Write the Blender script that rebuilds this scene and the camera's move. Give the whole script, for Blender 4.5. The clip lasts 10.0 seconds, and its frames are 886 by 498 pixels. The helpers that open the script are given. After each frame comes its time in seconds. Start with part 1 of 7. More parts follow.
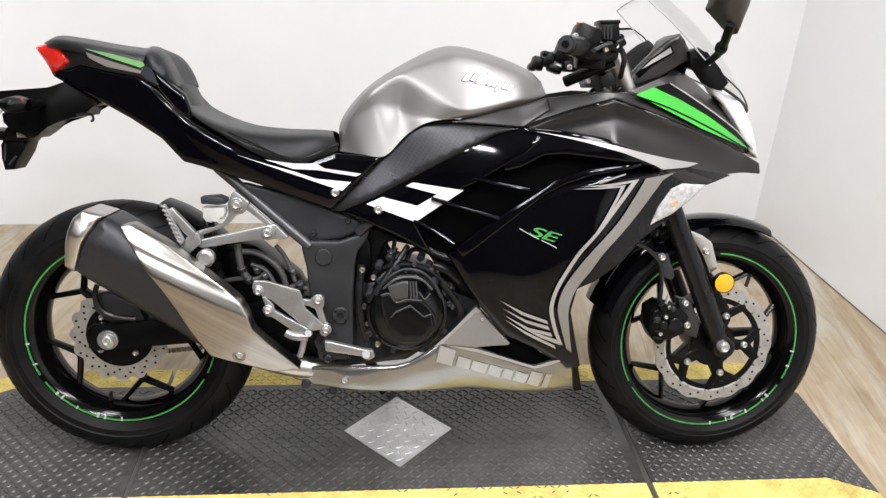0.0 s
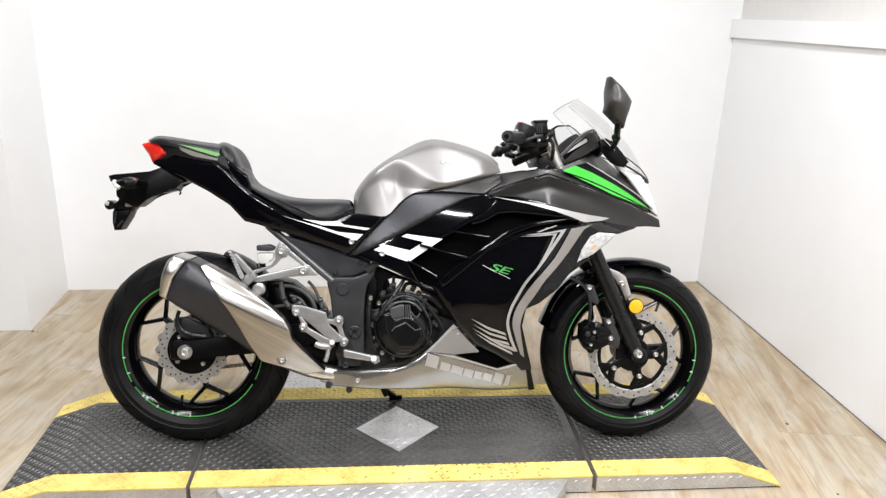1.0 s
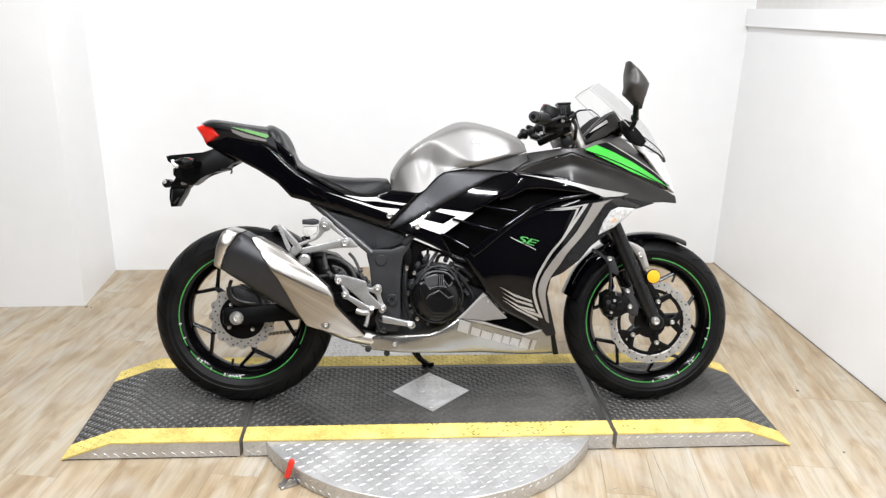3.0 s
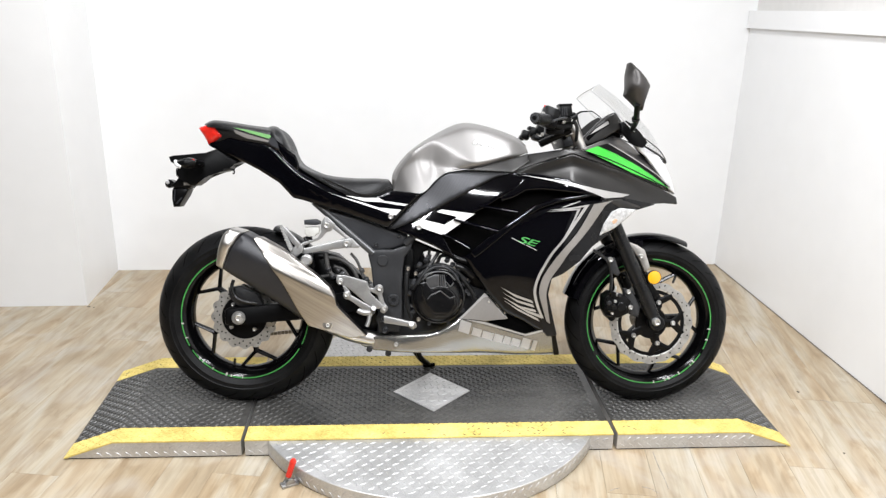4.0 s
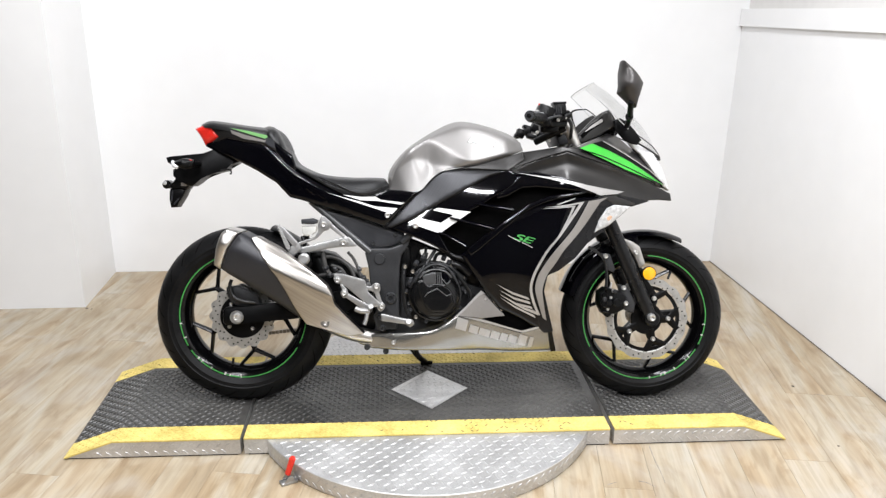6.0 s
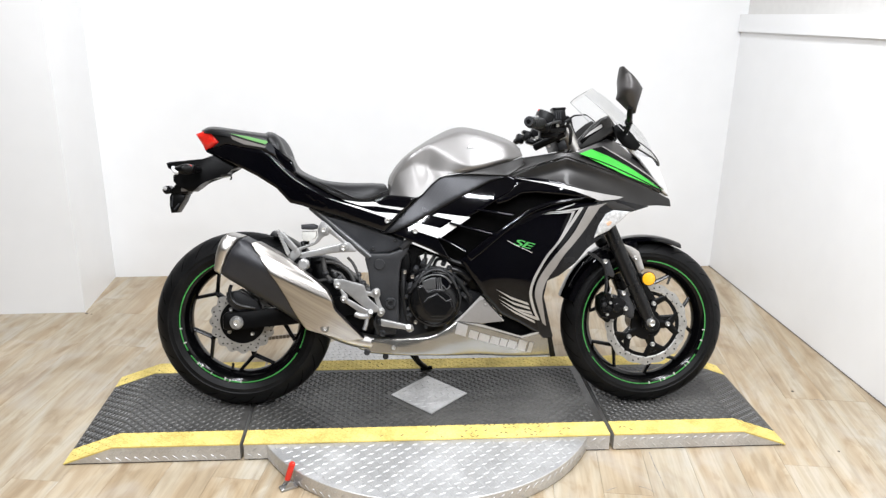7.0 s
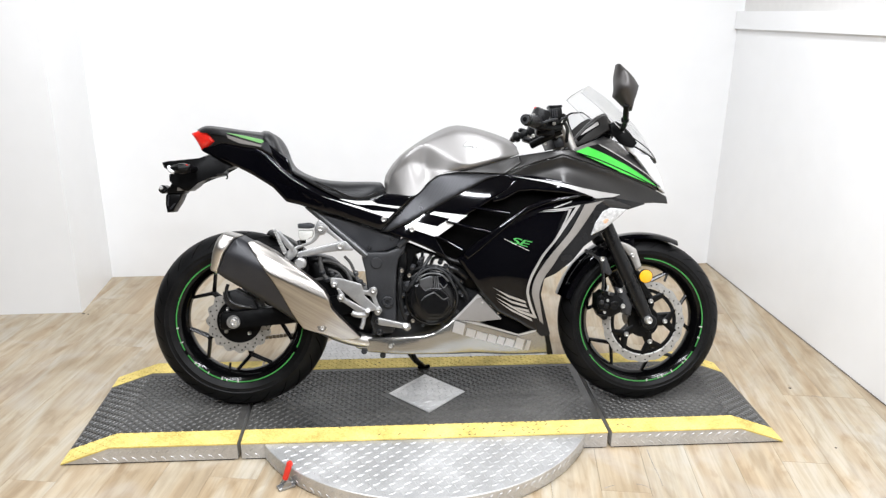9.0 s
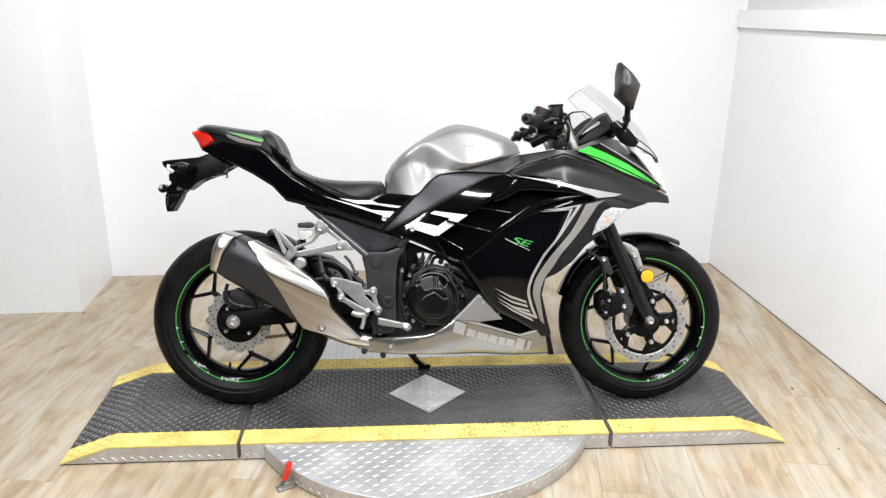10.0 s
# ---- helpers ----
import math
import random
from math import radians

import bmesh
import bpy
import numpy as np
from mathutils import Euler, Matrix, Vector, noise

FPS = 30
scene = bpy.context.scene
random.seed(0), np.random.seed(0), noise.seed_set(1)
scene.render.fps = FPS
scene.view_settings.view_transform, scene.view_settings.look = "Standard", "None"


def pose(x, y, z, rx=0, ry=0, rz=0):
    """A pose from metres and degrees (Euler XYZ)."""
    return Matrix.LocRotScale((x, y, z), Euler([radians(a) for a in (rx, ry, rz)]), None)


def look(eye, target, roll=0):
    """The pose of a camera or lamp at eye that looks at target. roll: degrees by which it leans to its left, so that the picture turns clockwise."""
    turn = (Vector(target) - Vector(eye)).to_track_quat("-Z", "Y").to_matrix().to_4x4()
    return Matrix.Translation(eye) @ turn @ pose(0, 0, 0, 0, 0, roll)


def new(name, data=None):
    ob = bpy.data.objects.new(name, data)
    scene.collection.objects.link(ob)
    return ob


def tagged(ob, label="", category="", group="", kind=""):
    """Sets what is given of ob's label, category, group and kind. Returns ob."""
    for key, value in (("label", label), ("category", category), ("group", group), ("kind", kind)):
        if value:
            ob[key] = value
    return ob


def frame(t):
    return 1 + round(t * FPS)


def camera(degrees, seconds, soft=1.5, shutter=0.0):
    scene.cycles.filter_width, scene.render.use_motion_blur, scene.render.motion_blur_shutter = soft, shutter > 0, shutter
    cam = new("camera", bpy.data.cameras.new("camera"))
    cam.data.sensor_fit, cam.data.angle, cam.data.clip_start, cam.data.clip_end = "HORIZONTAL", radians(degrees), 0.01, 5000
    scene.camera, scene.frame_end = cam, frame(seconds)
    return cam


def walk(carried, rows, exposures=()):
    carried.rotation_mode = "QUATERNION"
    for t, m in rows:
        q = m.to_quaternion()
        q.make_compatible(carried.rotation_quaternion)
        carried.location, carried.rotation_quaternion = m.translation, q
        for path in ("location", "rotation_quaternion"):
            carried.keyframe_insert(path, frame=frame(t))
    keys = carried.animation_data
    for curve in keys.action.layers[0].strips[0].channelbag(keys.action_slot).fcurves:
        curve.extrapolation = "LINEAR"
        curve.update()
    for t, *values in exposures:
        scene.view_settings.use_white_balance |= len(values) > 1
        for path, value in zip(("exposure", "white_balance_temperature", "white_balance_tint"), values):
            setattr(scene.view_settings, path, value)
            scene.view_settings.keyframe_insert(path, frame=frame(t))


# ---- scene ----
cam = camera(60.2, 10.0, soft=1.35)
PATH = [
    (0, (-0.109, -1.321, 1.344), (0.128, 0.463, 0.471), 2.8),
    (0.5, (-0.161, -1.69, 1.393), (0.148, 0.117, 0.594), 3.1),
    (1, (-0.145, -1.984, 1.459), (0.094, -0.106, 0.814), 1.9),
    (1.5, (-0.103, -2.165, 1.475), (0.052, -0.275, 0.839), 0.9),
    (2, (-0.177, -2.192, 1.466), (-0.017, -0.312, 0.801), 1.7),
    (2.5, (-0.209, -2.177, 1.45), (-0.016, -0.299, 0.789), 1.3),
    (4, (-0.208, -2.188, 1.451), (-0.021, -0.307, 0.797), 1.4),
    (4.5, (-0.21, -2.195, 1.448), (-0.028, -0.313, 0.795), 1.1),
    (5, (-0.21, -2.205, 1.447), (-0.018, -0.322, 0.799), 1.0),
    (5.5, (-0.21, -2.207, 1.447), (-0.014, -0.328, 0.792), 1.0),
    (7, (-0.21, -2.21, 1.451), (-0.013, -0.326, 0.811), 1.0),
    (7.5, (-0.21, -2.207, 1.454), (-0.007, -0.325, 0.81), 1.3),
    (8, (-0.208, -2.209, 1.455), (-0.006, -0.327, 0.81), 1.3),
    (8.5, (-0.209, -2.21, 1.456), (-0.003, -0.327, 0.813), 0.9),
    (9, (-0.207, -2.208, 1.45), (-0.004, -0.325, 0.806), 0.8),
    (9.5, (-0.202, -2.202, 1.451), (-0.002, -0.319, 0.805), 0.8),
    (10, (-0.2, -2.197, 1.448), (-0.003, -0.315, 0.802), 0.8),
]
EXPOSURES = [(0.0, -0.56, 6600, 13), (0.5, -0.49, 6640, 13), (1.0, -0.43, 6580, 12.5), (2.5, -0.41, 6500, 12), (4.0, -0.42, 6500, 11.5), (4.5, -0.46, 6500, 12),
             (5.5, -0.49, 6520, 12.5), (7.0, -0.42, 6420, 11.5), (8.5, -0.38, 6400, 11.5), (9.5, -0.40, 6430, 11.5), (10.0, -0.43, 6440, 11.5)]
walk(cam, [(t, look(eye, target, roll)) for t, eye, target, roll in PATH], EXPOSURES)

# ---------------------------------------------------------------- world and light
world = bpy.data.worlds.new("world")
scene.world = world
world.use_nodes = True
world.node_tree.nodes["Background"].inputs["Color"].default_value = (0.9, 0.95, 1.0, 1)
world.node_tree.nodes["Background"].inputs["Strength"].default_value = 0.05


def ceiling_lamp(x, y, z, sx, sy, power, colour=(0.94, 0.972, 1.0)):
    """Rectangular ceiling light that shines straight down."""
    data = bpy.data.lights.new("ceiling_lamp", "AREA")
    data.shape, data.size, data.size_y, data.energy, data.color = "RECTANGLE", sx, sy, power, colour
    ob = new("ceiling_lamp_light", data)
    ob.matrix_world = pose(x, y, z)
    return ob


CEIL = 2.9
LAMPS = [(lx, ly, 0.42, 0.13, lp) for ly, lp in ((0.78, 13), (0.0, 30), (-0.75, 36), (-1.7, 52), (-2.7, 62)) for lx in (-1.0, 0.75)]
for lx, ly, lsx, lsy, lp in LAMPS:
    ceiling_lamp(lx, ly, CEIL - 0.075, lsx, lsy, lp)


# ---------------------------------------------------------------- materials
def mat(name, colour, rough=0.5, metal=0.0, vary=0.08, scale=12.0, fine=140.0, bump=0.0, bump_scale=300.0, coat=0.0, stretch=(1, 1, 1),
        rough_vary=0.08, alpha=1.0, transmission=0.0, spec=0.5, tint=None, random_object=0.0, emit=0.0, ior=1.45, warp=0.0, wavy=0.0):
    """Principled material with colour and gloss varied at a broad and a fine scale, and fine relief."""
    m = bpy.data.materials.new(name)
    m.use_nodes = True
    nt = m.node_tree
    bs = nt.nodes["Principled BSDF"]
    tc = nt.nodes.new("ShaderNodeTexCoord")
    mp = nt.nodes.new("ShaderNodeMapping")
    mp.inputs["Scale"].default_value = stretch
    nt.links.new(tc.outputs["Object"], mp.inputs["Vector"])

    def noise_node(sc, detail=4.0):
        n = nt.nodes.new("ShaderNodeTexNoise")
        n.inputs["Scale"].default_value, n.inputs["Detail"].default_value = sc, detail
        n.inputs["Distortion"].default_value = warp
        nt.links.new(mp.outputs["Vector"], n.inputs["Vector"])
        return n

    def math_node(op, a, b):
        n = nt.nodes.new("ShaderNodeMath")
        n.operation = op
        for i, v in enumerate((a, b)):
            if isinstance(v, (int, float)):
                n.inputs[i].default_value = v
            else:
                nt.links.new(v, n.inputs[i])
        return n.outputs[0]

    a, b = noise_node(scale), noise_node(fine, 2.0)
    both = math_node("ADD", math_node("MULTIPLY", a.outputs["Fac"], 0.65), math_node("MULTIPLY", b.outputs["Fac"], 0.35))
    if random_object:
        info = nt.nodes.new("ShaderNodeObjectInfo")
        both = math_node("ADD", both, math_node("MULTIPLY", math_node("SUBTRACT", info.outputs["Random"], 0.5), random_object))
    ramp = nt.nodes.new("ShaderNodeValToRGB")
    dark = [c * (1 - vary * 2.2) for c in colour]
    light = [min(1.0, c * (1 + vary * 2.2)) for c in (tint or colour)]
    ramp.color_ramp.elements[0].position, ramp.color_ramp.elements[1].position = 0.3, 0.7
    ramp.color_ramp.elements[0].color, ramp.color_ramp.elements[1].color = (*dark, 1), (*light, 1)
    nt.links.new(both, ramp.inputs["Fac"])
    nt.links.new(ramp.outputs["Color"], bs.inputs["Base Color"])
    nt.links.new(math_node("ADD", math_node("MULTIPLY", math_node("SUBTRACT", a.outputs["Fac"], 0.5), rough_vary * 2), rough), bs.inputs["Roughness"])
    bs.inputs["Metallic"].default_value = metal
    bs.inputs["Coat Weight"].default_value = coat
    bs.inputs["Coat Roughness"].default_value = 0.04
    bs.inputs["Specular IOR Level"].default_value = spec
    bs.inputs["IOR"].default_value = ior
    bs.inputs["Transmission Weight"].default_value = transmission
    bs.inputs["Alpha"].default_value = alpha
    if emit:
        bs.inputs["Emission Color"].default_value = (*colour, 1)
        bs.inputs["Emission Strength"].default_value = emit
    if bump:
        c = noise_node(bump_scale, 3.0)
        bn = nt.nodes.new("ShaderNodeBump")
        bn.inputs["Strength"].default_value, bn.inputs["Distance"].default_value = bump, 0.002
        nt.links.new(c.outputs["Fac"], bn.inputs["Height"])
        nt.links.new(bn.outputs["Normal"], bs.inputs["Normal"])
    return m


WALL = mat("white_wall_paint", (0.80, 0.80, 0.80), 0.32, vary=0.012, scale=1.1, fine=9, bump=0.012, bump_scale=22, rough_vary=0.08, spec=0.4)
# Wall above the ledge: its dimmer light is mixed into the paint.
UPPERWALL = mat("shade_greyed_wall_paint", (0.66, 0.645, 0.62), 0.5, vary=0.03, scale=1.2, fine=30, bump=0.05, bump_scale=60)
# Unseen ceiling, greyed so that reflections of it stay dim.
CEILING = mat("ceiling_paint", (0.30, 0.295, 0.29), 0.9, vary=0.03, scale=2, fine=40)


def plank_material():
    """Printed wood-look vinyl: long streaks of tan, pale grey and warm brown, shifted from plank to plank."""
    m = bpy.data.materials.new("vinyl_plank")
    m.use_nodes = True
    nt = m.node_tree
    bs = nt.nodes["Principled BSDF"]
    tc, info = nt.nodes.new("ShaderNodeTexCoord"), nt.nodes.new("ShaderNodeObjectInfo")
    shift = nt.nodes.new("ShaderNodeVectorMath")
    shift.operation = "SCALE"
    shift.inputs[0].default_value = (17.0, 41.0, 9.0)
    nt.links.new(info.outputs["Random"], shift.inputs["Scale"])
    add = nt.nodes.new("ShaderNodeVectorMath")
    add.operation = "ADD"
    nt.links.new(tc.outputs["Object"], add.inputs[0])
    nt.links.new(shift.outputs[0], add.inputs[1])

    def streaks(stretch, scale, detail, warp):
        mp, n = nt.nodes.new("ShaderNodeMapping"), nt.nodes.new("ShaderNodeTexNoise")
        mp.inputs["Scale"].default_value = stretch
        n.inputs["Scale"].default_value, n.inputs["Detail"].default_value, n.inputs["Distortion"].default_value = scale, detail, warp
        nt.links.new(add.outputs[0], mp.inputs["Vector"])
        nt.links.new(mp.outputs[0], n.inputs["Vector"])
        return n.outputs["Fac"]

    def ramp(fac, stops):
        r = nt.nodes.new("ShaderNodeValToRGB")
        while len(r.color_ramp.elements) < len(stops):
            r.color_ramp.elements.new(0.5)
        for e, (p, c) in zip(r.color_ramp.elements, stops):
            e.position, e.color = p, (*c, 1)
        nt.links.new(fac, r.inputs["Fac"])
        return r.outputs["Color"]

    def blend(kind, fac, a, c):
        x = nt.nodes.new("ShaderNodeMix")
        x.data_type, x.blend_type = "RGBA", kind
        if isinstance(fac, float):
            x.inputs["Factor"].default_value = fac
        else:
            nt.links.new(fac, x.inputs["Factor"])
        nt.links.new(a, x.inputs["A"])
        nt.links.new(c, x.inputs["B"])
        return x.outputs["Result"]

    broad = ramp(streaks((6.0, 1.1, 1), 1.3, 3.0, 1.4), [(0.30, (0.30, 0.215, 0.125)), (0.45, (0.40, 0.31, 0.20)), (0.58, (0.46, 0.39, 0.285)), (0.72, (0.49, 0.445, 0.37))])
    warm = ramp(streaks((3.0, 0.8, 1), 1.1, 2.0, 0.8), [(0.45, (0.36, 0.30, 0.225)), (0.7, (0.50, 0.345, 0.20))])
    grain = ramp(streaks((30.0, 1.6, 1), 3.0, 5.0, 0.6), [(0.3, (0.86, 0.85, 0.835)), (0.62, (1.05, 1.05, 1.045))])
    colour = blend("MULTIPLY", 1.0, blend("MIX", 0.28, broad, warm), grain)
    blot = ramp(streaks((7.0, 2.2, 1), 1.7, 6.0, 1.8), [(0.36, (0.70, 0.625, 0.53)), (0.47, (0.95, 0.935, 0.91)), (0.60, (1.0, 1.0, 1.0)), (0.74, (1.04, 1.06, 1.09))])
    colour = blend("MULTIPLY", 0.55, colour, blot)
    geo = nt.nodes.new("ShaderNodeNewGeometry")

    def patches(scale, detail, warp):
        n = nt.nodes.new("ShaderNodeTexNoise")
        n.inputs["Scale"].default_value, n.inputs["Detail"].default_value, n.inputs["Distortion"].default_value = scale, detail, warp
        nt.links.new(geo.outputs["Position"], n.inputs["Vector"])
        return n.outputs["Fac"]

    dirt = ramp(patches(1.9, 5.0, 0.9), [(0.36, (0.80, 0.745, 0.66)), (0.5, (0.97, 0.96, 0.945)), (0.64, (1.02, 1.03, 1.05))])
    colour = blend("MULTIPLY", 0.6, colour, dirt)
    pale = nt.nodes.new("ShaderNodeRGB")
    pale.outputs[0].default_value = (0.47, 0.445, 0.41, 1)
    scuff = ramp(patches(2.6, 7.0, 1.6), [(0.52, (0.0, 0.0, 0.0)), (0.70, (0.28, 0.28, 0.28))])
    colour = blend("MIX", scuff, colour, pale.outputs[0])
    tone = ramp(info.outputs["Random"], [(0.0, (0.955, 0.985, 1.025)), (1.0, (1.022, 1.06, 1.115))])
    nt.links.new(blend("MULTIPLY", 1.0, colour, tone), bs.inputs["Base Color"])
    rough = nt.nodes.new("ShaderNodeMapRange")
    rough.inputs["To Min"].default_value, rough.inputs["To Max"].default_value = 0.34, 0.55
    nt.links.new(streaks((4.0, 2.0, 1), 2.0, 3.0, 0.5), rough.inputs["Value"])
    nt.links.new(rough.outputs[0], bs.inputs["Roughness"])
    bump = nt.nodes.new("ShaderNodeBump")
    bump.inputs["Strength"].default_value, bump.inputs["Distance"].default_value = 0.08, 0.001
    nt.links.new(streaks((40.0, 2.0, 1), 4.0, 4.0, 0.3), bump.inputs["Height"])
    nt.links.new(bump.outputs[0], bs.inputs["Normal"])
    return m


PLANK = plank_material()
# Near-black for the unseen walls, added so that gloss surfaces reflect dark.
DARKSURROUND = mat("dark_surround_wall", (0.03, 0.029, 0.028), 0.7, vary=0.08, scale=2, fine=40)
GROUT = mat("dark_seam", (0.22, 0.17, 0.11), 0.8)
RUBBER_MAT = mat("black_checker_rubber", (0.023, 0.0226, 0.0219), 0.42, spec=0.85, vary=0.25, scale=3.5, fine=60, bump=0.25, bump_scale=220, tint=(0.048, 0.046, 0.0425))
TREAD = mat("worn_rubber_tread", (0.035, 0.0344, 0.0333), 0.38, vary=0.3, scale=3.5, fine=120, spec=0.9, tint=(0.062, 0.060, 0.056))
YELLOW = mat("yellow_safety_paint", (0.60, 0.455, 0.12), 0.55, spec=0.25, vary=0.12, scale=11, fine=150, bump=0.2, bump_scale=180, tint=(0.70, 0.56, 0.19))
WORN = mat("rubbed_through_paint", (0.16, 0.13, 0.055), 0.5, vary=0.2, scale=30, spec=0.4)
ALU_PLATE = mat("aluminium_checker_plate", (0.56, 0.555, 0.55), 0.47, metal=0.7, vary=0.1, scale=8, fine=160, bump=0.1, bump_scale=300, rough_vary=0.15)
# Near-black standing in for shade in gaps, holes, grooves and recesses.
GAP = mat("gap_shade_black", (0.0008, 0.0008, 0.0008), 0.7, spec=0.05)
TYRE = mat("tyre_rubber", (0.0035, 0.0035, 0.0037), 0.42, spec=0.13, vary=0.15, scale=14, fine=200, bump=0.15, bump_scale=400, tint=(0.007, 0.007, 0.0073))
GLOSS = mat("gloss_black_paint", (0.0012, 0.0012, 0.002), 0.05, vary=0.1, scale=10, spec=0.34, rough_vary=0.02)
RIMBLACK = mat("black_wheel_enamel", (0.0018, 0.0018, 0.002), 0.22, vary=0.1, spec=0.32, bump=0.12, bump_scale=45, rough_vary=0.03)
RIMGLOSS = mat("gloss_black_rim_enamel", (0.0016, 0.0016, 0.0018), 0.13, vary=0.1, spec=0.3, rough_vary=0.02)
GREEN = mat("green_decal", (0.035, 0.44, 0.035), 0.32, vary=0.05, coat=0.4)
TAPE = mat("green_rim_tape", (0.045, 0.25, 0.055), 0.35, vary=0.15, scale=60)
GREYMATT = mat("matte_grey_metallic_paint", (0.047, 0.0455, 0.0445), 0.33, metal=0.8, spec=0.45, vary=0.05, scale=8, fine=900, rough_vary=0.03)
# Grey paint lightened to carry the nose panel's bright reflections.
NOSEGREY = mat("sheen_lightened_grey_paint", (0.17, 0.164, 0.162), 0.3, metal=0.75, spec=0.4, vary=0.05, scale=8, fine=900, rough_vary=0.03)
GREYSTRIPE = mat("grey_decal", (0.24, 0.225, 0.21), 0.35, metal=0.3, vary=0.04)
SILVERDECAL = mat("satin_silver_decal", (0.42, 0.41, 0.40), 0.32, metal=0.5, vary=0.04)
WHITEDECAL = mat("silver_white_decal", (0.72, 0.71, 0.70), 0.3, metal=0.1, vary=0.03, coat=0.3)
TANKPAINT = mat("silver_tank_paint", (0.235, 0.226, 0.219), 0.40, metal=0.65, vary=0.03, scale=6, fine=1200, rough_vary=0.02, bump=0.02, bump_scale=1500)
BELLY = mat("silver_belly_paint", (0.30, 0.294, 0.275), 0.21, metal=0.8, vary=0.04, scale=6, fine=900, rough_vary=0.03)
STEEL = mat("brushed_steel", (0.56, 0.54, 0.515), 0.33, metal=1.0, vary=0.06, scale=7, fine=160, rough_vary=0.10)
ALU = mat("cast_aluminium", (0.37, 0.366, 0.36), 0.4, metal=0.85, vary=0.08, scale=20, fine=240, bump=0.06, bump_scale=500)
DARKMET = mat("dark_grey_casting", (0.028, 0.0285, 0.0305), 0.4, metal=0.2, spec=0.4, vary=0.12, scale=14, fine=260, bump=0.12, bump_scale=500)
PLASTIC = mat("black_textured_plastic", (0.002, 0.002, 0.0022), 0.32, spec=0.18, vary=0.15, scale=18, fine=300, bump=0.12, bump_scale=700)
GREYPLAST = mat("dark_grey_plastic", (0.027, 0.028, 0.0315), 0.42, spec=0.3, vary=0.1, scale=14, fine=300, bump=0.08, bump_scale=700)
VINYL = mat("black_seat_vinyl", (0.006, 0.006, 0.0065), 0.36, spec=0.36, vary=0.15, scale=12, fine=350, bump=0.2, bump_scale=900)
MUFFLER = mat("black_muffler_coating", (0.026, 0.026, 0.029), 0.38, metal=0.2, spec=0.45, vary=0.1, scale=9, fine=300, bump=0.08, bump_scale=700)
BOLT = mat("zinc_bolt", (0.62, 0.61, 0.59), 0.38, metal=0.85, vary=0.08, scale=60)
DISC = mat("brake_disc_steel", (0.40, 0.39, 0.37), 0.38, metal=0.7, vary=0.12, scale=40, fine=400, stretch=(1, 1, 1), rough_vary=0.1)
# Slight emission added to the red; the kill switch glows with it too.
RED = mat("red_with_glow", (0.62, 0.02, 0.012), 0.15, vary=0.1, scale=60, coat=0.8, emit=0.25)
AMBER = mat("amber_reflector", (0.95, 0.40, 0.008), 0.2, vary=0.12, scale=300, fine=900, coat=0.6, bump=0.3, bump_scale=900)
BULB = mat("pale_amber_bulb", (0.62, 0.40, 0.26), 0.2, vary=0.2, scale=120, coat=0.6)
HEADLENS = mat("clear_headlight_lens", (0.66, 0.66, 0.665), 0.1, vary=0.08, scale=30, fine=120, coat=0.8)
LENS = mat("clear_lamp_lens", (0.52, 0.52, 0.52), 0.12, vary=0.2, scale=70, fine=400, coat=0.8, bump=0.2, bump_scale=250)
def screen_material():
    """Thin clear plastic: a little grey, glossy at a glance."""
    m = bpy.data.materials.new("clear_screen")
    m.use_nodes = True
    nt = m.node_tree
    nt.nodes.remove(nt.nodes["Principled BSDF"])
    out = nt.nodes["Material Output"]
    tr, gl, mx, fr = (nt.nodes.new(k) for k in ("ShaderNodeBsdfTransparent", "ShaderNodeBsdfGlossy", "ShaderNodeMixShader", "ShaderNodeFresnel"))
    tr.inputs["Color"].default_value = (0.984, 0.985, 0.985, 1)
    gl.inputs["Roughness"].default_value = 0.03
    fr.inputs["IOR"].default_value = 1.3
    damp = nt.nodes.new("ShaderNodeMath")
    damp.operation = "MULTIPLY"
    damp.inputs[1].default_value = 0.14
    nt.links.new(fr.outputs[0], damp.inputs[0])
    nt.links.new(damp.outputs[0], mx.inputs[0])
    nt.links.new(tr.outputs[0], mx.inputs[1])
    nt.links.new(gl.outputs[0], mx.inputs[2])
    nt.links.new(mx.outputs[0], out.inputs["Surface"])
    return m


CLEAR = screen_material()
MIRRORGLASS = mat("mirror_glass", (0.85, 0.85, 0.86), 0.02, metal=1.0, vary=0.0, rough_vary=0.0)
HOSE = mat("black_hose", (0.008, 0.008, 0.0085), 0.3, spec=0.45, vary=0.1, scale=40)
REDHANDLE = mat("red_rubber_grip", (0.70, 0.035, 0.02), 0.4, vary=0.08, scale=60)
CHAIN = mat("chain_steel", (0.30, 0.27, 0.23), 0.45, metal=0.9, vary=0.2, scale=90)
PALE = mat("translucent_reservoir", (0.46, 0.455, 0.43), 0.3, vary=0.06, scale=40)
FRAMEGREY = mat("grey_frame_paint", (0.085, 0.085, 0.087), 0.33, metal=0.5, vary=0.06, scale=20)
PALEGREEN = mat("faded_green_decal", (0.16, 0.36, 0.13), 0.4, vary=0.06, scale=30)
SCREENEDGE = mat("frosted_screen_edge", (0.42, 0.42, 0.42), 0.5, vary=0.06, scale=40)
ENGINE = mat("black_engine_enamel", (0.004, 0.004, 0.0043), 0.22, spec=0.4, vary=0.15, scale=18, fine=300, bump=0.06, bump_scale=500)
GREYHOSE = mat("grey_rubber_hose", (0.05, 0.048, 0.046), 0.42, spec=0.4, vary=0.15, scale=40)
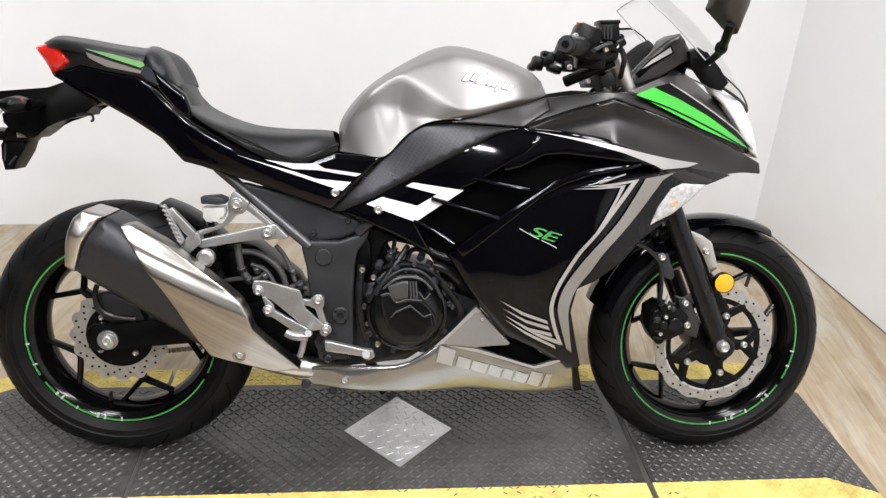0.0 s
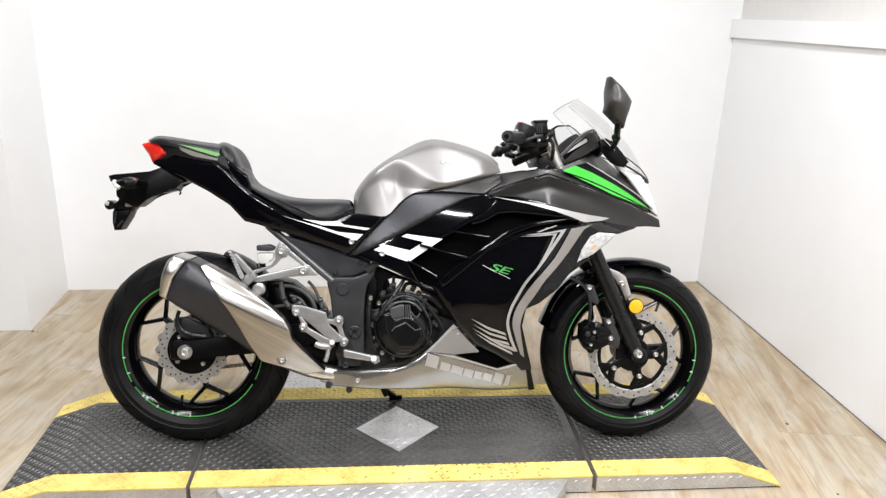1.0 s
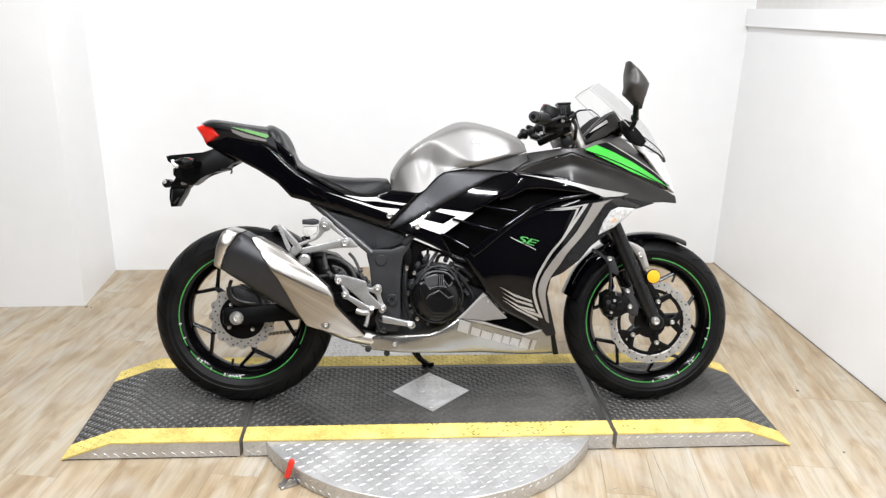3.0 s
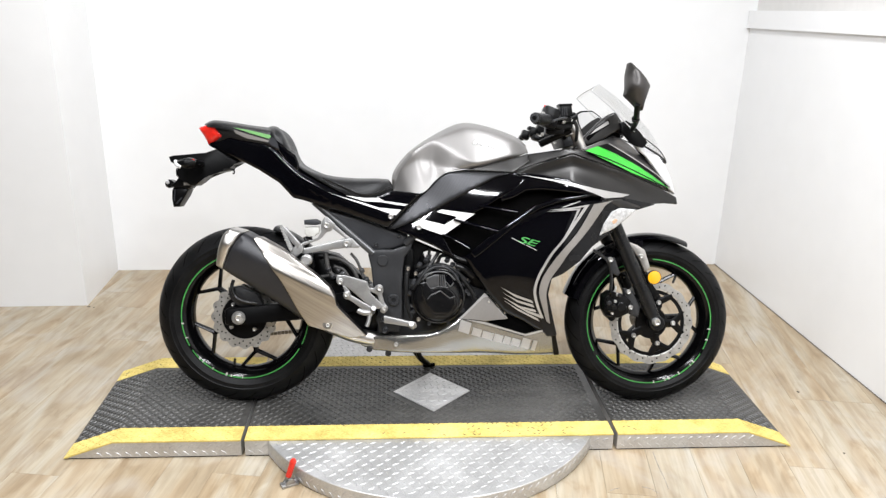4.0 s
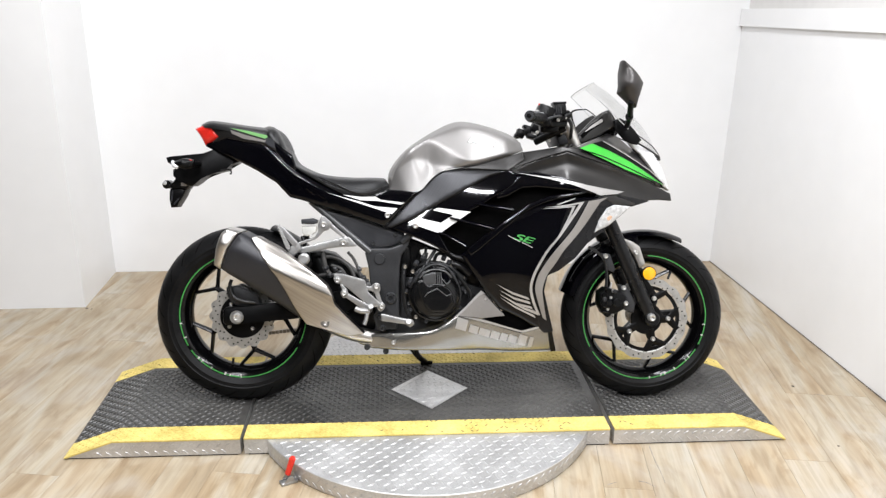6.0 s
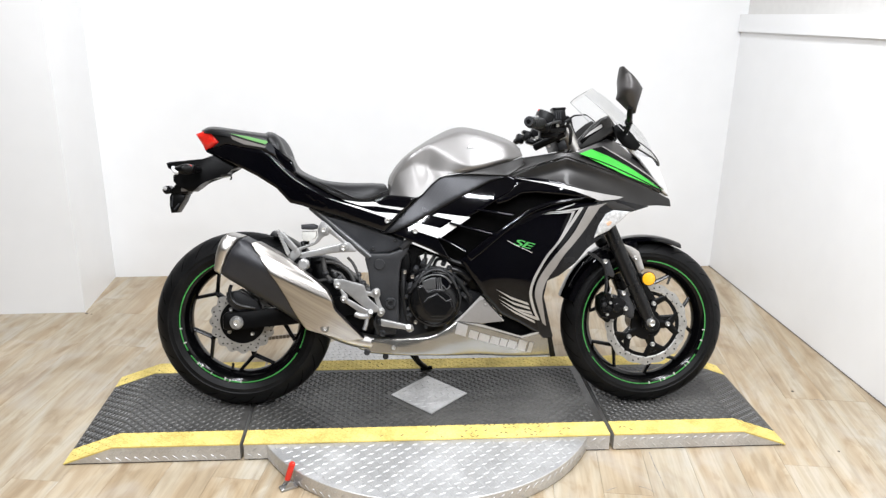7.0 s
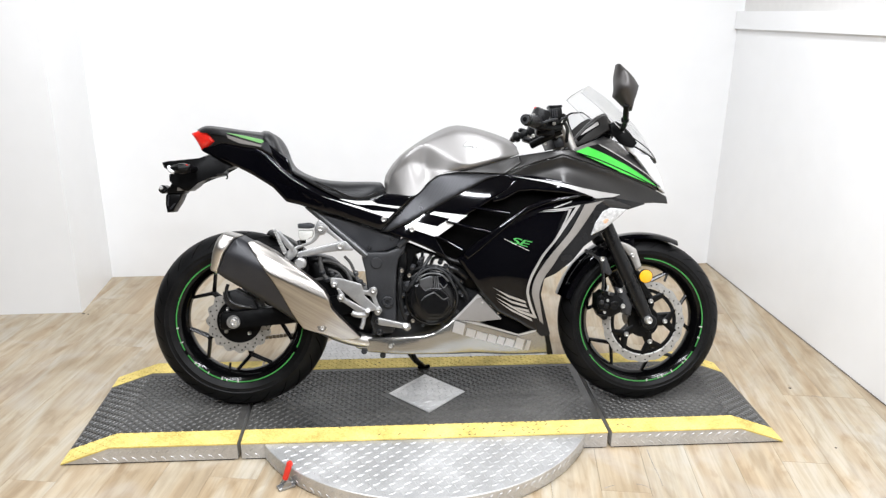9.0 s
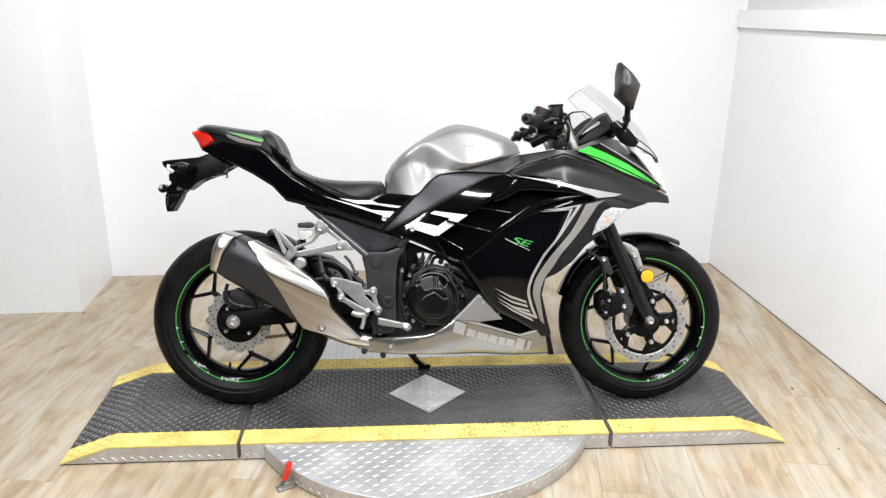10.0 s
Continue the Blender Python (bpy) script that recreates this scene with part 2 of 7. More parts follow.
DARKSATIN = mat("dark_satin_paint", (0.011, 0.011, 0.012), 0.26, metal=0.3, spec=0.3, vary=0.06, scale=10, fine=600)
SHIELD = mat("brushed_steel_shield", (0.37, 0.348, 0.322), 0.31, metal=1.0, vary=0.12, scale=2.2, fine=9, rough_vary=0.07)
grainmap = SHIELD.node_tree.nodes["Mapping"]
grainmap.vector_type = "TEXTURE"
grainmap.inputs["Rotation"].default_value = (0, radians(31), 0)
grainmap.inputs["Scale"].default_value = (0.9, 1.0, 0.035)
# Pale grey for the trim print and for glints painted on the rims.
PRINTGLINT = mat("pale_print_and_glint", (0.54, 0.53, 0.515), 0.35, metal=0.2, vary=0.05, scale=40)
SEAM = mat("brown_floor_seam", (0.13, 0.11, 0.09), 0.8, vary=0.25, scale=20)
SCUFF = mat("grey_scuff", (0.27, 0.25, 0.225), 0.7, vary=0.3, scale=60)
FORKBLACK = mat("black_fork_coating", (0.008, 0.008, 0.0085), 0.28, metal=0.3, spec=0.4, vary=0.1, scale=20, fine=300)
MIRRORSHELL = mat("satin_mirror_shell", (0.060, 0.056, 0.054), 0.42, metal=0.6, vary=0.06, scale=14, fine=500)
SPECK = mat("dirt_speck", (0.07, 0.06, 0.05), 0.8, vary=0.2, scale=60)


def carbon_material():
    """Dark film printed with a small weave."""
    m = mat("weave_print_film", (0.08, 0.08, 0.084), 0.3, metal=0.75, vary=0.1, scale=20, spec=0.4)
    nt = m.node_tree
    tc = nt.nodes.new("ShaderNodeTexCoord")
    sep = nt.nodes.new("ShaderNodeMapping")
    sep.inputs["Rotation"].default_value = (0, radians(12), 0)
    nt.links.new(tc.outputs["Object"], sep.inputs["Vector"])
    br = nt.nodes.new("ShaderNodeTexChecker")
    br.inputs["Scale"].default_value = 190
    br.inputs["Color1"].default_value, br.inputs["Color2"].default_value = (0.030, 0.030, 0.032, 1), (0.037, 0.037, 0.039, 1)
    nt.links.new(sep.outputs["Vector"], br.inputs["Vector"])
    nt.links.new(br.outputs["Color"], nt.nodes["Principled BSDF"].inputs["Base Color"])
    return m


CARBON = carbon_material()


# ---------------------------------------------------------------- mesh helpers
def finish(name, bm, material, parent=None, label="", smooth=40, kind=""):
    """Link a bmesh as one mesh object; faces smooth, edges sharper than the angle stay sharp."""
    bmesh.ops.recalc_face_normals(bm, faces=bm.faces)
    for f in bm.faces:
        f.smooth = smooth > 0
    for e in bm.edges:
        if len(e.link_faces) == 2 and e.calc_face_angle(0) > radians(smooth):
            e.smooth = False
    me = bpy.data.meshes.new(name)
    bm.to_mesh(me)
    bm.free()
    me.materials.append(material)
    ob = new(name, me)
    if parent:
        ob.parent = parent
    return tagged(ob, label=label, kind=kind)


def part(name, bm, material, parent, label="", smooth=40):
    return finish(name, bm, material, parent, label, smooth)


def box(bm, x0, x1, y0, y1, z0, z1, bevel=0.0, m=None):
    vs = [bm.verts.new((x, y, z)) for x in (x0, x1) for y in (y0, y1) for z in (z0, z1)]
    fs = [(0, 1, 3, 2), (4, 6, 7, 5), (0, 4, 5, 1), (2, 3, 7, 6), (0, 2, 6, 4), (1, 5, 7, 3)]
    faces = [bm.faces.new([vs[i] for i in f]) for f in fs]
    if bevel:
        out = bmesh.ops.bevel(bm, geom=list({e for f in faces for e in f.edges}), offset=bevel, segments=2, profile=0.5, affect="EDGES")
        vs = list({v for f in out["faces"] for v in f.verts} | {v for v in vs if v.is_valid})
    if m is not None:
        for v in vs:
            v.co = m @ v.co
    return bm


def prism(bm, outline, y0, y1, bevel=0.0, m=None):
    """Outline in (x, z) made solid from y0 to y1, with rounded rims."""
    a = [bm.verts.new((x, y0, z)) for x, z in outline]
    b = [bm.verts.new((x, y1, z)) for x, z in outline]
    n = len(a)
    f0, f1 = bm.faces.new(a), bm.faces.new(b[::-1])
    for i in range(n):
        bm.faces.new((a[i], b[i], b[(i + 1) % n], a[(i + 1) % n]))
    vs = a + b
    if bevel:
        out = bmesh.ops.bevel(bm, geom=list(f0.edges) + list(f1.edges), offset=bevel, segments=2, profile=0.5, affect="EDGES", clamp_overlap=True)
        vs = list({v for f in out["faces"] for v in f.verts} | {v for v in vs if v.is_valid})
    if m is not None:
        for v in set(vs):
            v.co = m @ v.co
    return bm


def spline(pts, n):
    """n points evenly spaced on a smooth curve through pts."""
    p = [Vector(q) for q in pts]
    if len(p) == 2:
        return [p[0].lerp(p[1], i / (n - 1)) for i in range(n)]
    p = [2 * p[0] - p[1]] + p + [2 * p[-1] - p[-2]]
    dense = []
    for i in range(1, len(p) - 2):
        for k in range(12):
            t = k / 12
            a, b, c, d = p[i - 1], p[i], p[i + 1], p[i + 2]
            dense.append(0.5 * (2 * b + (c - a) * t + (2 * a - 5 * b + 4 * c - d) * t * t + (3 * b - a - 3 * c + d) * t ** 3))
    dense.append(p[-2])
    acc = [0.0]
    for i in range(1, len(dense)):
        acc.append(acc[-1] + (dense[i] - dense[i - 1]).length)
    out, j = [], 0
    for i in range(n):
        s = acc[-1] * i / (n - 1)
        while j < len(acc) - 2 and acc[j + 1] < s:
            j += 1
        d = acc[j + 1] - acc[j]
        out.append(dense[j].lerp(dense[j + 1], (s - acc[j]) / d if d > 1e-9 else 0))
    return out


def tube(bm, pts, r, n=10, steps=None, caps=True, flat=1.0):
    """Round bar along a smooth curve; r a number or one value for each end."""
    line = spline(pts, steps or max(2, 6 * (len(pts) - 1)))
    r0, r1 = r if isinstance(r, tuple) else (r, r)
    up, rings = Vector((0.13, 0.97, 0.21)).normalized(), []
    for i, p in enumerate(line):
        d = (line[min(i + 1, len(line) - 1)] - line[max(i - 1, 0)]).normalized()
        side = d.cross(up)
        if side.length < 1e-3:
            side = d.cross(Vector((1, 0, 0)))
        side.normalize()
        up = side.cross(d).normalized()
        rr = r0 + (r1 - r0) * i / (len(line) - 1)
        rings.append([bm.verts.new(p + side * rr * math.cos(a) + up * rr * flat * math.sin(a)) for a in (2 * math.pi * k / n for k in range(n))])
    for a, b in zip(rings, rings[1:]):
        for k in range(n):
            bm.faces.new((a[k], a[(k + 1) % n], b[(k + 1) % n], b[k]))
    if caps:
        bm.faces.new(rings[0][::-1])
        bm.faces.new(rings[-1])
    return bm


def lathe(bm, profile, centre, axis=(0, 1, 0), n=48, closed=True, arc=None):
    """Turn profile [(radius, offset along the axis)] round the axis through centre."""
    ax = Vector(axis).normalized()
    u = ax.orthogonal().normalized() if abs(ax.y) < 0.99 else Vector((1, 0, 0))
    w = ax.cross(u)
    c = Vector(centre)
    a0, a1 = arc if arc else (0.0, 2 * math.pi)
    full = arc is None
    count = n if full else n + 1
    rings = []
    for k in range(count):
        a = a0 + (a1 - a0) * k / n
        d = u * math.cos(a) + w * math.sin(a)
        rings.append([bm.verts.new(c + d * r + ax * o) for r, o in profile])
    m = len(profile)
    for k in range(n):
        a, b = rings[k], rings[(k + 1) % count]
        for i in range(m if closed else m - 1):
            j = (i + 1) % m
            bm.faces.new((a[i], b[i], b[j], a[j]))
    if not full and closed:
        bm.faces.new(rings[0][::-1])
        bm.faces.new(rings[-1])
    bmesh.ops.remove_doubles(bm, verts=[v for r in rings for v in r], dist=1e-6)
    return bm


def puck(bm, centre, r, h, axis=(0, 1, 0), n=24, bevel=None, hole=0.0):
    """Short cylinder centred at centre, with rounded rims and perhaps a hole."""
    b = bevel if bevel is not None else min(r, h) * 0.2
    prof = [(r - b, -h / 2), (r, -h / 2 + b), (r, h / 2 - b), (r - b, h / 2)]
    prof = [(max(hole, 0.0), -h / 2)] + prof + [(max(hole, 0.0), h / 2)]
    return lathe(bm, prof, centre, axis, n, closed=hole > 0)


def inside(pt, poly):
    x, z = pt
    hit = False
    for (x0, z0), (x1, z1) in zip(poly, poly[1:] + poly[:1]):
        if (z0 > z) != (z1 > z) and x < (x1 - x0) * (z - z0) / (z1 - z0) + x0:
            hit = not hit
    return hit


def edge_gap(pt, poly):
    p = Vector(pt)
    best = 9.0
    for a, b in zip(poly, poly[1:] + poly[:1]):
        a, b = Vector(a), Vector(b)
        d = b - a
        t = max(0.0, min(1.0, (p - a).dot(d) / max(d.length_squared, 1e-12)))
        best = min(best, (a + d * t - p).length)
    return best


def rounded(poly, r, k=3):
    """Polygon with its corners cut round by up to r."""
    out, n = [], len(poly)
    for i in range(n):
        a, b, c = Vector(poly[i - 1]), Vector(poly[i]), Vector(poly[(i + 1) % n])
        d1, d2 = a - b, c - b
        q = min(r, d1.length * 0.45, d2.length * 0.45)
        s, e = b + d1.normalized() * q, b + d2.normalized() * q
        for j in range(k + 1):
            t = j / k
            out.append(tuple((1 - t) ** 2 * s + 2 * t * (1 - t) * b + t * t * e))
    return out


def panel(bm, outline, depth, thick=0.004, roll=0.006, step=0.014, corner=0.004, lift=0.0, flip=False):
    """Shell over an outline in (x, z): its outer face lies at y = depth(x, z) - lift, curls in over the distance roll at the rim, and is thick deep.
    flip mirrors it to the other side of the thing."""
    from mathutils.geometry import delaunay_2d_cdt
    poly = rounded(outline, corner) if corner else list(outline)
    ring = []
    for a, b in zip(poly, poly[1:] + poly[:1]):
        a, b = Vector(a), Vector(b)
        n = max(1, int((b - a).length / min(step, 0.007)))
        ring += [tuple(a.lerp(b, i / n)) for i in range(n)]
    pts, m = [Vector(p) for p in ring], len(ring)
    x0, x1 = min(p[0] for p in ring), max(p[0] for p in ring)
    z0, z1 = min(p[1] for p in ring), max(p[1] for p in ring)
    levels = ([roll * 0.15, roll * 0.45, roll] if roll else [])
    for lv in levels:
        for i in range(m):
            a, b, c = Vector(ring[i - 1]), Vector(ring[i]), Vector(ring[(i + 1) % m])
            t = (c - a)
            if t.length < 1e-6:
                continue
            nn = Vector((-t.y, t.x)).normalized()
            for s in (1, -1):
                q = b + nn * s * lv
                if inside(q, ring) and abs(edge_gap(q, ring) - lv) < lv * 0.15:
                    pts.append(q)
    gx = x0 + step * 0.5
    while gx < x1:
        gz = z0 + step * 0.5
        while gz < z1:
            if inside((gx, gz), ring) and edge_gap((gx, gz), ring) > roll + step * 0.4:
                pts.append(Vector((gx, gz)))
            gz += step
        gx += step
    verts, _, faces, *_ = delaunay_2d_cdt(pts, [(i, (i + 1) % m) for i in range(m)], [], 1, 1e-6)
    s = -1 if flip else 1
    front, back = [], []
    for v in verts:
        g = edge_gap(v, ring)
        y = depth(v.x, v.y) - lift
        if roll and g < roll:
            y += min(roll, thick * 1.5) * (1 - math.sqrt(max(0.0, 1 - (1 - g / roll) ** 2)))
        front.append(bm.verts.new((v.x, y * s, v.y)))
        back.append(bm.verts.new((v.x, (depth(v.x, v.y) - lift + thick + (min(roll, thick * 1.5) if roll else 0)) * s, v.y)))
    count = {}
    for f in faces:
        try:
            bm.faces.new([front[i] for i in f])
            bm.faces.new([back[i] for i in reversed(f)])
        except ValueError:
            continue
        for i, j in zip(f, list(f[1:]) + [f[0]]):
            count[(min(i, j), max(i, j))] = count.get((min(i, j), max(i, j)), 0) + 1
    for (i, j), c in count.items():
        if c == 1:
            bm.faces.new((front[i], front[j], back[j], back[i]))
    return bm


def sheet(bm, lines, nu=24, nv=4, mirror=False, bow=0.0, smooth_across=True, cap=False):
    """Surface over long lines laid side by side, each a list of (x, y, z); mirror joins its reflection in y."""
    rows = [spline(l, nu) for l in lines]
    grid = []
    if smooth_across:
        n = (len(rows) - 1) * nv + 1
        cols = [spline([r[i] for r in rows], n) for i in range(nu)]
        grid = [[cols[i][k] for i in range(nu)] for k in range(n)]
    else:
        for a, b in zip(rows, rows[1:]):
            for k in range(nv):
                grid.append([p.lerp(q, k / nv) for p, q in zip(a, b)])
        grid.append(rows[-1])
    sets = [1, -1] if mirror else [1]
    for s in sets:
        vs = [[bm.verts.new((p.x, p.y * s, p.z)) for p in g] for g in grid]
        for a, b in zip(vs, vs[1:]):
            for i in range(nu - 1):
                bm.faces.new((a[i], a[i + 1], b[i + 1], b[i]))
    if mirror:
        bmesh.ops.remove_doubles(bm, verts=bm.verts, dist=0.0008)
    if cap:
        bmesh.ops.holes_fill(bm, edges=bm.edges, sides=400)
    return bm


def node_loft(bm, lines, k=7, nv=5, smooth_lines=()):
    """Loft over lines with equal counts of nodes, straight between nodes but for the lines named in smooth_lines; mirrored in y."""
    rows = []
    for i, l in enumerate(lines):
        p = [Vector(q) for q in l]
        row = []
        for j in range(len(p) - 1):
            a, b2, c, d2 = p[max(j - 1, 0)], p[j], p[j + 1], p[min(j + 2, len(p) - 1)]
            for s in range(k):
                t = s / k
                lin = b2.lerp(c, t)
                cat = 0.5 * (2 * b2 + (c - a) * t + (2 * a - 5 * b2 + 4 * c - d2) * t * t + (3 * b2 - a - 3 * c + d2) * t ** 3)
                row.append(lin.lerp(cat, 1.0 if i in smooth_lines else 0.45))
        row.append(p[-1])
        rows.append(row)
    grid = []
    for a, b2 in zip(rows, rows[1:]):
        for s in range(nv):
            grid.append([p.lerp(q, s / nv) for p, q in zip(a, b2)])
    grid.append(rows[-1])
    for s in (1, -1):
        vs = [[bm.verts.new((p.x, p.y * s, p.z)) for p in g] for g in grid]
        for a, b2 in zip(vs, vs[1:]):
            for i in range(len(a) - 1):
                bm.faces.new((a[i], a[i + 1], b2[i + 1], b2[i]))
    bmesh.ops.remove_doubles(bm, verts=bm.verts, dist=0.0008)
    return bm


def solid(ob, thick, offset=-1.0):
    md = ob.modifiers.new("thickness", "SOLIDIFY")
    md.thickness, md.offset = thick, offset
    return ob


def thing(name, m, label, category, group="", kind=""):
    ob = new(name)
    ob.empty_display_size = 0.1
    ob.matrix_world = m
    return tagged(ob, label, category, group, kind)


# ---------------------------------------------------------------- the room
FLOOR_Y = (-4.2, 1.69)


def slab(name, x0, x1, y0, y1, z0, z1, material, label, category):
    ob = finish(name, box(bmesh.new(), x0, x1, y0, y1, z0, z1), material, smooth=0)
    return tagged(ob, label, category, kind="structure")


floor = slab("floor", -3.5, 1.80, -4.3, 1.75, -0.12, -0.004, GROUT, "floor of pale tan wood-look vinyl planks", "floor")
slab("wall_north", -1.62, 1.84, 1.69, 1.83, -0.02, CEIL, WALL, "smooth white painted back wall behind the motorcycle", "wall")
# Wall top slopes to fit the camera's view.
bm = bmesh.new()
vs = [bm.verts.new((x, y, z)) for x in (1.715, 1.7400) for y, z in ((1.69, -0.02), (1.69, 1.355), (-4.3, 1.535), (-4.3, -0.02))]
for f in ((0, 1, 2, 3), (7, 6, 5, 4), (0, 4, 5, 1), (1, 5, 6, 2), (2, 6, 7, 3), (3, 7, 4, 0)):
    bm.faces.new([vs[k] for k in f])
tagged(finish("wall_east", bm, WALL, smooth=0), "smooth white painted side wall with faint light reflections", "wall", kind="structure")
slab("wall_east_upper", 1.741, 1.855, -4.3, 1.69, -0.02, CEIL, UPPERWALL, "wall set back above the ledge, greyed for its shade", "wall")
slab("wall_pillar", -3.5, -1.525, 1.225, 1.69, -0.02, CEIL, WALL, "white painted wall stepping forward beside the bay", "wall")
slab("wall_west", -3.6, -3.5, -4.3, 1.223, -0.02, CEIL, DARKSURROUND, "unseen wall, blackened so gloss paint reflects dark", "wall")
slab("wall_south", -3.5, 1.713, -4.4, -4.3, -0.02, CEIL, DARKSURROUND, "unseen wall, blackened so gloss paint reflects dark", "wall")
slab("ceiling", -3.7, 2.0, -4.5, 1.9, CEIL + 0.002, CEIL + 0.1, CEILING, "unseen ceiling, greyed to dim its reflections", "ceiling")
# Ledge is sheared along the wall to fit the camera's view.
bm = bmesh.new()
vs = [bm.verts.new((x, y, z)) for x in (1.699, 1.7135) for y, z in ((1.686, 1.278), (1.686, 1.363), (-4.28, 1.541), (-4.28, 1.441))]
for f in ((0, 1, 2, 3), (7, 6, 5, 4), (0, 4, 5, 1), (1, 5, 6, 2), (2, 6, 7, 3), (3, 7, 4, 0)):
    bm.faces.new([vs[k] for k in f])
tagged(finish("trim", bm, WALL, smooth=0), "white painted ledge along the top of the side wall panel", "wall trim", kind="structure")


seam = finish("baseboard", box(bmesh.new(), 1.7105, 1.7145, -4.28, 1.688, 0.0006, 0.003), SEAM, smooth=0)
tagged(seam, "thin dark seam where the side wall meets the floor", "seam", kind="structure")


def planks():
    """Planks laid at a slight angle to the walls; whole ones share a mesh, those at the walls are cut."""
    rng = random.Random(4)
    w, length, gap = 0.152, 1.22, 0.0003
    turn = pose(0, 0, 0, 0, 0, -10.5)
    bm = bmesh.new()
    box(bm, -w / 2 + gap, w / 2 - gap, -length / 2 + gap, length / 2 - gap, -0.004, 0.0, 0.0005)
    bmesh.ops.recalc_face_normals(bm, faces=bm.faces)
    me = bpy.data.meshes.new("plank")
    bm.to_mesh(me)
    bm.free()
    me.materials.append(PLANK)
    x0, x1, y0, y1 = -3.49, 1.714, -4.29, 1.689
    for i in range(-32, 33):
        start = -6.5 + rng.uniform(-1.0, 0.0)
        for j in range(12):
            m = turn @ pose(-0.9 + i * w, start + j * length, 0)
            corners = [m @ Vector((sx * w / 2, sy * length / 2, 0)) for sx, sy in ((-1, -1), (1, -1), (1, 1), (-1, 1))]
            if max(c.x for c in corners) <= x0 or min(c.x for c in corners) >= x1 or max(c.y for c in corners) <= y0 or min(c.y for c in corners) >= y1:
                continue
            mesh = me
            if any(not (x0 <= c.x <= x1 and y0 <= c.y <= y1) for c in corners):
                bm = bmesh.new()
                box(bm, -w / 2 + gap, w / 2 - gap, -length / 2 + gap, length / 2 - gap, -0.004, 0.0)
                bm.transform(m)
                for co, no in (((x0, 0, 0), (-1, 0, 0)), ((x1, 0, 0), (1, 0, 0)), ((0, y0, 0), (0, -1, 0)), ((0, y1, 0), (0, 1, 0))):
                    bmesh.ops.bisect_plane(bm, geom=list(bm.verts) + list(bm.edges) + list(bm.faces), plane_co=co, plane_no=no, clear_outer=True)
                bm.transform(m.inverted())
                if not bm.faces:
                    bm.free()
                    continue
                mesh = bpy.data.meshes.new("plank")
                bm.to_mesh(mesh)
                bm.free()
                mesh.materials.append(PLANK)
            ob = new("plank", mesh)
            ob.parent = floor
            ob.matrix_world = m


# ---------------------------------------------------------------- the lift platform
TOP = 0.062
PLAT = pose(-0.01, 0.235, 0, 0, 0, -1.5)


def checker_bars(bm, cells, length, width, height, place):
    """Raised lozenge treads; place(u, v) gives a point and two directions on the surface."""
    for u, v, turn in cells:
        p, du, dv, up = place(u, v)
        d = du * math.cos(turn) + dv * math.sin(turn)
        e = dv * math.cos(turn) - du * math.sin(turn)
        ends = [bm.verts.new(p + d * length * s) for s in (-0.5, 0.5)]
        sides = [bm.verts.new(p + e * width * s) for s in (-0.5, 0.5)]
        tops = [bm.verts.new(p + d * length * 0.26 * s + up * height) for s in (-1, 1)]
        bm.faces.new((ends[0], sides[0], tops[0]))
        bm.faces.new((sides[0], ends[1], tops[1]))
        bm.faces.new((sides[0], tops[1], tops[0]))
        bm.faces.new((sides[1], ends[0], tops[0]))
        bm.faces.new((ends[1], sides[1], tops[1]))
        bm.faces.new((sides[1], tops[0], tops[1]))


def quick(name, bm, material, parent, label=""):
    me = bpy.data.meshes.new(name)
    bm.to_mesh(me)
    bm.free()
    me.materials.append(material)
    ob = new(name, me)
    ob.parent = parent
    return tagged(ob, label=label, kind="stuff")


HALF = 0.285
YB = 0.078


def flat_place(z):
    return lambda u, v: (Vector((u, v, z)), Vector((1, 0, 0)), Vector((0, 1, 0)), Vector((0, 0, 1)))


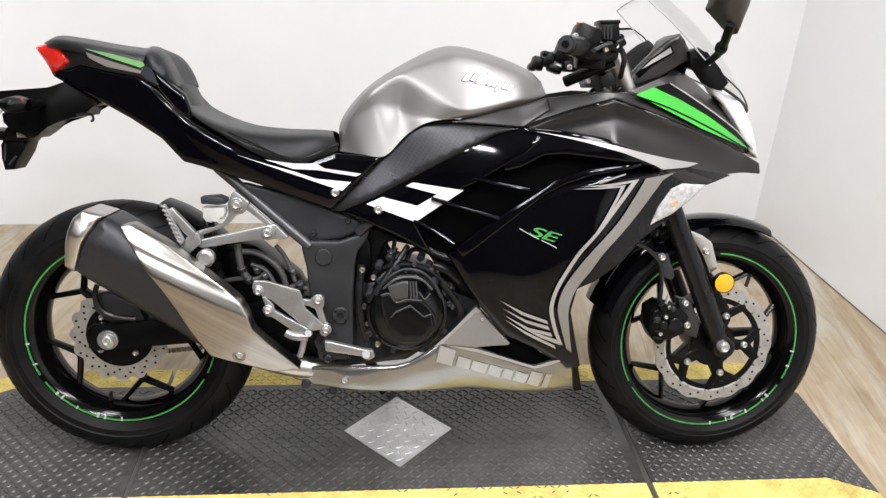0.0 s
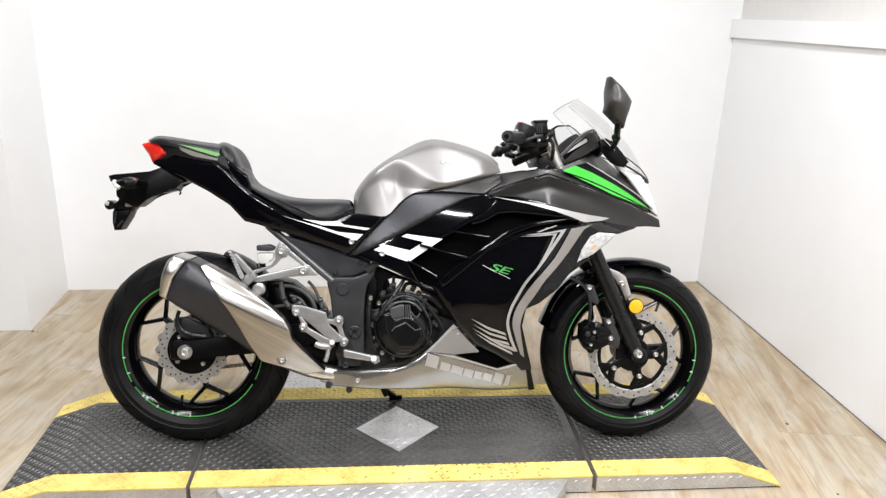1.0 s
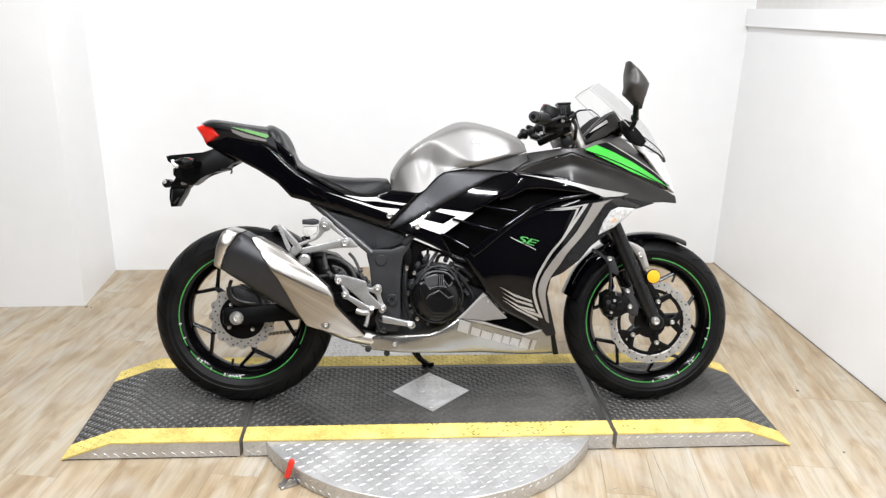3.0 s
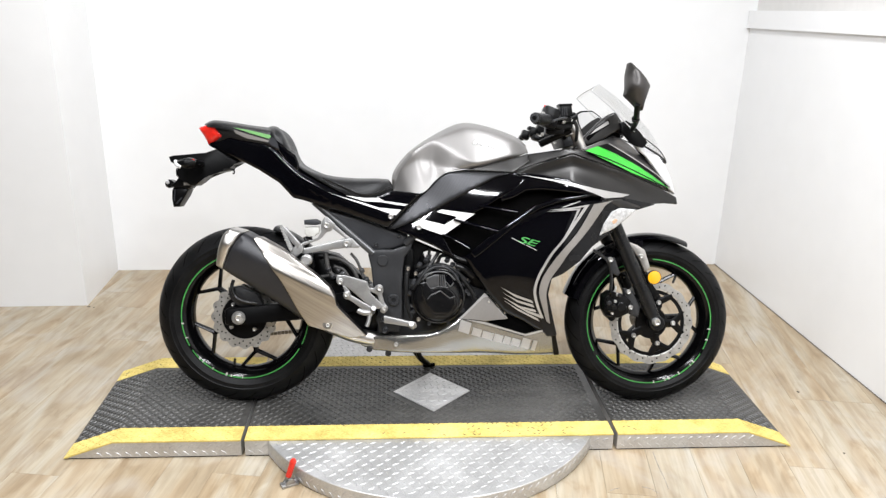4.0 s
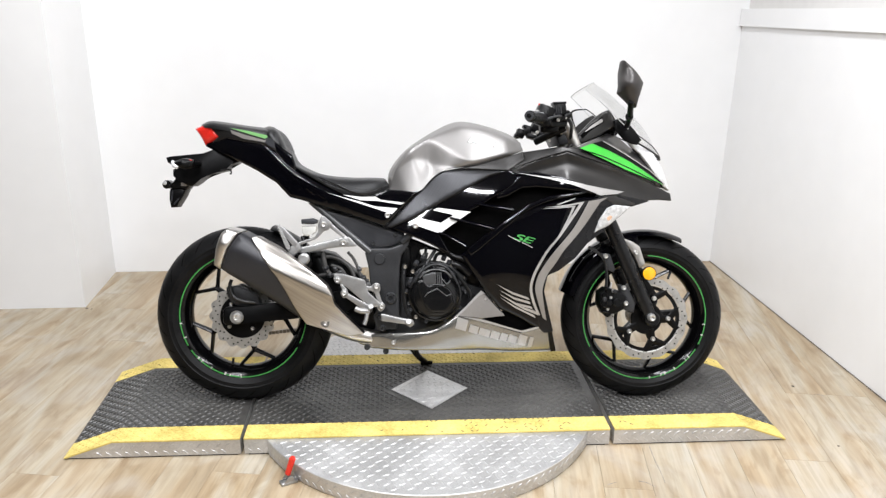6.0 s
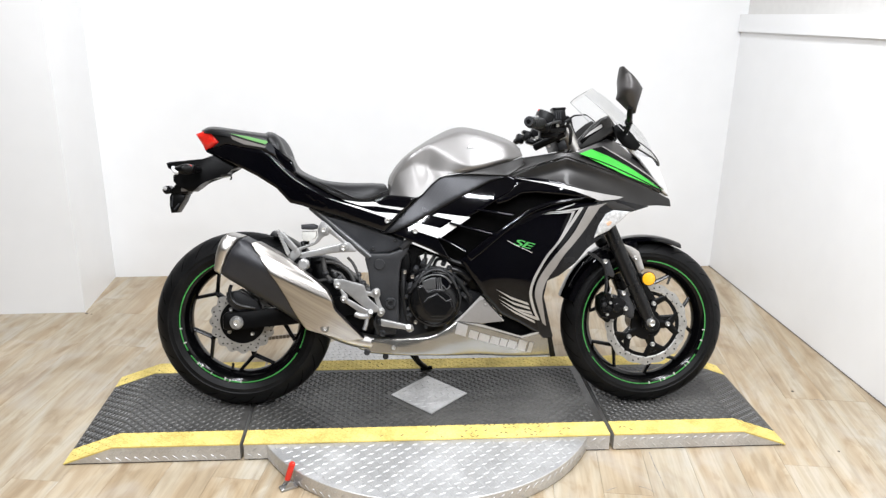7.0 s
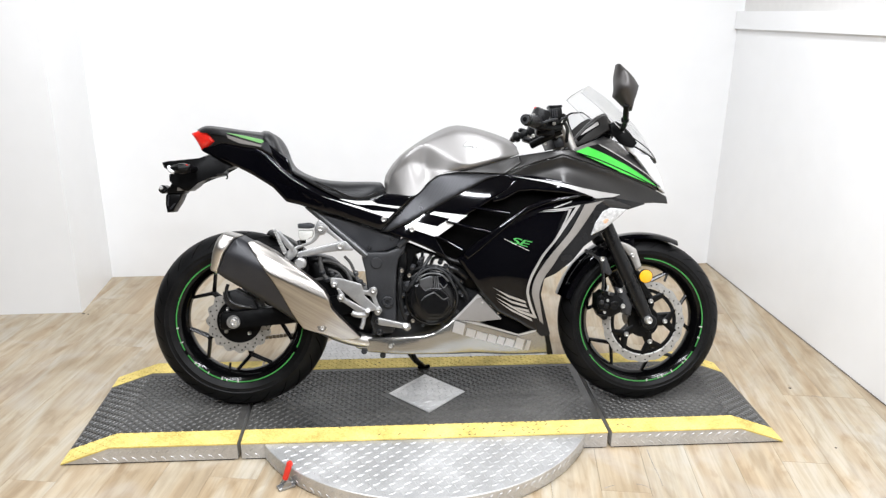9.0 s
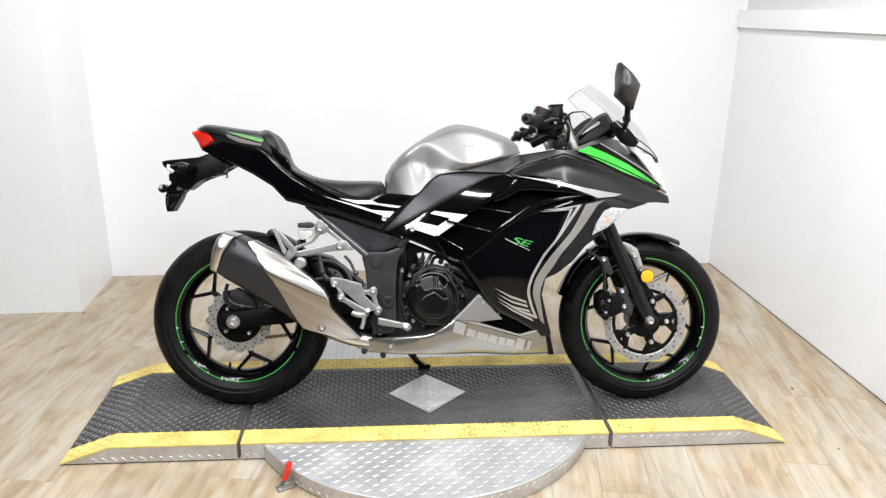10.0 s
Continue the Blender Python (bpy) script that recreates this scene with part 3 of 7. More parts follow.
def section(name, x0, x1, ramp, label):
    """One deck section: checker-plate sides, black rubber top, yellow edges; ramp -1 or 1: that end slopes to the floor."""
    root = thing(name, PLAT, label, "platform")
    run = 0.155
    if ramp < 0:
        prof = [(x0, 0.005), (x0 + run, TOP - 0.004), (x1, TOP - 0.004), (x1, 0.005)]
    elif ramp > 0:
        prof = [(x0, 0.005), (x0, TOP - 0.004), (x1 - run, TOP - 0.004), (x1, 0.005)]
    else:
        prof = [(x0, 0.005), (x0, TOP - 0.004), (x1, TOP - 0.004), (x1, 0.005)]
    # Black strip painted in as the contact shadow under the deck's edge.
    bm = bmesh.new()
    box(bm, x0 + 0.012, x1 - 0.012, -HALF + 0.003, HALF - 0.003, 0.0003, 0.0048)
    part("foot_strip", bm, GAP, root, "black strip for the contact shadow")
    bm = bmesh.new()
    prism(bm, prof, -HALF, HALF)
    part("body", bm, ALU_PLATE, root, "bright aluminium checker plate sides", 20)
    line = [(x, z + 0.0042) for x, z in prof[1 if ramp > 0 or not ramp else 0:(4 if ramp > 0 else 3)]]
    if ramp == 0:
        line = [(x0, TOP), (x1, TOP)]
    if ramp < 0:
        line[0] = (x0, 0.007)
    if ramp > 0:
        line[-1] = (x1, 0.007)

    def cover(y0, y1, lift):
        bm = bmesh.new()
        a = [[bm.verts.new((x, y, z + lift)) for x, z in line] for y in (y0, y1)]
        b = [[bm.verts.new((x, y, z - 0.004)) for x, z in line] for y in (y0, y1)]
        for i in range(len(line) - 1):
            bm.faces.new((a[0][i], a[0][i + 1], a[1][i + 1], a[1][i]))
            bm.faces.new((b[0][i], b[1][i], b[1][i + 1], b[0][i + 1]))
            for j in (0, 1):
                bm.faces.new((a[j][i], b[j][i], b[j][i + 1], a[j][i + 1]))
        for i in (0, -1):
            bm.faces.new((a[0][i], a[1][i], b[1][i], b[0][i]))
        return bm

    part("rubber_top", cover(-HALF + YB, HALF - YB, 0.0), RUBBER_MAT, root, "black checker rubber", 10)
    part("yellow_edge", cover(-HALF - 0.002, -HALF + YB, 0.001), YELLOW, root, "yellow safety stripe", 10)
    part("yellow_edge", cover(HALF - YB, HALF + 0.002, 0.001), YELLOW, root, "yellow safety stripe", 10)

    def on_line(u, v):
        for (xa, za), (xb, zb) in zip(line, line[1:]):
            if u <= xb + 1e-6:
                t = (u - xa) / (xb - xa)
                d = Vector((xb - xa, 0, zb - za)).normalized()
                return Vector((u, v, za + (zb - za) * t)), d, Vector((0, 1, 0)), Vector((-d.z, 0, d.x))
        return Vector((u, v, TOP)), Vector((1, 0, 0)), Vector((0, 1, 0)), Vector((0, 0, 1))

    cells, pu, pv = [], 0.0165, 0.0165
    for i in range(int((x1 - x0 - 0.02) / pu)):
        for j in range(int((2 * (HALF - YB) - 0.01) / pv)):
            u, v = x0 + 0.014 + i * pu, -HALF + YB + 0.01 + j * pv
            if ramp == 0 and abs(u) + abs(v) < 0.15:
                continue
            cells.append((u, v, radians(38 if (i + j) % 2 else -38)))
    bm = bmesh.new()
    checker_bars(bm, cells, 0.0205, 0.0062, 0.0030, on_line)
    quick("tread", bm, TREAD, root)
    wear = random.Random(len(name) + int(x0 * 100))
    painted, worn = [], []
    for i in range(int((x1 - x0 - 0.02) / pu)):
        for j in range(int((YB - 0.008) / pv) + 1):
            for v in (-HALF + 0.008 + j * pv, HALF - YB + 0.008 + j * pv):
                u = x0 + 0.014 + i * pu
                rubbed = wear.random() < (0.32 * math.exp(-((u - 0.25) / 0.28) ** 2) if v < 0 else 0.04)
                (worn if rubbed else painted).append((u, v, radians(38 if (i + j) % 2 else -38)))
    bm = bmesh.new()
    checker_bars(bm, painted, 0.0205, 0.0062, 0.0028, on_line)
    quick("yellow_tread", bm, YELLOW, root)
    bm = bmesh.new()
    checker_bars(bm, worn, 0.017, 0.0050, 0.0030, on_line)
    quick("worn_tread", bm, WORN, root)
    cells = []
    for i in range(int((x1 - x0 - 0.02) / 0.03)):
        for j in range(2):
            u, v = x0 + 0.02 + i * 0.03 + 0.015 * j, 0.017 + j * 0.024
            lo = 0.16 if ramp < 0 and u - x0 < 0.16 else 0.0
            top = TOP
            if ramp < 0:
                top = min(TOP, (u - x0) / run * TOP)
            if ramp > 0:
                top = min(TOP, (x1 - u) / run * TOP)
            if v + 0.012 < top - 0.004:
                cells.append((u, v, radians(40 if j else -40)))
    bm = bmesh.new()
    checker_bars(bm, cells, 0.026, 0.006, 0.0016, lambda u, v: (Vector((u, -HALF, v)), Vector((1, 0, 0)), Vector((0, 0, 1)), Vector((0, -1, 0))))
    quick("side_tread", bm, ALU_PLATE, root)
    return root


def turn_disc():
    root = thing("turntable_disc", PLAT, "round aluminium checker plate turntable disc under the deck", "turntable")
    r, n = 0.598, 96
    bm = bmesh.new()
    prof = [(0.0, 0.0003), (r - 0.004, 0.0003), (r - 0.004, 0.005), (r - 0.001, 0.005), (r, 0.007), (r, TOP - 0.008), (r - 0.002, TOP - 0.006), (0.0, TOP - 0.006)]
    lathe(bm, prof, (0, 0, 0), (0, 0, 1), n, closed=False)
    part("disc", bm, ALU_PLATE, root)
    cells, p = [], 0.0235
    k = int(r / p) + 1
    for i in range(-k, k + 1):
        for j in range(-k, k + 1):
            u, v = i * p, j * p
            if abs(v) > HALF + 0.012 and math.hypot(u, v) < r - 0.014:
                cells.append((u, v, radians(25 if (i + j) % 2 else 115)))
    bm = bmesh.new()
    checker_bars(bm, cells, 0.026, 0.0065, 0.0017, flat_place(TOP - 0.006))
    quick("tread", bm, ALU_PLATE, root)
    cells = []
    m = int(2 * math.pi * r / 0.03)
    for i in range(m):
        for j in range(2):
            cells.append((2 * math.pi * (i + 0.5 * j) / m, 0.016 + 0.022 * j, radians(42 if j else -42)))
    bm = bmesh.new()
    checker_bars(bm, cells, 0.024, 0.006, 0.0016, lambda a, v: (Vector((r * math.cos(a), r * math.sin(a), v)), Vector((-math.sin(a), math.cos(a), 0)),
                 Vector((0, 0, 1)), Vector((math.cos(a), math.sin(a), 0))))
    quick("side_tread", bm, ALU_PLATE, root)
    return root


section("platform_wing", -1.165, -0.611, -1, "ramp wing with black rubber top and yellow edges on the floor")
section("platform_deck", -0.599, 0.602, 0, "centre deck with black rubber top and yellow edges on the floor")
section("platform_wing", 0.617, 1.215, 1, "ramp wing with black rubber top and yellow edges on the floor")
turn_disc()


def diamond_plate():
    root = thing("diamond_plate", PLAT @ pose(0.015, 0.005, TOP + 0.0005), "bright square checker plate set cornerwise in the deck", "metal plate")
    h = 0.138
    bm = bmesh.new()
    a = [bm.verts.new(p) for p in ((h, 0, 0.0025), (0, h, 0.0025), (-h, 0, 0.0025), (0, -h, 0.0025))]
    b = [bm.verts.new((v.co.x, v.co.y, 0)) for v in a]
    bm.faces.new(a)
    bm.faces.new(b[::-1])
    for i in range(4):
        bm.faces.new((a[i], b[i], b[(i + 1) % 4], a[(i + 1) % 4]))
    part("plate", bm, ALU_PLATE, root, "", 10)
    cells = [(i * 0.0225, j * 0.0225, radians(20 if (i + j) % 2 else 110)) for i in range(-6, 7) for j in range(-6, 7) if abs(i) + abs(j) < 6]
    bm = bmesh.new()
    checker_bars(bm, cells, 0.022, 0.006, 0.0015, flat_place(0.0025))
    quick("tread", bm, ALU_PLATE, root)


diamond_plate()

# ---------------------------------------------------------------- the motorcycle
BIKE = pose(-0.64, 0.225, TOP + 0.0015, 0, 0, -3.0) @ pose(0, 0, 0, -14.0)
bike = thing("motorcycle", BIKE, "grey, black and silver sport motorcycle leaning on its stand", "motorcycle")
REAR, FRONT = Vector((0.002, 0.0, 0.301)), Vector((1.398, 0.0, 0.288))


def wheel(name, centre, tyre_r, width, turn, rim_r, label):
    """Cast wheel with five forked spokes, tyre with grooves, green rim tape and petal disc."""
    cx, cy, cz = centre
    hw = width / 2
    bm = bmesh.new()
    rw = hw * 0.80
    outer = [(rim_r + 0.010, -rw), (rim_r + 0.010, -rw + 0.006), (rim_r - 0.002, -rw + 0.012), (rim_r - 0.014, -rw * 0.4), (rim_r - 0.014, rw * 0.4), (rim_r - 0.002, rw - 0.012),
             (rim_r + 0.010, rw - 0.006), (rim_r + 0.010, rw), (rim_r - 0.003, rw - 0.003), (rim_r - 0.012, rw * 0.7), (rim_r - 0.024, rw * 0.35), (rim_r - 0.027, 0),
             (rim_r - 0.024, -rw * 0.35), (rim_r - 0.012, -rw * 0.7), (rim_r - 0.003, -rw + 0.003)]
    lathe(bm, outer, centre, n=80)
    wheel_ob = part(name, bm, RIMGLOSS, bike, label, 60)
    for i in range(5):
        a = 2 * math.pi * i / 5 + radians(turn)
        bm = bmesh.new()

        def at(rr, ang, y):
            return (cx + rr * math.cos(ang), cy + y, cz + rr * math.sin(ang))
        tube(bm, [at(0.03, a, 0), at(0.14, a, -0.004)], (0.013, 0.0085), 8, 4, flat=1.4)
        for s in (-1, 1):
            tube(bm, [at(0.132, a + 0.01 * s, -0.004), at(rim_r - 0.016, a + 0.36 * s, -0.004)], (0.0072, 0.0058), 8, 3, flat=1.5)
        part("spoke", bm, RIMBLACK, wheel_ob)
    bm = bmesh.new()
    puck(bm, centre, 0.045, 0.10)
    part("hub", bm, RIMBLACK, wheel_ob)
    bm = bmesh.new()
    prof = []
    sh = tyre_r - rim_r
    for k in range(21):
        t = -1 + 2 * k / 20
        ang = t * 1.15
        prof.append((tyre_r - sh * 0.56 * (1 - math.cos(ang)) / (1 - math.cos(1.15)), hw * math.sin(ang) / math.sin(1.15)))
    side = [(rim_r + sh * 0.425, hw * 0.985), (rim_r + sh * 0.41, hw * 0.97), (rim_r + sh * 0.30, hw * 0.95), (rim_r + sh * 0.285, hw * 0.955), (rim_r + sh * 0.27, hw * 0.94), (rim_r + 0.014, hw * 0.86),
            (rim_r + 0.0095, hw * 0.815), (rim_r + 0.008, hw * 0.76), (rim_r + 0.004, hw * 0.7)]
    prof += side + [(r, -y) for r, y in side[::-1]]
    lathe(bm, prof, centre, n=96)
    tyre = part("tyre", bm, TYRE, wheel_ob, "black road tyre", 24)
    bm = bmesh.new()
    for i in range(26):
        for s in (-1, 1):
            a0 = 2 * math.pi * (i + (0.5 if s > 0 else 0)) / 26
            pts = []
            for k in range(5):
                t = k / 4
                w = s * (0.16 + 0.70 * t)
                ang = w * 1.15
                rr = tyre_r - sh * 0.56 * (1 - math.cos(ang)) / (1 - math.cos(1.15)) + 0.0013
                a = a0 + 0.26 * t
                pts.append((Vector((cx + rr * math.cos(a), cy + hw * math.sin(ang) / math.sin(1.15), cz + rr * math.sin(a))), a))
            for (p, a), (q, b) in zip(pts, pts[1:]):
                ta, tb = Vector((-math.sin(a), 0, math.cos(a))) * 0.0022, Vector((-math.sin(b), 0, math.cos(b))) * 0.0022
                bm.faces.new([bm.verts.new(v) for v in (p - ta, p + ta, q + tb, q - tb)])
    tagged(part("tread_groove", bm, GAP, wheel_ob, "", 0), kind="stuff")
    for i in range(3):
        a0 = 2 * math.pi * i / 3 + 0.55
        bm = bmesh.new()
        lathe(bm, [(rim_r + 0.0030, -rw - 0.0012), (rim_r + 0.0064, -rw - 0.0012), (rim_r + 0.0064, -rw + 0.001), (rim_r + 0.0030, -rw + 0.003)], centre, n=40, arc=(a0, a0 + 2 * math.pi / 3 - 0.09))
        part("rim_tape", bm, TAPE, wheel_ob, "thin green rim stripe")
    # Pale ticks painted as lamp glints on the rim.
    for k, a in enumerate((0.12, 0.30, 0.72, 0.79, 1.02, 1.20, 1.27, 1.46) if name == "front_wheel" else (1.62, 1.80, 1.88, 2.12, 2.31, 2.38, 2.78, 3.02)):
        bm = bmesh.new()
        run, out = Vector((-math.sin(a), 0, -math.cos(a))) * (0.0016 + 0.0006 * (k % 3)), Vector((math.cos(a), 0, -math.sin(a)))
        r0, r1 = rim_r - 0.004 + 0.002 * (k % 2), rim_r + 0.0064
        base = Vector(centre) + Vector((0, -rw - 0.0022, 0))
        ring = [bm.verts.new(base + out * r + run * e) for r, e in ((r0, -1), (r0, 1), (r1, 1), (r1, -1))]
        back = [bm.verts.new(v.co + Vector((0, 0.0015, 0))) for v in ring]
        bm.faces.new(ring)
        for i in range(4):
            bm.faces.new((ring[i], back[i], back[(i + 1) % 4], ring[(i + 1) % 4]))
        part("rim_mark", bm, PRINTGLINT, wheel_ob, "pale tick standing in for a lamp glint")
    return wheel_ob


def petal_disc(centre, r_out, r_in, y, parent, petals=12, wave=0.0035):
    """Wavy brake disc with rows of holes in its rim."""
    cx, _, cz = centre
    bm = bmesh.new()
    n = petals * 12
    outer = []
    for k in range(n):
        a = 2 * math.pi * k / n
        w = math.cos(a * petals)
        outer.append((cx + (r_out + wave * (w if w > -0.3 else -0.3 + (w + 0.3) * 2.0)) * math.cos(a), cz + (r_out + wave * (w if w > -0.3 else -0.3 + (w + 0.3) * 2.0)) * math.sin(a)))
    inner = [(cx + r_in * math.cos(2 * math.pi * k / n), cz + r_in * math.sin(2 * math.pi * k / n)) for k in range(n)]
    rows = [[bm.verts.new((x, yy, z)) for x, z in ring] for ring, yy in ((outer, y - 0.0022), (inner, y - 0.0022), (inner, y + 0.0022), (outer, y + 0.0022))]
    for i in range(4):
        a, b = rows[i], rows[(i + 1) % 4]
        for k in range(n):
            bm.faces.new((a[k], a[(k + 1) % n], b[(k + 1) % n], b[k]))
    disc = part("brake_disc", bm, DISC, parent, "wavy steel brake disc", 30)
    bm = bmesh.new()
    for k in range(petals * 3):
        a = 2 * math.pi * (k + 0.5) / (petals * 3)
        rr = r_out - 0.008 - 0.0085 * (k % 3)
        puck(bm, (cx + rr * math.cos(a), y - 0.0026, cz + rr * math.sin(a)), 0.0027, 0.0012, n=8, bevel=0)
    tagged(part("drill_hole", bm, GAP, parent), kind="stuff")
    return disc


rear_wheel = wheel("rear_wheel", REAR, 0.303, 0.140, 210, 0.209, "black cast rear wheel with thin green rim stripe")
front_wheel = wheel("front_wheel", FRONT, 0.289, 0.112, 222, 0.214, "black cast front wheel with thin green rim stripe")


# depth of the right-hand bodywork over the side view, from a few stations (x, y, z)
def field(stations):
    pts = np.array(stations)
    d = np.hypot(pts[:, None, 0] - pts[None, :, 0], pts[:, None, 2] - pts[None, :, 2])
    n = len(pts)
    a = np.zeros((n + 3, n + 3))
    a[:n, :n] = np.where(d > 0, d ** 2 * np.log(d + 1e-9), 0) + np.eye(n) * 1e-4
    a[:n, n:] = np.c_[np.ones(n), pts[:, 0], pts[:, 2]]
    a[n:, :n] = a[:n, n:].T
    sol = np.linalg.solve(a, np.r_[pts[:, 1], 0, 0, 0])

    def depth(x, z):
        r = np.hypot(pts[:, 0] - x, pts[:, 2] - z) + 1e-9
        return float((r ** 2 * np.log(r)) @ sol[:n] + sol[n] + sol[n + 1] * x + sol[n + 2] * z)
    return depth


def at_depth(y):
    return lambda x, z: y


fair_base = field([(0.485, -0.130, 0.611), (0.600, -0.125, 0.728), (0.682, -0.130, 0.797), (0.943, -0.140, 0.860), (0.560, -0.150, 0.588), (0.709, -0.165, 0.517), (0.764, -0.155, 0.744), (0.893, -0.165, 0.794),
    (1.087, -0.170, 0.860), (1.178, -0.140, 0.890), (1.272, -0.110, 0.907), (1.440, -0.045, 0.737), (1.482, -0.030, 0.707), (1.296, -0.135, 0.803), (1.267, -0.165, 0.722), (1.093, -0.195, 0.764),
    (1.195, -0.190, 0.705), (0.983, -0.205, 0.617), (1.180, -0.175, 0.593), (1.077, -0.205, 0.562), (0.893, -0.203, 0.468), (0.870, -0.184, 0.342), (1.003, -0.200, 0.393), (1.060, -0.162, 0.232),
    (1.020, -0.200, 0.459), (1.389, -0.085, 0.794)])


def FAIR(x, z):
    """The fairing's side, tucked in towards the belly below its widest line."""
    s = max(0.0, 0.545 - z)
    ease = min(1.0, max(0.0, (x - 0.70) / 0.08)) * min(1.0, max(0.0, (1.12 - x) / 0.10))
    return fair_base(x, z) + ease * 0.115 * s * s / (s + 0.11)


def curve(pts, n=40):
    return [tuple(v) for v in spline([Vector(p) for p in pts], n)]


def body(name, outline, material, label="", depth=FAIR, parent=None, both=True, **kw):
    ob = part(name, panel(bmesh.new(), outline, depth, **kw), material, parent or bike, label)
    if both:
        part(name, panel(bmesh.new(), outline, depth, flip=True, **kw), material, parent or bike, label)
    return ob


def decal(name, outline, material, parent, label="", depth=FAIR, lift=0.002, step=0.01, corner=0.0):
    return part(name, panel(bmesh.new(), outline, depth, thick=0.0006, roll=0, step=step, corner=corner, lift=lift), material, parent, label)


def stripe(name, line, width, material, parent, depth=FAIR, label="", lift=0.0014):
    """Thin printed line of the given width along (x, z) points."""
    p = [Vector(q) for q in line]
    left, right = [], []
    for i, q in enumerate(p):
        d = (p[min(i + 1, len(p) - 1)] - p[max(i - 1, 0)]).normalized()
        n = Vector((-d.y, d.x)) * width / 2
        left.append(tuple(q + n))
        right.append(tuple(q - n))
    return decal(name, left + right[::-1], material, parent, label, depth, lift)


def bolt(x, y, z, r, parent, name="bolt", material=None, label="", h=None, socket=True):
    """Round-headed socket screw facing the right-hand side."""
    bm = bmesh.new()
    h = h or r * 0.9
    prof = [(r * 0.35, -h * 0.35), (r * 0.42, -h * 0.72), (r * 0.62, -h * 0.8), (r * 0.92, -h * 0.45), (r, -h * 0.1), (r, h * 0.5), (0, h * 0.5)]
    if not socket:
        prof = prof[2:]
    prof = [(0, prof[0][1])] + prof
    lathe(bm, prof, (x, y, z), n=16, closed=False)
    return part(name, bm, material or BOLT, parent, label)


def bolts(points, r, parent, **kw):
    for x, y, z in points:
        bolt(x, y, z, r, parent, **kw)


# ---- wheels: discs, axles
petal_disc(REAR, 0.109, 0.076, -0.062, rear_wheel, 16)
bm = bmesh.new()
puck(bm, REAR + Vector((0, -0.06, 0)), 0.077, 0.008, hole=0.02)
part("disc_carrier", bm, PLASTIC, rear_wheel)
petal_disc(FRONT, 0.144, 0.119, -0.066, front_wheel, 16, 0.0016)
bm = bmesh.new()
lathe(bm, [(0.1165, -0.0685), (0.120, -0.0695), (0.120, -0.0635), (0.1165, -0.0635)], FRONT, n=64)
part("disc_edge", bm, BOLT, front_wheel, "bright machined ring")
for i in range(5):
    a = radians(72 * i)
    bm = bmesh.new()

    def arm(rr, ang, y=-0.066):
        return (FRONT.x + rr * math.cos(ang), y, FRONT.z + rr * math.sin(ang))
    tube(bm, [arm(0.04, a), arm(0.078, a), arm(0.118, a + 0.33)], (0.017, 0.010), 8, 8, flat=0.35)
    tube(bm, [arm(0.076, a), arm(0.118, a - 0.33)], (0.014, 0.010), 8, 6, flat=0.35)
    part("disc_arm", bm, PLASTIC, front_wheel)
    bolt(FRONT.x + 0.075 * math.cos(a), -0.073, FRONT.z + 0.075 * math.sin(a), 0.0085, front_wheel, "disc_bolt", socket=True)
bm = bmesh.new()
puck(bm, FRONT + Vector((0, -0.06, 0)), 0.056, 0.02)
part("hub_flange", bm, PLASTIC, front_wheel)
bm = bmesh.new()
lathe(bm, [(0.104, -0.0675), (0.116, -0.0675), (0.116, -0.0630), (0.104, -0.0630)], FRONT, n=64)
part("carrier_ring", bm, PLASTIC, front_wheel, "black disc carrier ring")
for i in range(4):
    a = radians(40 + 90 * i)
    bolt(0.055 * math.cos(a), -0.068, REAR.z + 0.055 * math.sin(a), 0.007, rear_wheel, "disc_bolt")
for ctr, a, own in ((FRONT, radians(58), front_wheel), (REAR, radians(255), rear_wheel)):
    bm = bmesh.new()
    d = Vector((math.cos(a), 0, math.sin(a)))
    tube(bm, [ctr + d * 0.195 + Vector((0, -0.01, 0)), ctr + d * 0.16 + Vector((0, -0.03, 0))], 0.0045, 8, 2)
    part("valve_stem", bm, HOSE, own)

# ---- bodywork
(CRX, CRZ), (CEX, CEZ) = [(1.087, 0.860), (1.447, 0.737)]
(CBX, CBZ) = (0.922, 0.807)


def hollow(x, z):
    """Side face of the upper fairing: hollow below its crease, flaring out again lower down."""
    v = ((x - CRX) * (CEZ - CRZ) - (z - CRZ) * (CEX - CRX)) / math.hypot(CEX - CRX, CEZ - CRZ)
    w = ((x - CBX) * (CRZ - CBZ) - (z - CBZ) * (CRX - CBX)) / math.hypot(CRX - CBX, CRZ - CBZ)
    v = min(v, w)
    fade = max(0.0, min(1.0, (CEX + 0.02 - x) / 0.2))
    return FAIR(x, z) + (0.020 * math.sin(math.pi * min(v / 0.085, 1.0)) * fade if v > 0 else 0.0)


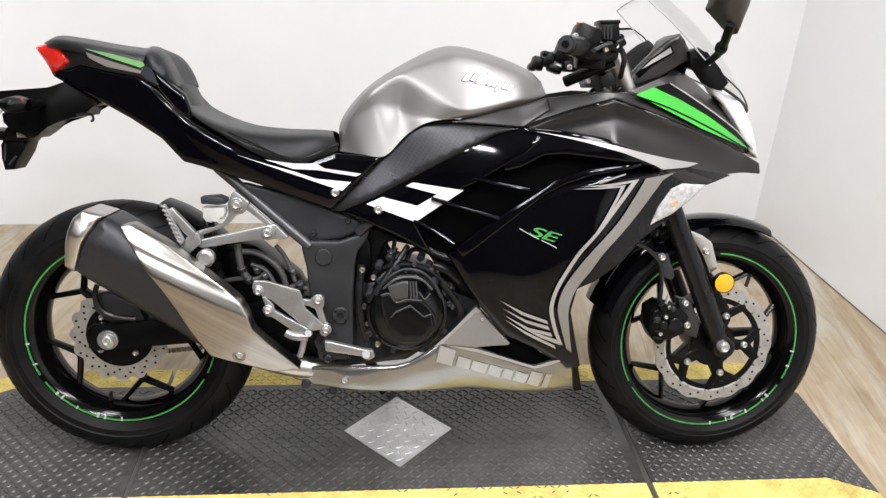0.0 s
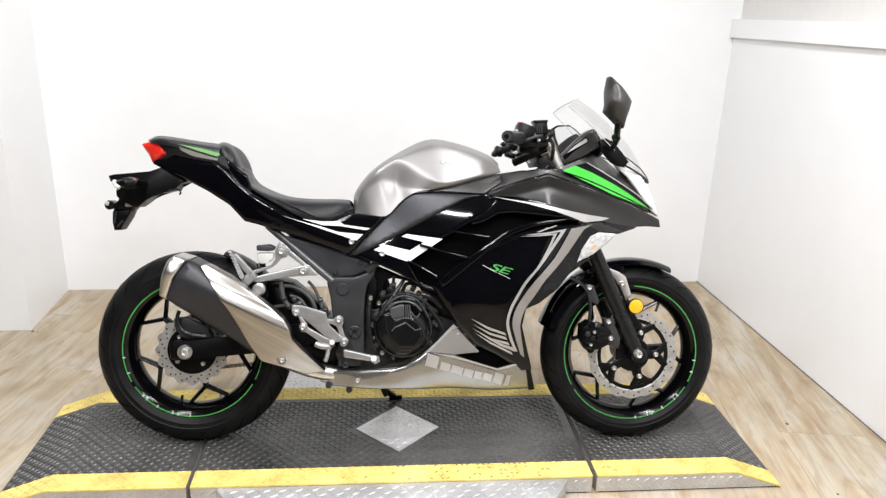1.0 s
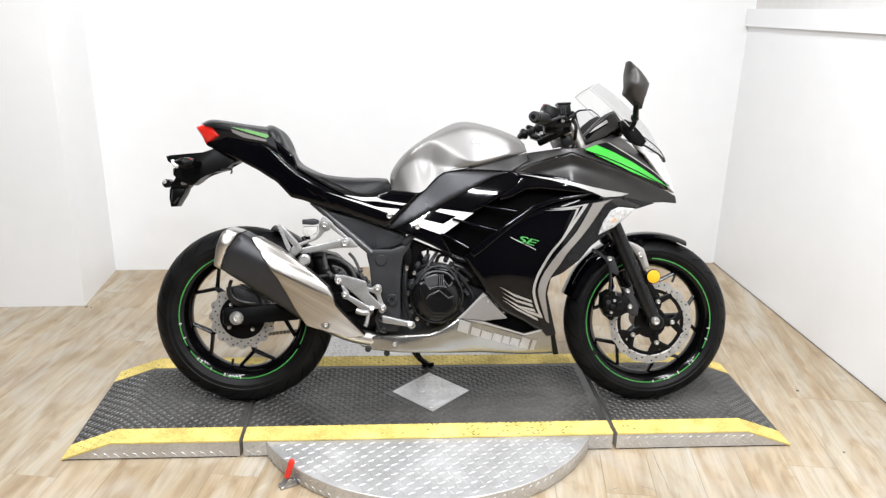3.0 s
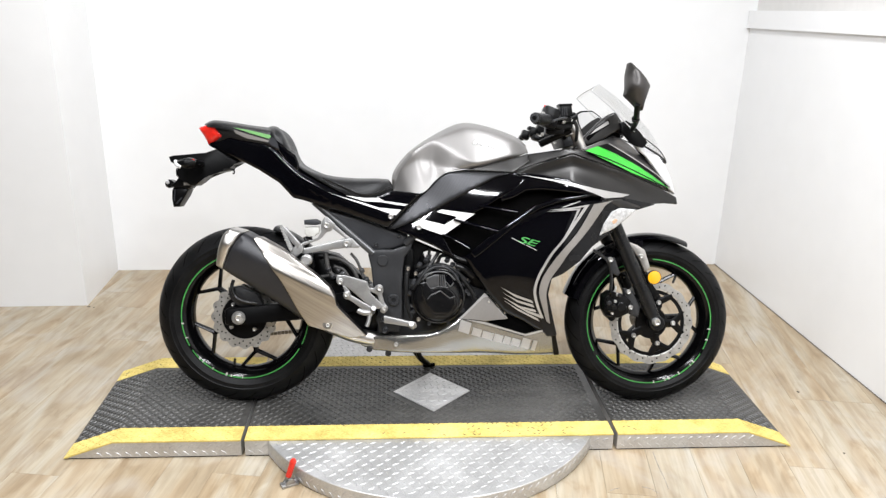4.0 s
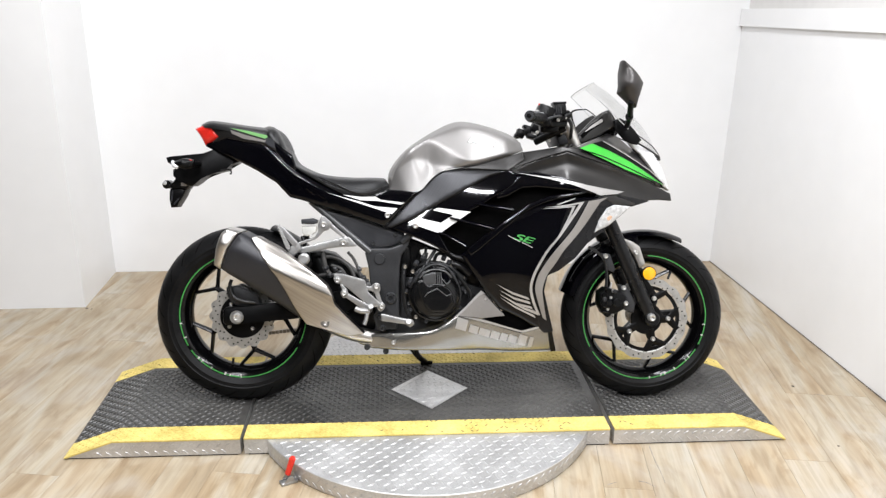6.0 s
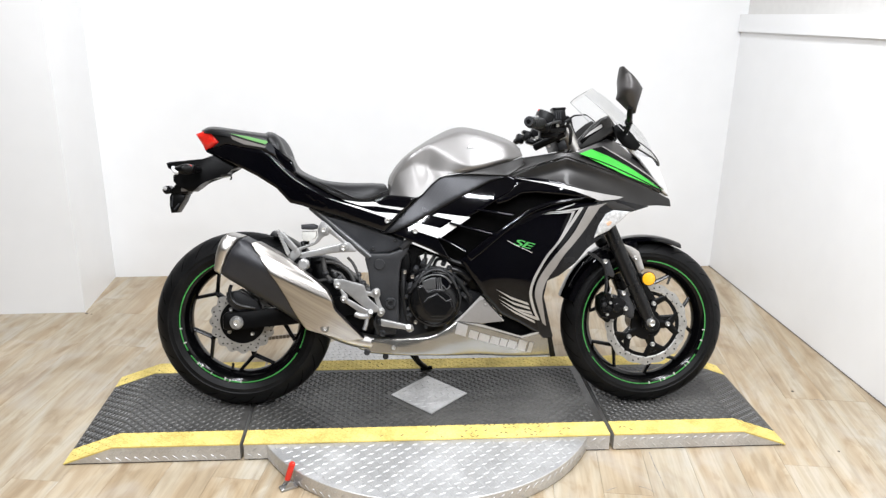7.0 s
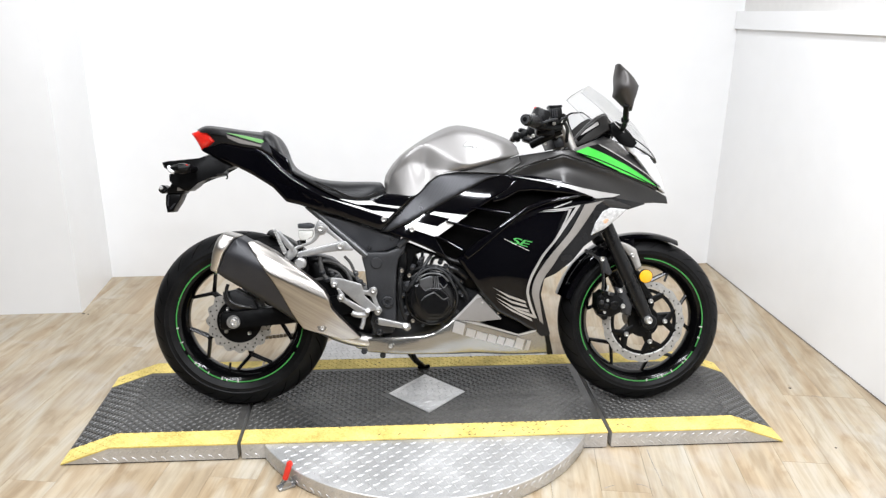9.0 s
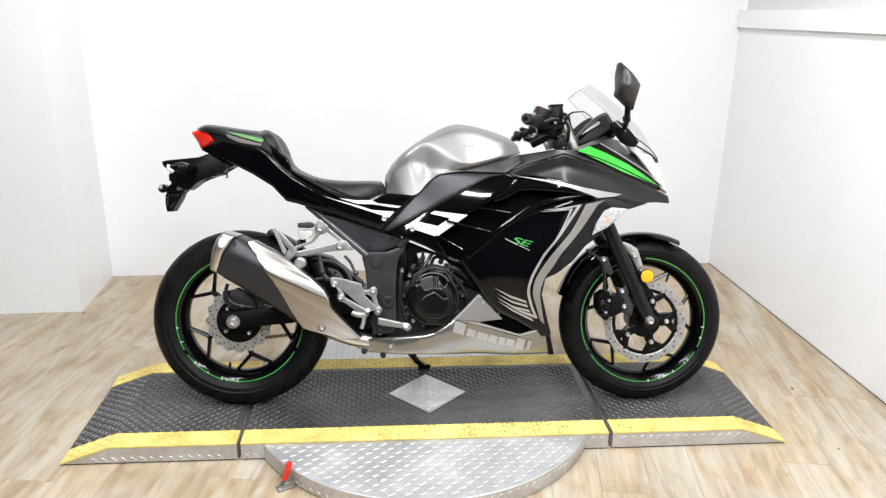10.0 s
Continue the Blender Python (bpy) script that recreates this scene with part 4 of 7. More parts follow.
upper = body("upper_fairing", [(0.890, 0.792), (0.950, 0.817), (1.014, 0.839), (1.087, 0.860), (1.173, 0.833), (1.274, 0.801), (1.391, 0.760), (1.447, 0.740),
    (1.484, 0.723), (1.489, 0.697), (1.439, 0.701), (1.394, 0.700), (1.315, 0.684), (1.241, 0.689), (1.194, 0.717), (1.267, 0.722),
    (1.188, 0.739), (1.093, 0.768), (0.985, 0.785)], GREYMATT, "matte dark grey upper fairing", depth=hollow, roll=0.005, step=0.009)
shoulder = body("fairing_shoulder", [(0.893, 0.798), (0.945, 0.860), (1.006, 0.869), (1.061, 0.878), (1.115, 0.877), (1.195, 0.854), (1.297, 0.814), (1.390, 0.775),
    (1.447, 0.742), (1.391, 0.762), (1.274, 0.802), (1.173, 0.835), (1.087, 0.862), (1.014, 0.841), (0.950, 0.819)], GREYMATT, "matte dark grey fairing shoulder", roll=0.005, lift=-0.008)
(NAX, NAZ), (NBX, NBZ) = [(1.210, 0.896), (1.459, 0.753)]


def nose_depth(x, z):
    """Nose side that turns over towards the middle above its crease."""
    s = ((NAX - NBX) * (z - NBZ) - (NAZ - NBZ) * (x - NBX)) / -math.hypot(NAX - NBX, NAZ - NBZ)
    return FAIR(x, z) + 0.5 * (s + math.sqrt(s * s + 0.003 ** 2)) * 0.85


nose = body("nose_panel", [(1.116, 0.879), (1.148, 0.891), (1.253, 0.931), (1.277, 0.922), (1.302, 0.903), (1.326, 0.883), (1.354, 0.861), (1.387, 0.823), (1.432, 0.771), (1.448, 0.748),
    (1.390, 0.779), (1.297, 0.818), (1.195, 0.858)], NOSEGREY, "grey nose panel lightened for its sheen, with green wedge", depth=nose_depth, roll=0.003, lift=-0.004, step=0.008)
decal("green_wedge", [(1.130, 0.873), (1.173, 0.889), (1.233, 0.866), (1.305, 0.832), (1.392, 0.785), (1.452, 0.753), (1.375, 0.776), (1.289, 0.804),
    (1.203, 0.841)], GREEN, nose, "bright green wedge decal", lift=0.003, step=0.007)
decal("black_wedge", [(1.175, 0.890), (1.210, 0.899), (1.305, 0.847), (1.390, 0.799), (1.459, 0.753), (1.392, 0.787), (1.305, 0.835), (1.233, 0.868)], PLASTIC, nose, "black wedge decal", lift=0.003, step=0.007)
stripe("decal_line", [(1.213, 0.899), (1.259, 0.874), (1.308, 0.847), (1.394, 0.799), (1.457, 0.757)], 0.003, SILVERDECAL, nose, lift=0.0036)
stripe("decal_line", curve([(1.135, 0.869), (1.204, 0.848), (1.289, 0.815), (1.394, 0.773), (1.442, 0.756)], 20), 0.0032, GLOSS, nose, lift=0.0042)
lower_edge = body("side_fairing", [(1.267, 0.720), (1.394, 0.698), (1.315, 0.680), (1.241, 0.687), (1.197, 0.640), (1.180, 0.593), (1.232, 0.611), (1.157, 0.560),
    (1.118, 0.514), (1.061, 0.471), (1.024, 0.455), (1.014, 0.402), (1.034, 0.329), (1.054, 0.260), (1.023, 0.253), (0.986, 0.298),
    (0.951, 0.392), (0.967, 0.457), (1.054, 0.565), (1.117, 0.646), (1.188, 0.713)], DARKSATIN, "satin black side fairing edge", roll=0.002, lift=-0.002)
lower = body("lower_cowl", [(0.737, 0.521), (0.819, 0.587), (0.891, 0.644), (0.982, 0.686), (1.074, 0.709), (1.194, 0.715), (1.152, 0.646), (1.084, 0.558),
    (0.993, 0.450), (0.982, 0.393), (1.004, 0.314), (1.023, 0.257), (0.976, 0.280), (0.937, 0.305), (0.870, 0.338), (0.812, 0.409),
    (0.774, 0.461)], GLOSS, "gloss black lower side cowl", roll=0.014, thick=0.012, step=0.011)
body("cowl_edge", [(0.756, 0.537), (0.807, 0.583), (0.871, 0.629), (0.917, 0.660), (0.963, 0.693), (1.027, 0.717), (1.146, 0.732), (1.136, 0.722), (1.034, 0.703), (0.981, 0.683), (0.940, 0.660), (0.894, 0.622), (0.843, 0.578), (0.797, 0.538), (0.771, 0.518)], GLOSS, "gloss black front edge of the cowl", roll=0.005, thick=0.012, lift=0.004, step=0.008)
left_side = [(1.153, 0.700)] + curve([(1.135, 0.665), (1.107, 0.616), (1.080, 0.582), (1.045, 0.541), (1.014, 0.498), (0.991, 0.457), (0.982, 0.413), (0.994, 0.366), (1.014, 0.310)])
right_side = curve([(1.193, 0.697), (1.146, 0.626), (1.112, 0.583), (1.075, 0.541), (1.048, 0.498), (1.020, 0.456), (1.007, 0.409), (1.013, 0.365), (1.027, 0.300)])
decal("grey_band", left_side + right_side[::-1] + [(1.220, 0.713), (1.182, 0.705)], GREYSTRIPE, lower_edge, "wide satin grey stripe with a pointed tip", lift=0.0045, step=0.007)
outer_line = curve([(1.110, 0.656), (1.061, 0.586), (1.025, 0.541), (1.001, 0.500), (0.980, 0.455), (0.972, 0.413), (0.984, 0.365), (1.004, 0.319)])
inner_line = curve([(1.098, 0.656), (1.049, 0.583), (1.015, 0.541), (0.991, 0.499), (0.972, 0.459), (0.963, 0.413), (0.975, 0.365), (0.993, 0.325)])
decal("grey_line", [(1.011, 0.680), (1.076, 0.688), (1.138, 0.699)] + outer_line + inner_line[::-1] + [(1.121, 0.691), (1.077, 0.6825)], SILVERDECAL, lower, "silver pinstripe bent to a sharp point", lift=0.0062, step=0.008)
decal("grey_line", [(0.997, 0.675), (1.053, 0.680), (1.109, 0.686), (1.094, 0.653), (1.072, 0.613), (1.044, 0.573), (1.067, 0.613), (1.087, 0.653), (1.098, 0.6805), (1.053, 0.6765)], SILVERDECAL, lower,
      "thin silver pinstripe bent to a sharp point", lift=0.0062, step=0.008)
decal("grey_line", [(1.046, 0.689), (1.107, 0.7105), (1.107, 0.7075), (1.056, 0.6885)], SILVERDECAL, lower, "thin silver pinstripe", lift=0.0062)
for seg in ([(0.856, 0.426), (0.907, 0.401), (0.961, 0.382), (0.965, 0.373), (0.907, 0.393)], [(0.864, 0.407), (0.915, 0.382), (0.965, 0.368), (0.970, 0.358), (0.915, 0.375)], [(0.865, 0.393), (0.922, 0.363), (0.973, 0.351), (0.978, 0.341), (0.917, 0.358)],
            [(0.910, 0.362), (0.942, 0.350), (0.988, 0.334), (0.999, 0.319), (0.950, 0.339)], [(0.869, 0.381), (0.917, 0.353), (0.985, 0.319), (0.990, 0.309), (0.918, 0.346)]):
    decal("white_slash", seg, SILVERDECAL, lower, "tapering silver slash", lift=0.004, step=0.007)
# printed trim letters, sheared and laid on the cowl
txt = bpy.data.curves.new("trim_letters", "FONT")
txt.body, txt.size, txt.shear, txt.space_character = "SE", 1.0, 0.62, 0.92
txt.offset = 0.012
holder = new("trim_letters", txt)
bpy.context.view_layer.update()
flat = holder.evaluated_get(bpy.context.evaluated_depsgraph_get()).to_mesh()
bm = bmesh.new()
bm.from_mesh(flat)
holder.evaluated_get(bpy.context.evaluated_depsgraph_get()).to_mesh_clear()
bpy.data.objects.remove(holder)
(ox, oz), (px, pz), (qx, qz) = [(0.904, 0.577), (0.990, 0.5545), (0.894, 0.601)]
wide, tall = max(v.co.x for v in bm.verts), max(v.co.y for v in bm.verts)
for v in bm.verts:
    u, w = v.co.x / wide, v.co.y / tall
    x, z = ox + (px - ox) * u + (qx - ox) * w, oz + (pz - oz) * u + (qz - oz) * w
    v.co = (x, FAIR(x, z) - 0.0032, z)
part("trim_letters", bm, TAPE, lower, "green slanted letters")
for seg in ([(0.889, 0.588), (0.915, 0.574), (0.930, 0.567)], [(0.935, 0.565), (0.951, 0.558), (0.969, 0.549)]):
    stripe("trim_mark", seg, 0.0017, PRINTGLINT, lower, lift=0.004)
strip = body("mid_cowl", [(0.508, 0.606), (0.579, 0.653), (0.668, 0.706), (0.761, 0.756), (0.831, 0.794), (0.894, 0.802), (0.939, 0.778), (0.901, 0.744),
    (0.855, 0.717), (0.801, 0.681), (0.709, 0.636), (0.668, 0.591), (0.709, 0.517), (0.635, 0.557), (0.560, 0.588)], GLOSS, "gloss black middle cowl with white graphic", roll=0.006, thick=0.008, lift=-0.002, step=0.01)
decal("white_graphic", [(0.563, 0.626), (0.669, 0.591), (0.770, 0.663), (0.662, 0.675), (0.647, 0.667), (0.714, 0.652), (0.672, 0.626), (0.597, 0.642)], WHITEDECAL, strip, "angular white graphic", lift=0.002)
body("duct_cowl", [(0.834, 0.787), (0.894, 0.802), (0.985, 0.795), (1.093, 0.777), (1.188, 0.748), (1.262, 0.724), (1.169, 0.722), (1.074, 0.734),
    (0.983, 0.743), (0.938, 0.739), (0.892, 0.713), (0.855, 0.702)], GLOSS, "gloss black duct lip", lift=-0.003, roll=0.011, thick=0.012, step=0.008)
decal("silver_wedge", [(0.915, 0.792), (1.022, 0.778), (1.086, 0.767), (1.150, 0.752), (1.208, 0.741), (1.281, 0.731), (1.252, 0.723), (1.192, 0.719),
    (1.152, 0.735), (1.099, 0.753), (1.022, 0.772)], SILVERDECAL, upper, "tapering silver wedge decal", lift=0.003, step=0.009)
# Near-black sheet behind the vents carries the duct's shade.
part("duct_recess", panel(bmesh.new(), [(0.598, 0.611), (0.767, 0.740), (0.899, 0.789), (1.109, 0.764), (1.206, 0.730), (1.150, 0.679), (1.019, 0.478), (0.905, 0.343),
    (0.828, 0.401), (0.712, 0.520)], lambda x, z: FAIR(x, z) + 0.05), GAP, bike, "near-black sheet for the shade inside the duct")
# Filler panel added to close off the dark area behind the cowl.
part("inner_shroud", panel(bmesh.new(), [(0.535, 0.581), (0.573, 0.57), (0.646, 0.54), (0.723, 0.515), (0.839, 0.494), (0.845, 0.378), (0.794, 0.381), (0.747, 0.426), (0.723, 0.482), (0.692, 0.517), (0.65, 0.528), (0.623, 0.534), (0.604, 0.528), (0.591, 0.493), (0.595, 0.435), (0.562, 0.412), (0.547, 0.493)], at_depth(-0.09), thick=0.02, roll=0.006), ENGINE, bike, "black filler panel behind the middle cowl")
for seg in ([(0.787, -0.165, 0.690), (0.841, -0.178, 0.681), (0.908, -0.185, 0.671)], [(0.703, -0.160, 0.643), (0.764, -0.172, 0.628), (0.845, -0.185, 0.609)], [(0.667, -0.155, 0.594), (0.706, -0.165, 0.579), (0.756, -0.175, 0.552)]):
    bm = bmesh.new()
    tube(bm, seg, (0.004, 0.006), 8, 10, flat=2.4)
    part("vent_fin", bm, GLOSS, bike, "gloss black vent fin")
body("frame_cover", [(0.484, 0.607), (0.600, 0.728), (0.626, 0.752), (0.654, 0.780), (0.682, 0.797), (0.746, 0.801), (0.838, 0.798), (0.884, 0.796),
    (0.834, 0.781), (0.764, 0.742), (0.672, 0.691), (0.579, 0.640), (0.510, 0.608)], CARBON, "dark weave-print cover below the tank", roll=0.006, lift=0.006)
body("tank_skirt", [(0.682, 0.797), (0.747, 0.808), (0.802, 0.820), (0.858, 0.835), (0.905, 0.848), (0.945, 0.862), (0.951, 0.837), (0.893, 0.798),
    (0.838, 0.800), (0.746, 0.803)], GREYMATT, "matte grey cover beside the tank", roll=0.004, lift=0.003)
PAN = field([(0.386, -0.120, 0.229), (0.523, -0.140, 0.261), (0.811, -0.150, 0.400), (1.055, -0.130, 0.267), (1.075, -0.090, 0.172), (0.812, -0.110, 0.182), (0.427, -0.110, 0.215), (0.711, -0.160, 0.255),
    (0.939, -0.160, 0.244), (0.523, -0.145, 0.233)])
belly = body("belly_pan", [(0.386, 0.229), (0.409, 0.240), (0.452, 0.246), (0.556, 0.257), (0.631, 0.263), (0.663, 0.273), (0.706, 0.301), (0.735, 0.324), (0.756, 0.344),
    (0.809, 0.402), (0.826, 0.388), (0.890, 0.316), (0.815, 0.304), (0.873, 0.285), (0.944, 0.265), (0.997, 0.278), (1.055, 0.267), (1.068, 0.184),
    (0.960, 0.188), (0.831, 0.189), (0.633, 0.196), (0.504, 0.196), (0.440, 0.197), (0.403, 0.211)], BELLY, "silver painted belly pan", depth=PAN, roll=0.009)
part("pan_end", panel(bmesh.new(), [(1.029, 0.282), (1.049, 0.272), (1.075, 0.181), (1.055, 0.180), (1.040, 0.252)], PAN, lift=0.004, roll=0.002), PLASTIC, belly, "black end of the fairing")
part("belly_recess", panel(bmesh.new(), [(0.800, 0.310), (0.885, 0.330), (0.950, 0.310), (1.050, 0.266), (0.985, 0.255), (0.940, 0.255), (0.865, 0.270)], lambda x, z: PAN(x, z) + 0.02, roll=0.003), GAP, belly, "black recess")
decal("grey_insert", [(0.735, 0.316), (0.806, 0.391), (0.822, 0.385), (0.884, 0.316), (0.815, 0.308)], GREYSTRIPE, belly, "grey triangular insert", depth=PAN, lift=0.002)
# Silver strips painted as the highlights along the pan's creases.
decal("white_edge", [(0.717, 0.312), (0.756, 0.347), (0.808, 0.400), (0.822, 0.389), (0.804, 0.385), (0.735, 0.317)], SILVERDECAL, belly, "silver strip painted as the upper edge's glint", depth=PAN, lift=0.0026)
decal("white_edge", [(0.744, 0.313), (0.809, 0.304), (0.944, 0.266), (0.997, 0.277), (1.015, 0.275), (0.995, 0.270), (0.946, 0.260), (0.809, 0.296)], SILVERDECAL, belly, "silver strip painted as a glint below the recess", depth=PAN, lift=0.0026)
for x0, z0, x1, z1, rise in ((0.722, 0.275, 0.758, 0.262, 0.038), (0.767, 0.260, 0.797, 0.250, 0.026), (0.801, 0.249, 0.836, 0.239, 0.025), (0.841, 0.238, 0.868, 0.231, 0.026),
                             (0.873, 0.231, 0.894, 0.226, 0.026), (0.899, 0.226, 0.925, 0.219, 0.026), (0.931, 0.218, 0.959, 0.209, 0.036), (0.967, 0.207, 0.982, 0.203, 0.036)):
    decal("wordmark_bar", [(x0, z0), (x1, z1), (x1 + rise * 0.22, z1 + rise), (x0 + rise * 0.22, z0 + rise)], SILVERDECAL, belly, "pale printed bar", depth=PAN, lift=0.0022)
side_cover = body("side_cover", [(0.267, 0.666), (0.308, 0.662), (0.410, 0.637), (0.504, 0.601), (0.557, 0.582), (0.545, 0.558), (0.504, 0.542), (0.447, 0.535),
    (0.410, 0.554), (0.335, 0.619)], GREYPLAST, "dark grey plastic side cover", depth=at_depth(-0.115), roll=0.01)
TAIL = field([(-0.155, -0.030, 0.935), (-0.121, -0.030, 0.877), (-0.069, -0.070, 0.907), (-0.036, -0.090, 0.921), (0.093, -0.125, 0.905), (0.132, -0.130, 0.865), (0.006, -0.102, 0.825), (0.176, -0.129, 0.707),
    (0.242, -0.140, 0.735), (0.338, -0.145, 0.726), (0.411, -0.146, 0.638), (0.596, -0.140, 0.728), (0.504, -0.145, 0.621)])
TAILCREASE = curve([(0.099, 0.887), (0.131, 0.841), (0.175, 0.796), (0.246, 0.744), (0.338, 0.701), (0.430, 0.664), (0.504, 0.640)])


def tail_ridge(x, z):
    """Tail side with a rounded crease running down it."""
    d = min(math.hypot(x - cx, z - cz) for cx, cz in TAILCREASE)
    return TAIL(x, z) - 0.0045 * math.exp(-(d / 0.021) ** 2)


tail = body("tail_cowl", [(-0.113, 0.890), (-0.071, 0.891), (-0.038, 0.901), (0.041, 0.887), (0.089, 0.880), (0.121, 0.862), (0.163, 0.821), (0.200, 0.790),
    (0.265, 0.756), (0.338, 0.719), (0.393, 0.701), (0.449, 0.714), (0.497, 0.733), (0.596, 0.726), (0.523, 0.649), (0.488, 0.612),
    (0.411, 0.638), (0.337, 0.663), (0.263, 0.683), (0.216, 0.698), (0.176, 0.707), (0.131, 0.755), (0.066, 0.795), (0.006, 0.825),
    (-0.074, 0.856), (-0.121, 0.877)], GLOSS, "gloss black tail cowl", depth=tail_ridge, roll=0.014, step=0.009)
insert = body("tail_insert", [(-0.097, 0.939), (-0.063, 0.931), (0.013, 0.919), (0.092, 0.907), (0.114, 0.889), (0.134, 0.863), (0.121, 0.862), (0.089, 0.880),
    (0.041, 0.887), (-0.038, 0.901), (-0.071, 0.891), (-0.095, 0.888), (-0.065, 0.907)], GREYMATT, "grey tail panel with green sliver", depth=TAIL, roll=0.004)
body("seat_base", [(0.092, 0.909), (0.109, 0.905), (0.125, 0.893), (0.162, 0.863), (0.185, 0.847), (0.197, 0.814), (0.193, 0.796), (0.163, 0.818),
    (0.134, 0.851), (0.114, 0.884)], GLOSS, "gloss black seat base", depth=TAIL, both=False, roll=0.008, thick=0.012, lift=-0.006)
decal("silver_sliver", [(-0.020, 0.927), (0.027, 0.912), (0.101, 0.892), (0.097, 0.886), (0.025, 0.898), (-0.014, 0.915)], GREYSTRIPE, insert, "silver sliver fading along the tail", depth=TAIL, lift=0.0025)
decal("tail_cap", [(0.109, 0.902), (0.121, 0.899), (0.130, 0.881), (0.133, 0.866), (0.112, 0.874), (0.099, 0.887)], GREYPLAST, insert, "dark grey cap", depth=TAIL, lift=0.008)
decal("green_sliver", [(-0.023, 0.934), (0.039, 0.924), (0.104, 0.909), (0.107, 0.903), (0.098, 0.898), (0.038, 0.915)], PALEGREEN, insert, "green sliver decal", depth=TAIL)
decal("white_graphic", [(0.292, 0.726), (0.350, 0.709), (0.409, 0.694), (0.457, 0.679), (0.505, 0.675), (0.531, 0.673), (0.512, 0.654), (0.490, 0.661),
    (0.386, 0.695)], WHITEDECAL, tail, "tapering white graphic", depth=tail_ridge, lift=0.003)
decal("white_graphic", [(0.351, 0.717), (0.410, 0.710), (0.457, 0.711), (0.475, 0.701), (0.553, 0.691), (0.541, 0.685), (0.505, 0.690), (0.463, 0.697),
    (0.409, 0.699)], WHITEDECAL, tail, "thin white graphic", depth=tail_ridge, lift=0.003)
bolts([(0.497, -0.152, 0.650), (0.589, -0.165, 0.617)], 0.0095, bike, name="cowl_bolt")
bolts([(0.448, -0.120, 0.555), (0.523, -0.120, 0.585)], 0.0065, bike, name="cover_screw", material=DARKMET)
bolts([(0.517, -0.150, 0.225)], 0.0075, bike, name="pan_bolt")
bolts([(0.823, -0.155, 0.372), (1.042, -0.125, 0.247), (0.983, -0.150, 0.328)], 0.004, bike, name="pan_screw")

# ---- tank and seats
bm = bmesh.new()
tank_spine = [(0.498, 0.000, 0.739), (0.498, 0.000, 0.794), (0.556, 0.000, 0.870), (0.662, 0.000, 0.941), (0.740, 0.000, 0.971), (0.835, 0.000, 0.956), (0.924, 0.000, 0.924), (0.956, 0.000, 0.897)]
tank_shoulder = [(0.501, -0.050, 0.739), (0.513, -0.082, 0.803), (0.562, -0.104, 0.866), (0.633, -0.110, 0.903), (0.732, -0.103, 0.943), (0.810, -0.106, 0.933), (0.900, -0.094, 0.907), (0.950, -0.058, 0.884)]
tank_crease = [(0.501, -0.078, 0.737), (0.524, -0.104, 0.800), (0.568, -0.119, 0.858), (0.634, -0.115, 0.900), (0.712, -0.141, 0.858), (0.772, -0.157, 0.829), (0.890, -0.132, 0.858), (0.950, -0.080, 0.876)]
tank_hollow = [(0.503, -0.086, 0.736), (0.528, -0.106, 0.795), (0.581, -0.117, 0.834), (0.628, -0.112, 0.824), (0.690, -0.138, 0.812), (0.778, -0.152, 0.821), (0.898, -0.126, 0.852), (0.951, -0.088, 0.870)]
tank_hem = [(0.503, -0.096, 0.734), (0.551, -0.127, 0.731), (0.602, -0.140, 0.730), (0.648, -0.135, 0.776), (0.700, -0.143, 0.805), (0.799, -0.138, 0.818), (0.899, -0.118, 0.847), (0.952, -0.090, 0.866)]
node_loft(bm, [tank_spine, tank_shoulder, tank_crease, tank_hollow, tank_hem], k=7, nv=5, smooth_lines=(0, 4))
rim = {v for v in bm.verts if v.is_boundary}
for _ in range(2):
    bmesh.ops.smooth_vert(bm, verts=[v for v in bm.verts if v not in rim], factor=0.5, use_axis_x=True, use_axis_y=True, use_axis_z=True)
from mathutils.bvhtree import BVHTree
tank_tree = BVHTree.FromBMesh(bm)
tank = part("fuel_tank", bm, TANKPAINT, bike, "silver metallic fuel tank", 60)
def tank_side(x, z):
    hit = tank_tree.ray_cast(Vector((x, -1.0, z)), Vector((0, 1, 0)))[0]
    return hit.y if hit else -0.13


for u0, u1, low, high in ((0.00, 0.09, -0.55, 1.0), (0.13, 0.20, -0.3, 1.0), (0.25, 0.32, -0.5, 1.25), (0.37, 0.43, -0.45, 0.45), (0.47, 0.53, -0.45, 0.4), (0.57, 0.62, -0.45, 0.45),
                          (0.67, 0.73, -1.0, 0.5), (0.77, 0.84, -0.45, 0.4), (0.88, 0.94, -0.5, 0.35)):
    cs = []
    for u, v in ((u0, low), (u1 + 0.012, low), (u1 + 0.012, high), (u0, high)):
        cs.append((0.768 + 0.110 * u + 0.010 * v, 0.899 - 0.020 * u + 0.013 * v))
    part("wordmark_bar", panel(bmesh.new(), cs, tank_side, thick=0.0008, roll=0, corner=0.0015, lift=0.0022, step=0.006), WHITEDECAL, tank, "pale emblem bar")
    mx, mz = sum(c[0] for c in cs) / 4, sum(c[1] for c in cs) / 4
    edge = [(mx + (x - mx) * 1.22, mz + (z - mz) * 1.10) for x, z in cs]
    part("emblem_edge", panel(bmesh.new(), edge, tank_side, thick=0.0006, roll=0, corner=0.002, lift=0.0014, step=0.006), GREYPLAST, tank, "grey edge of the emblem")
bm = bmesh.new()
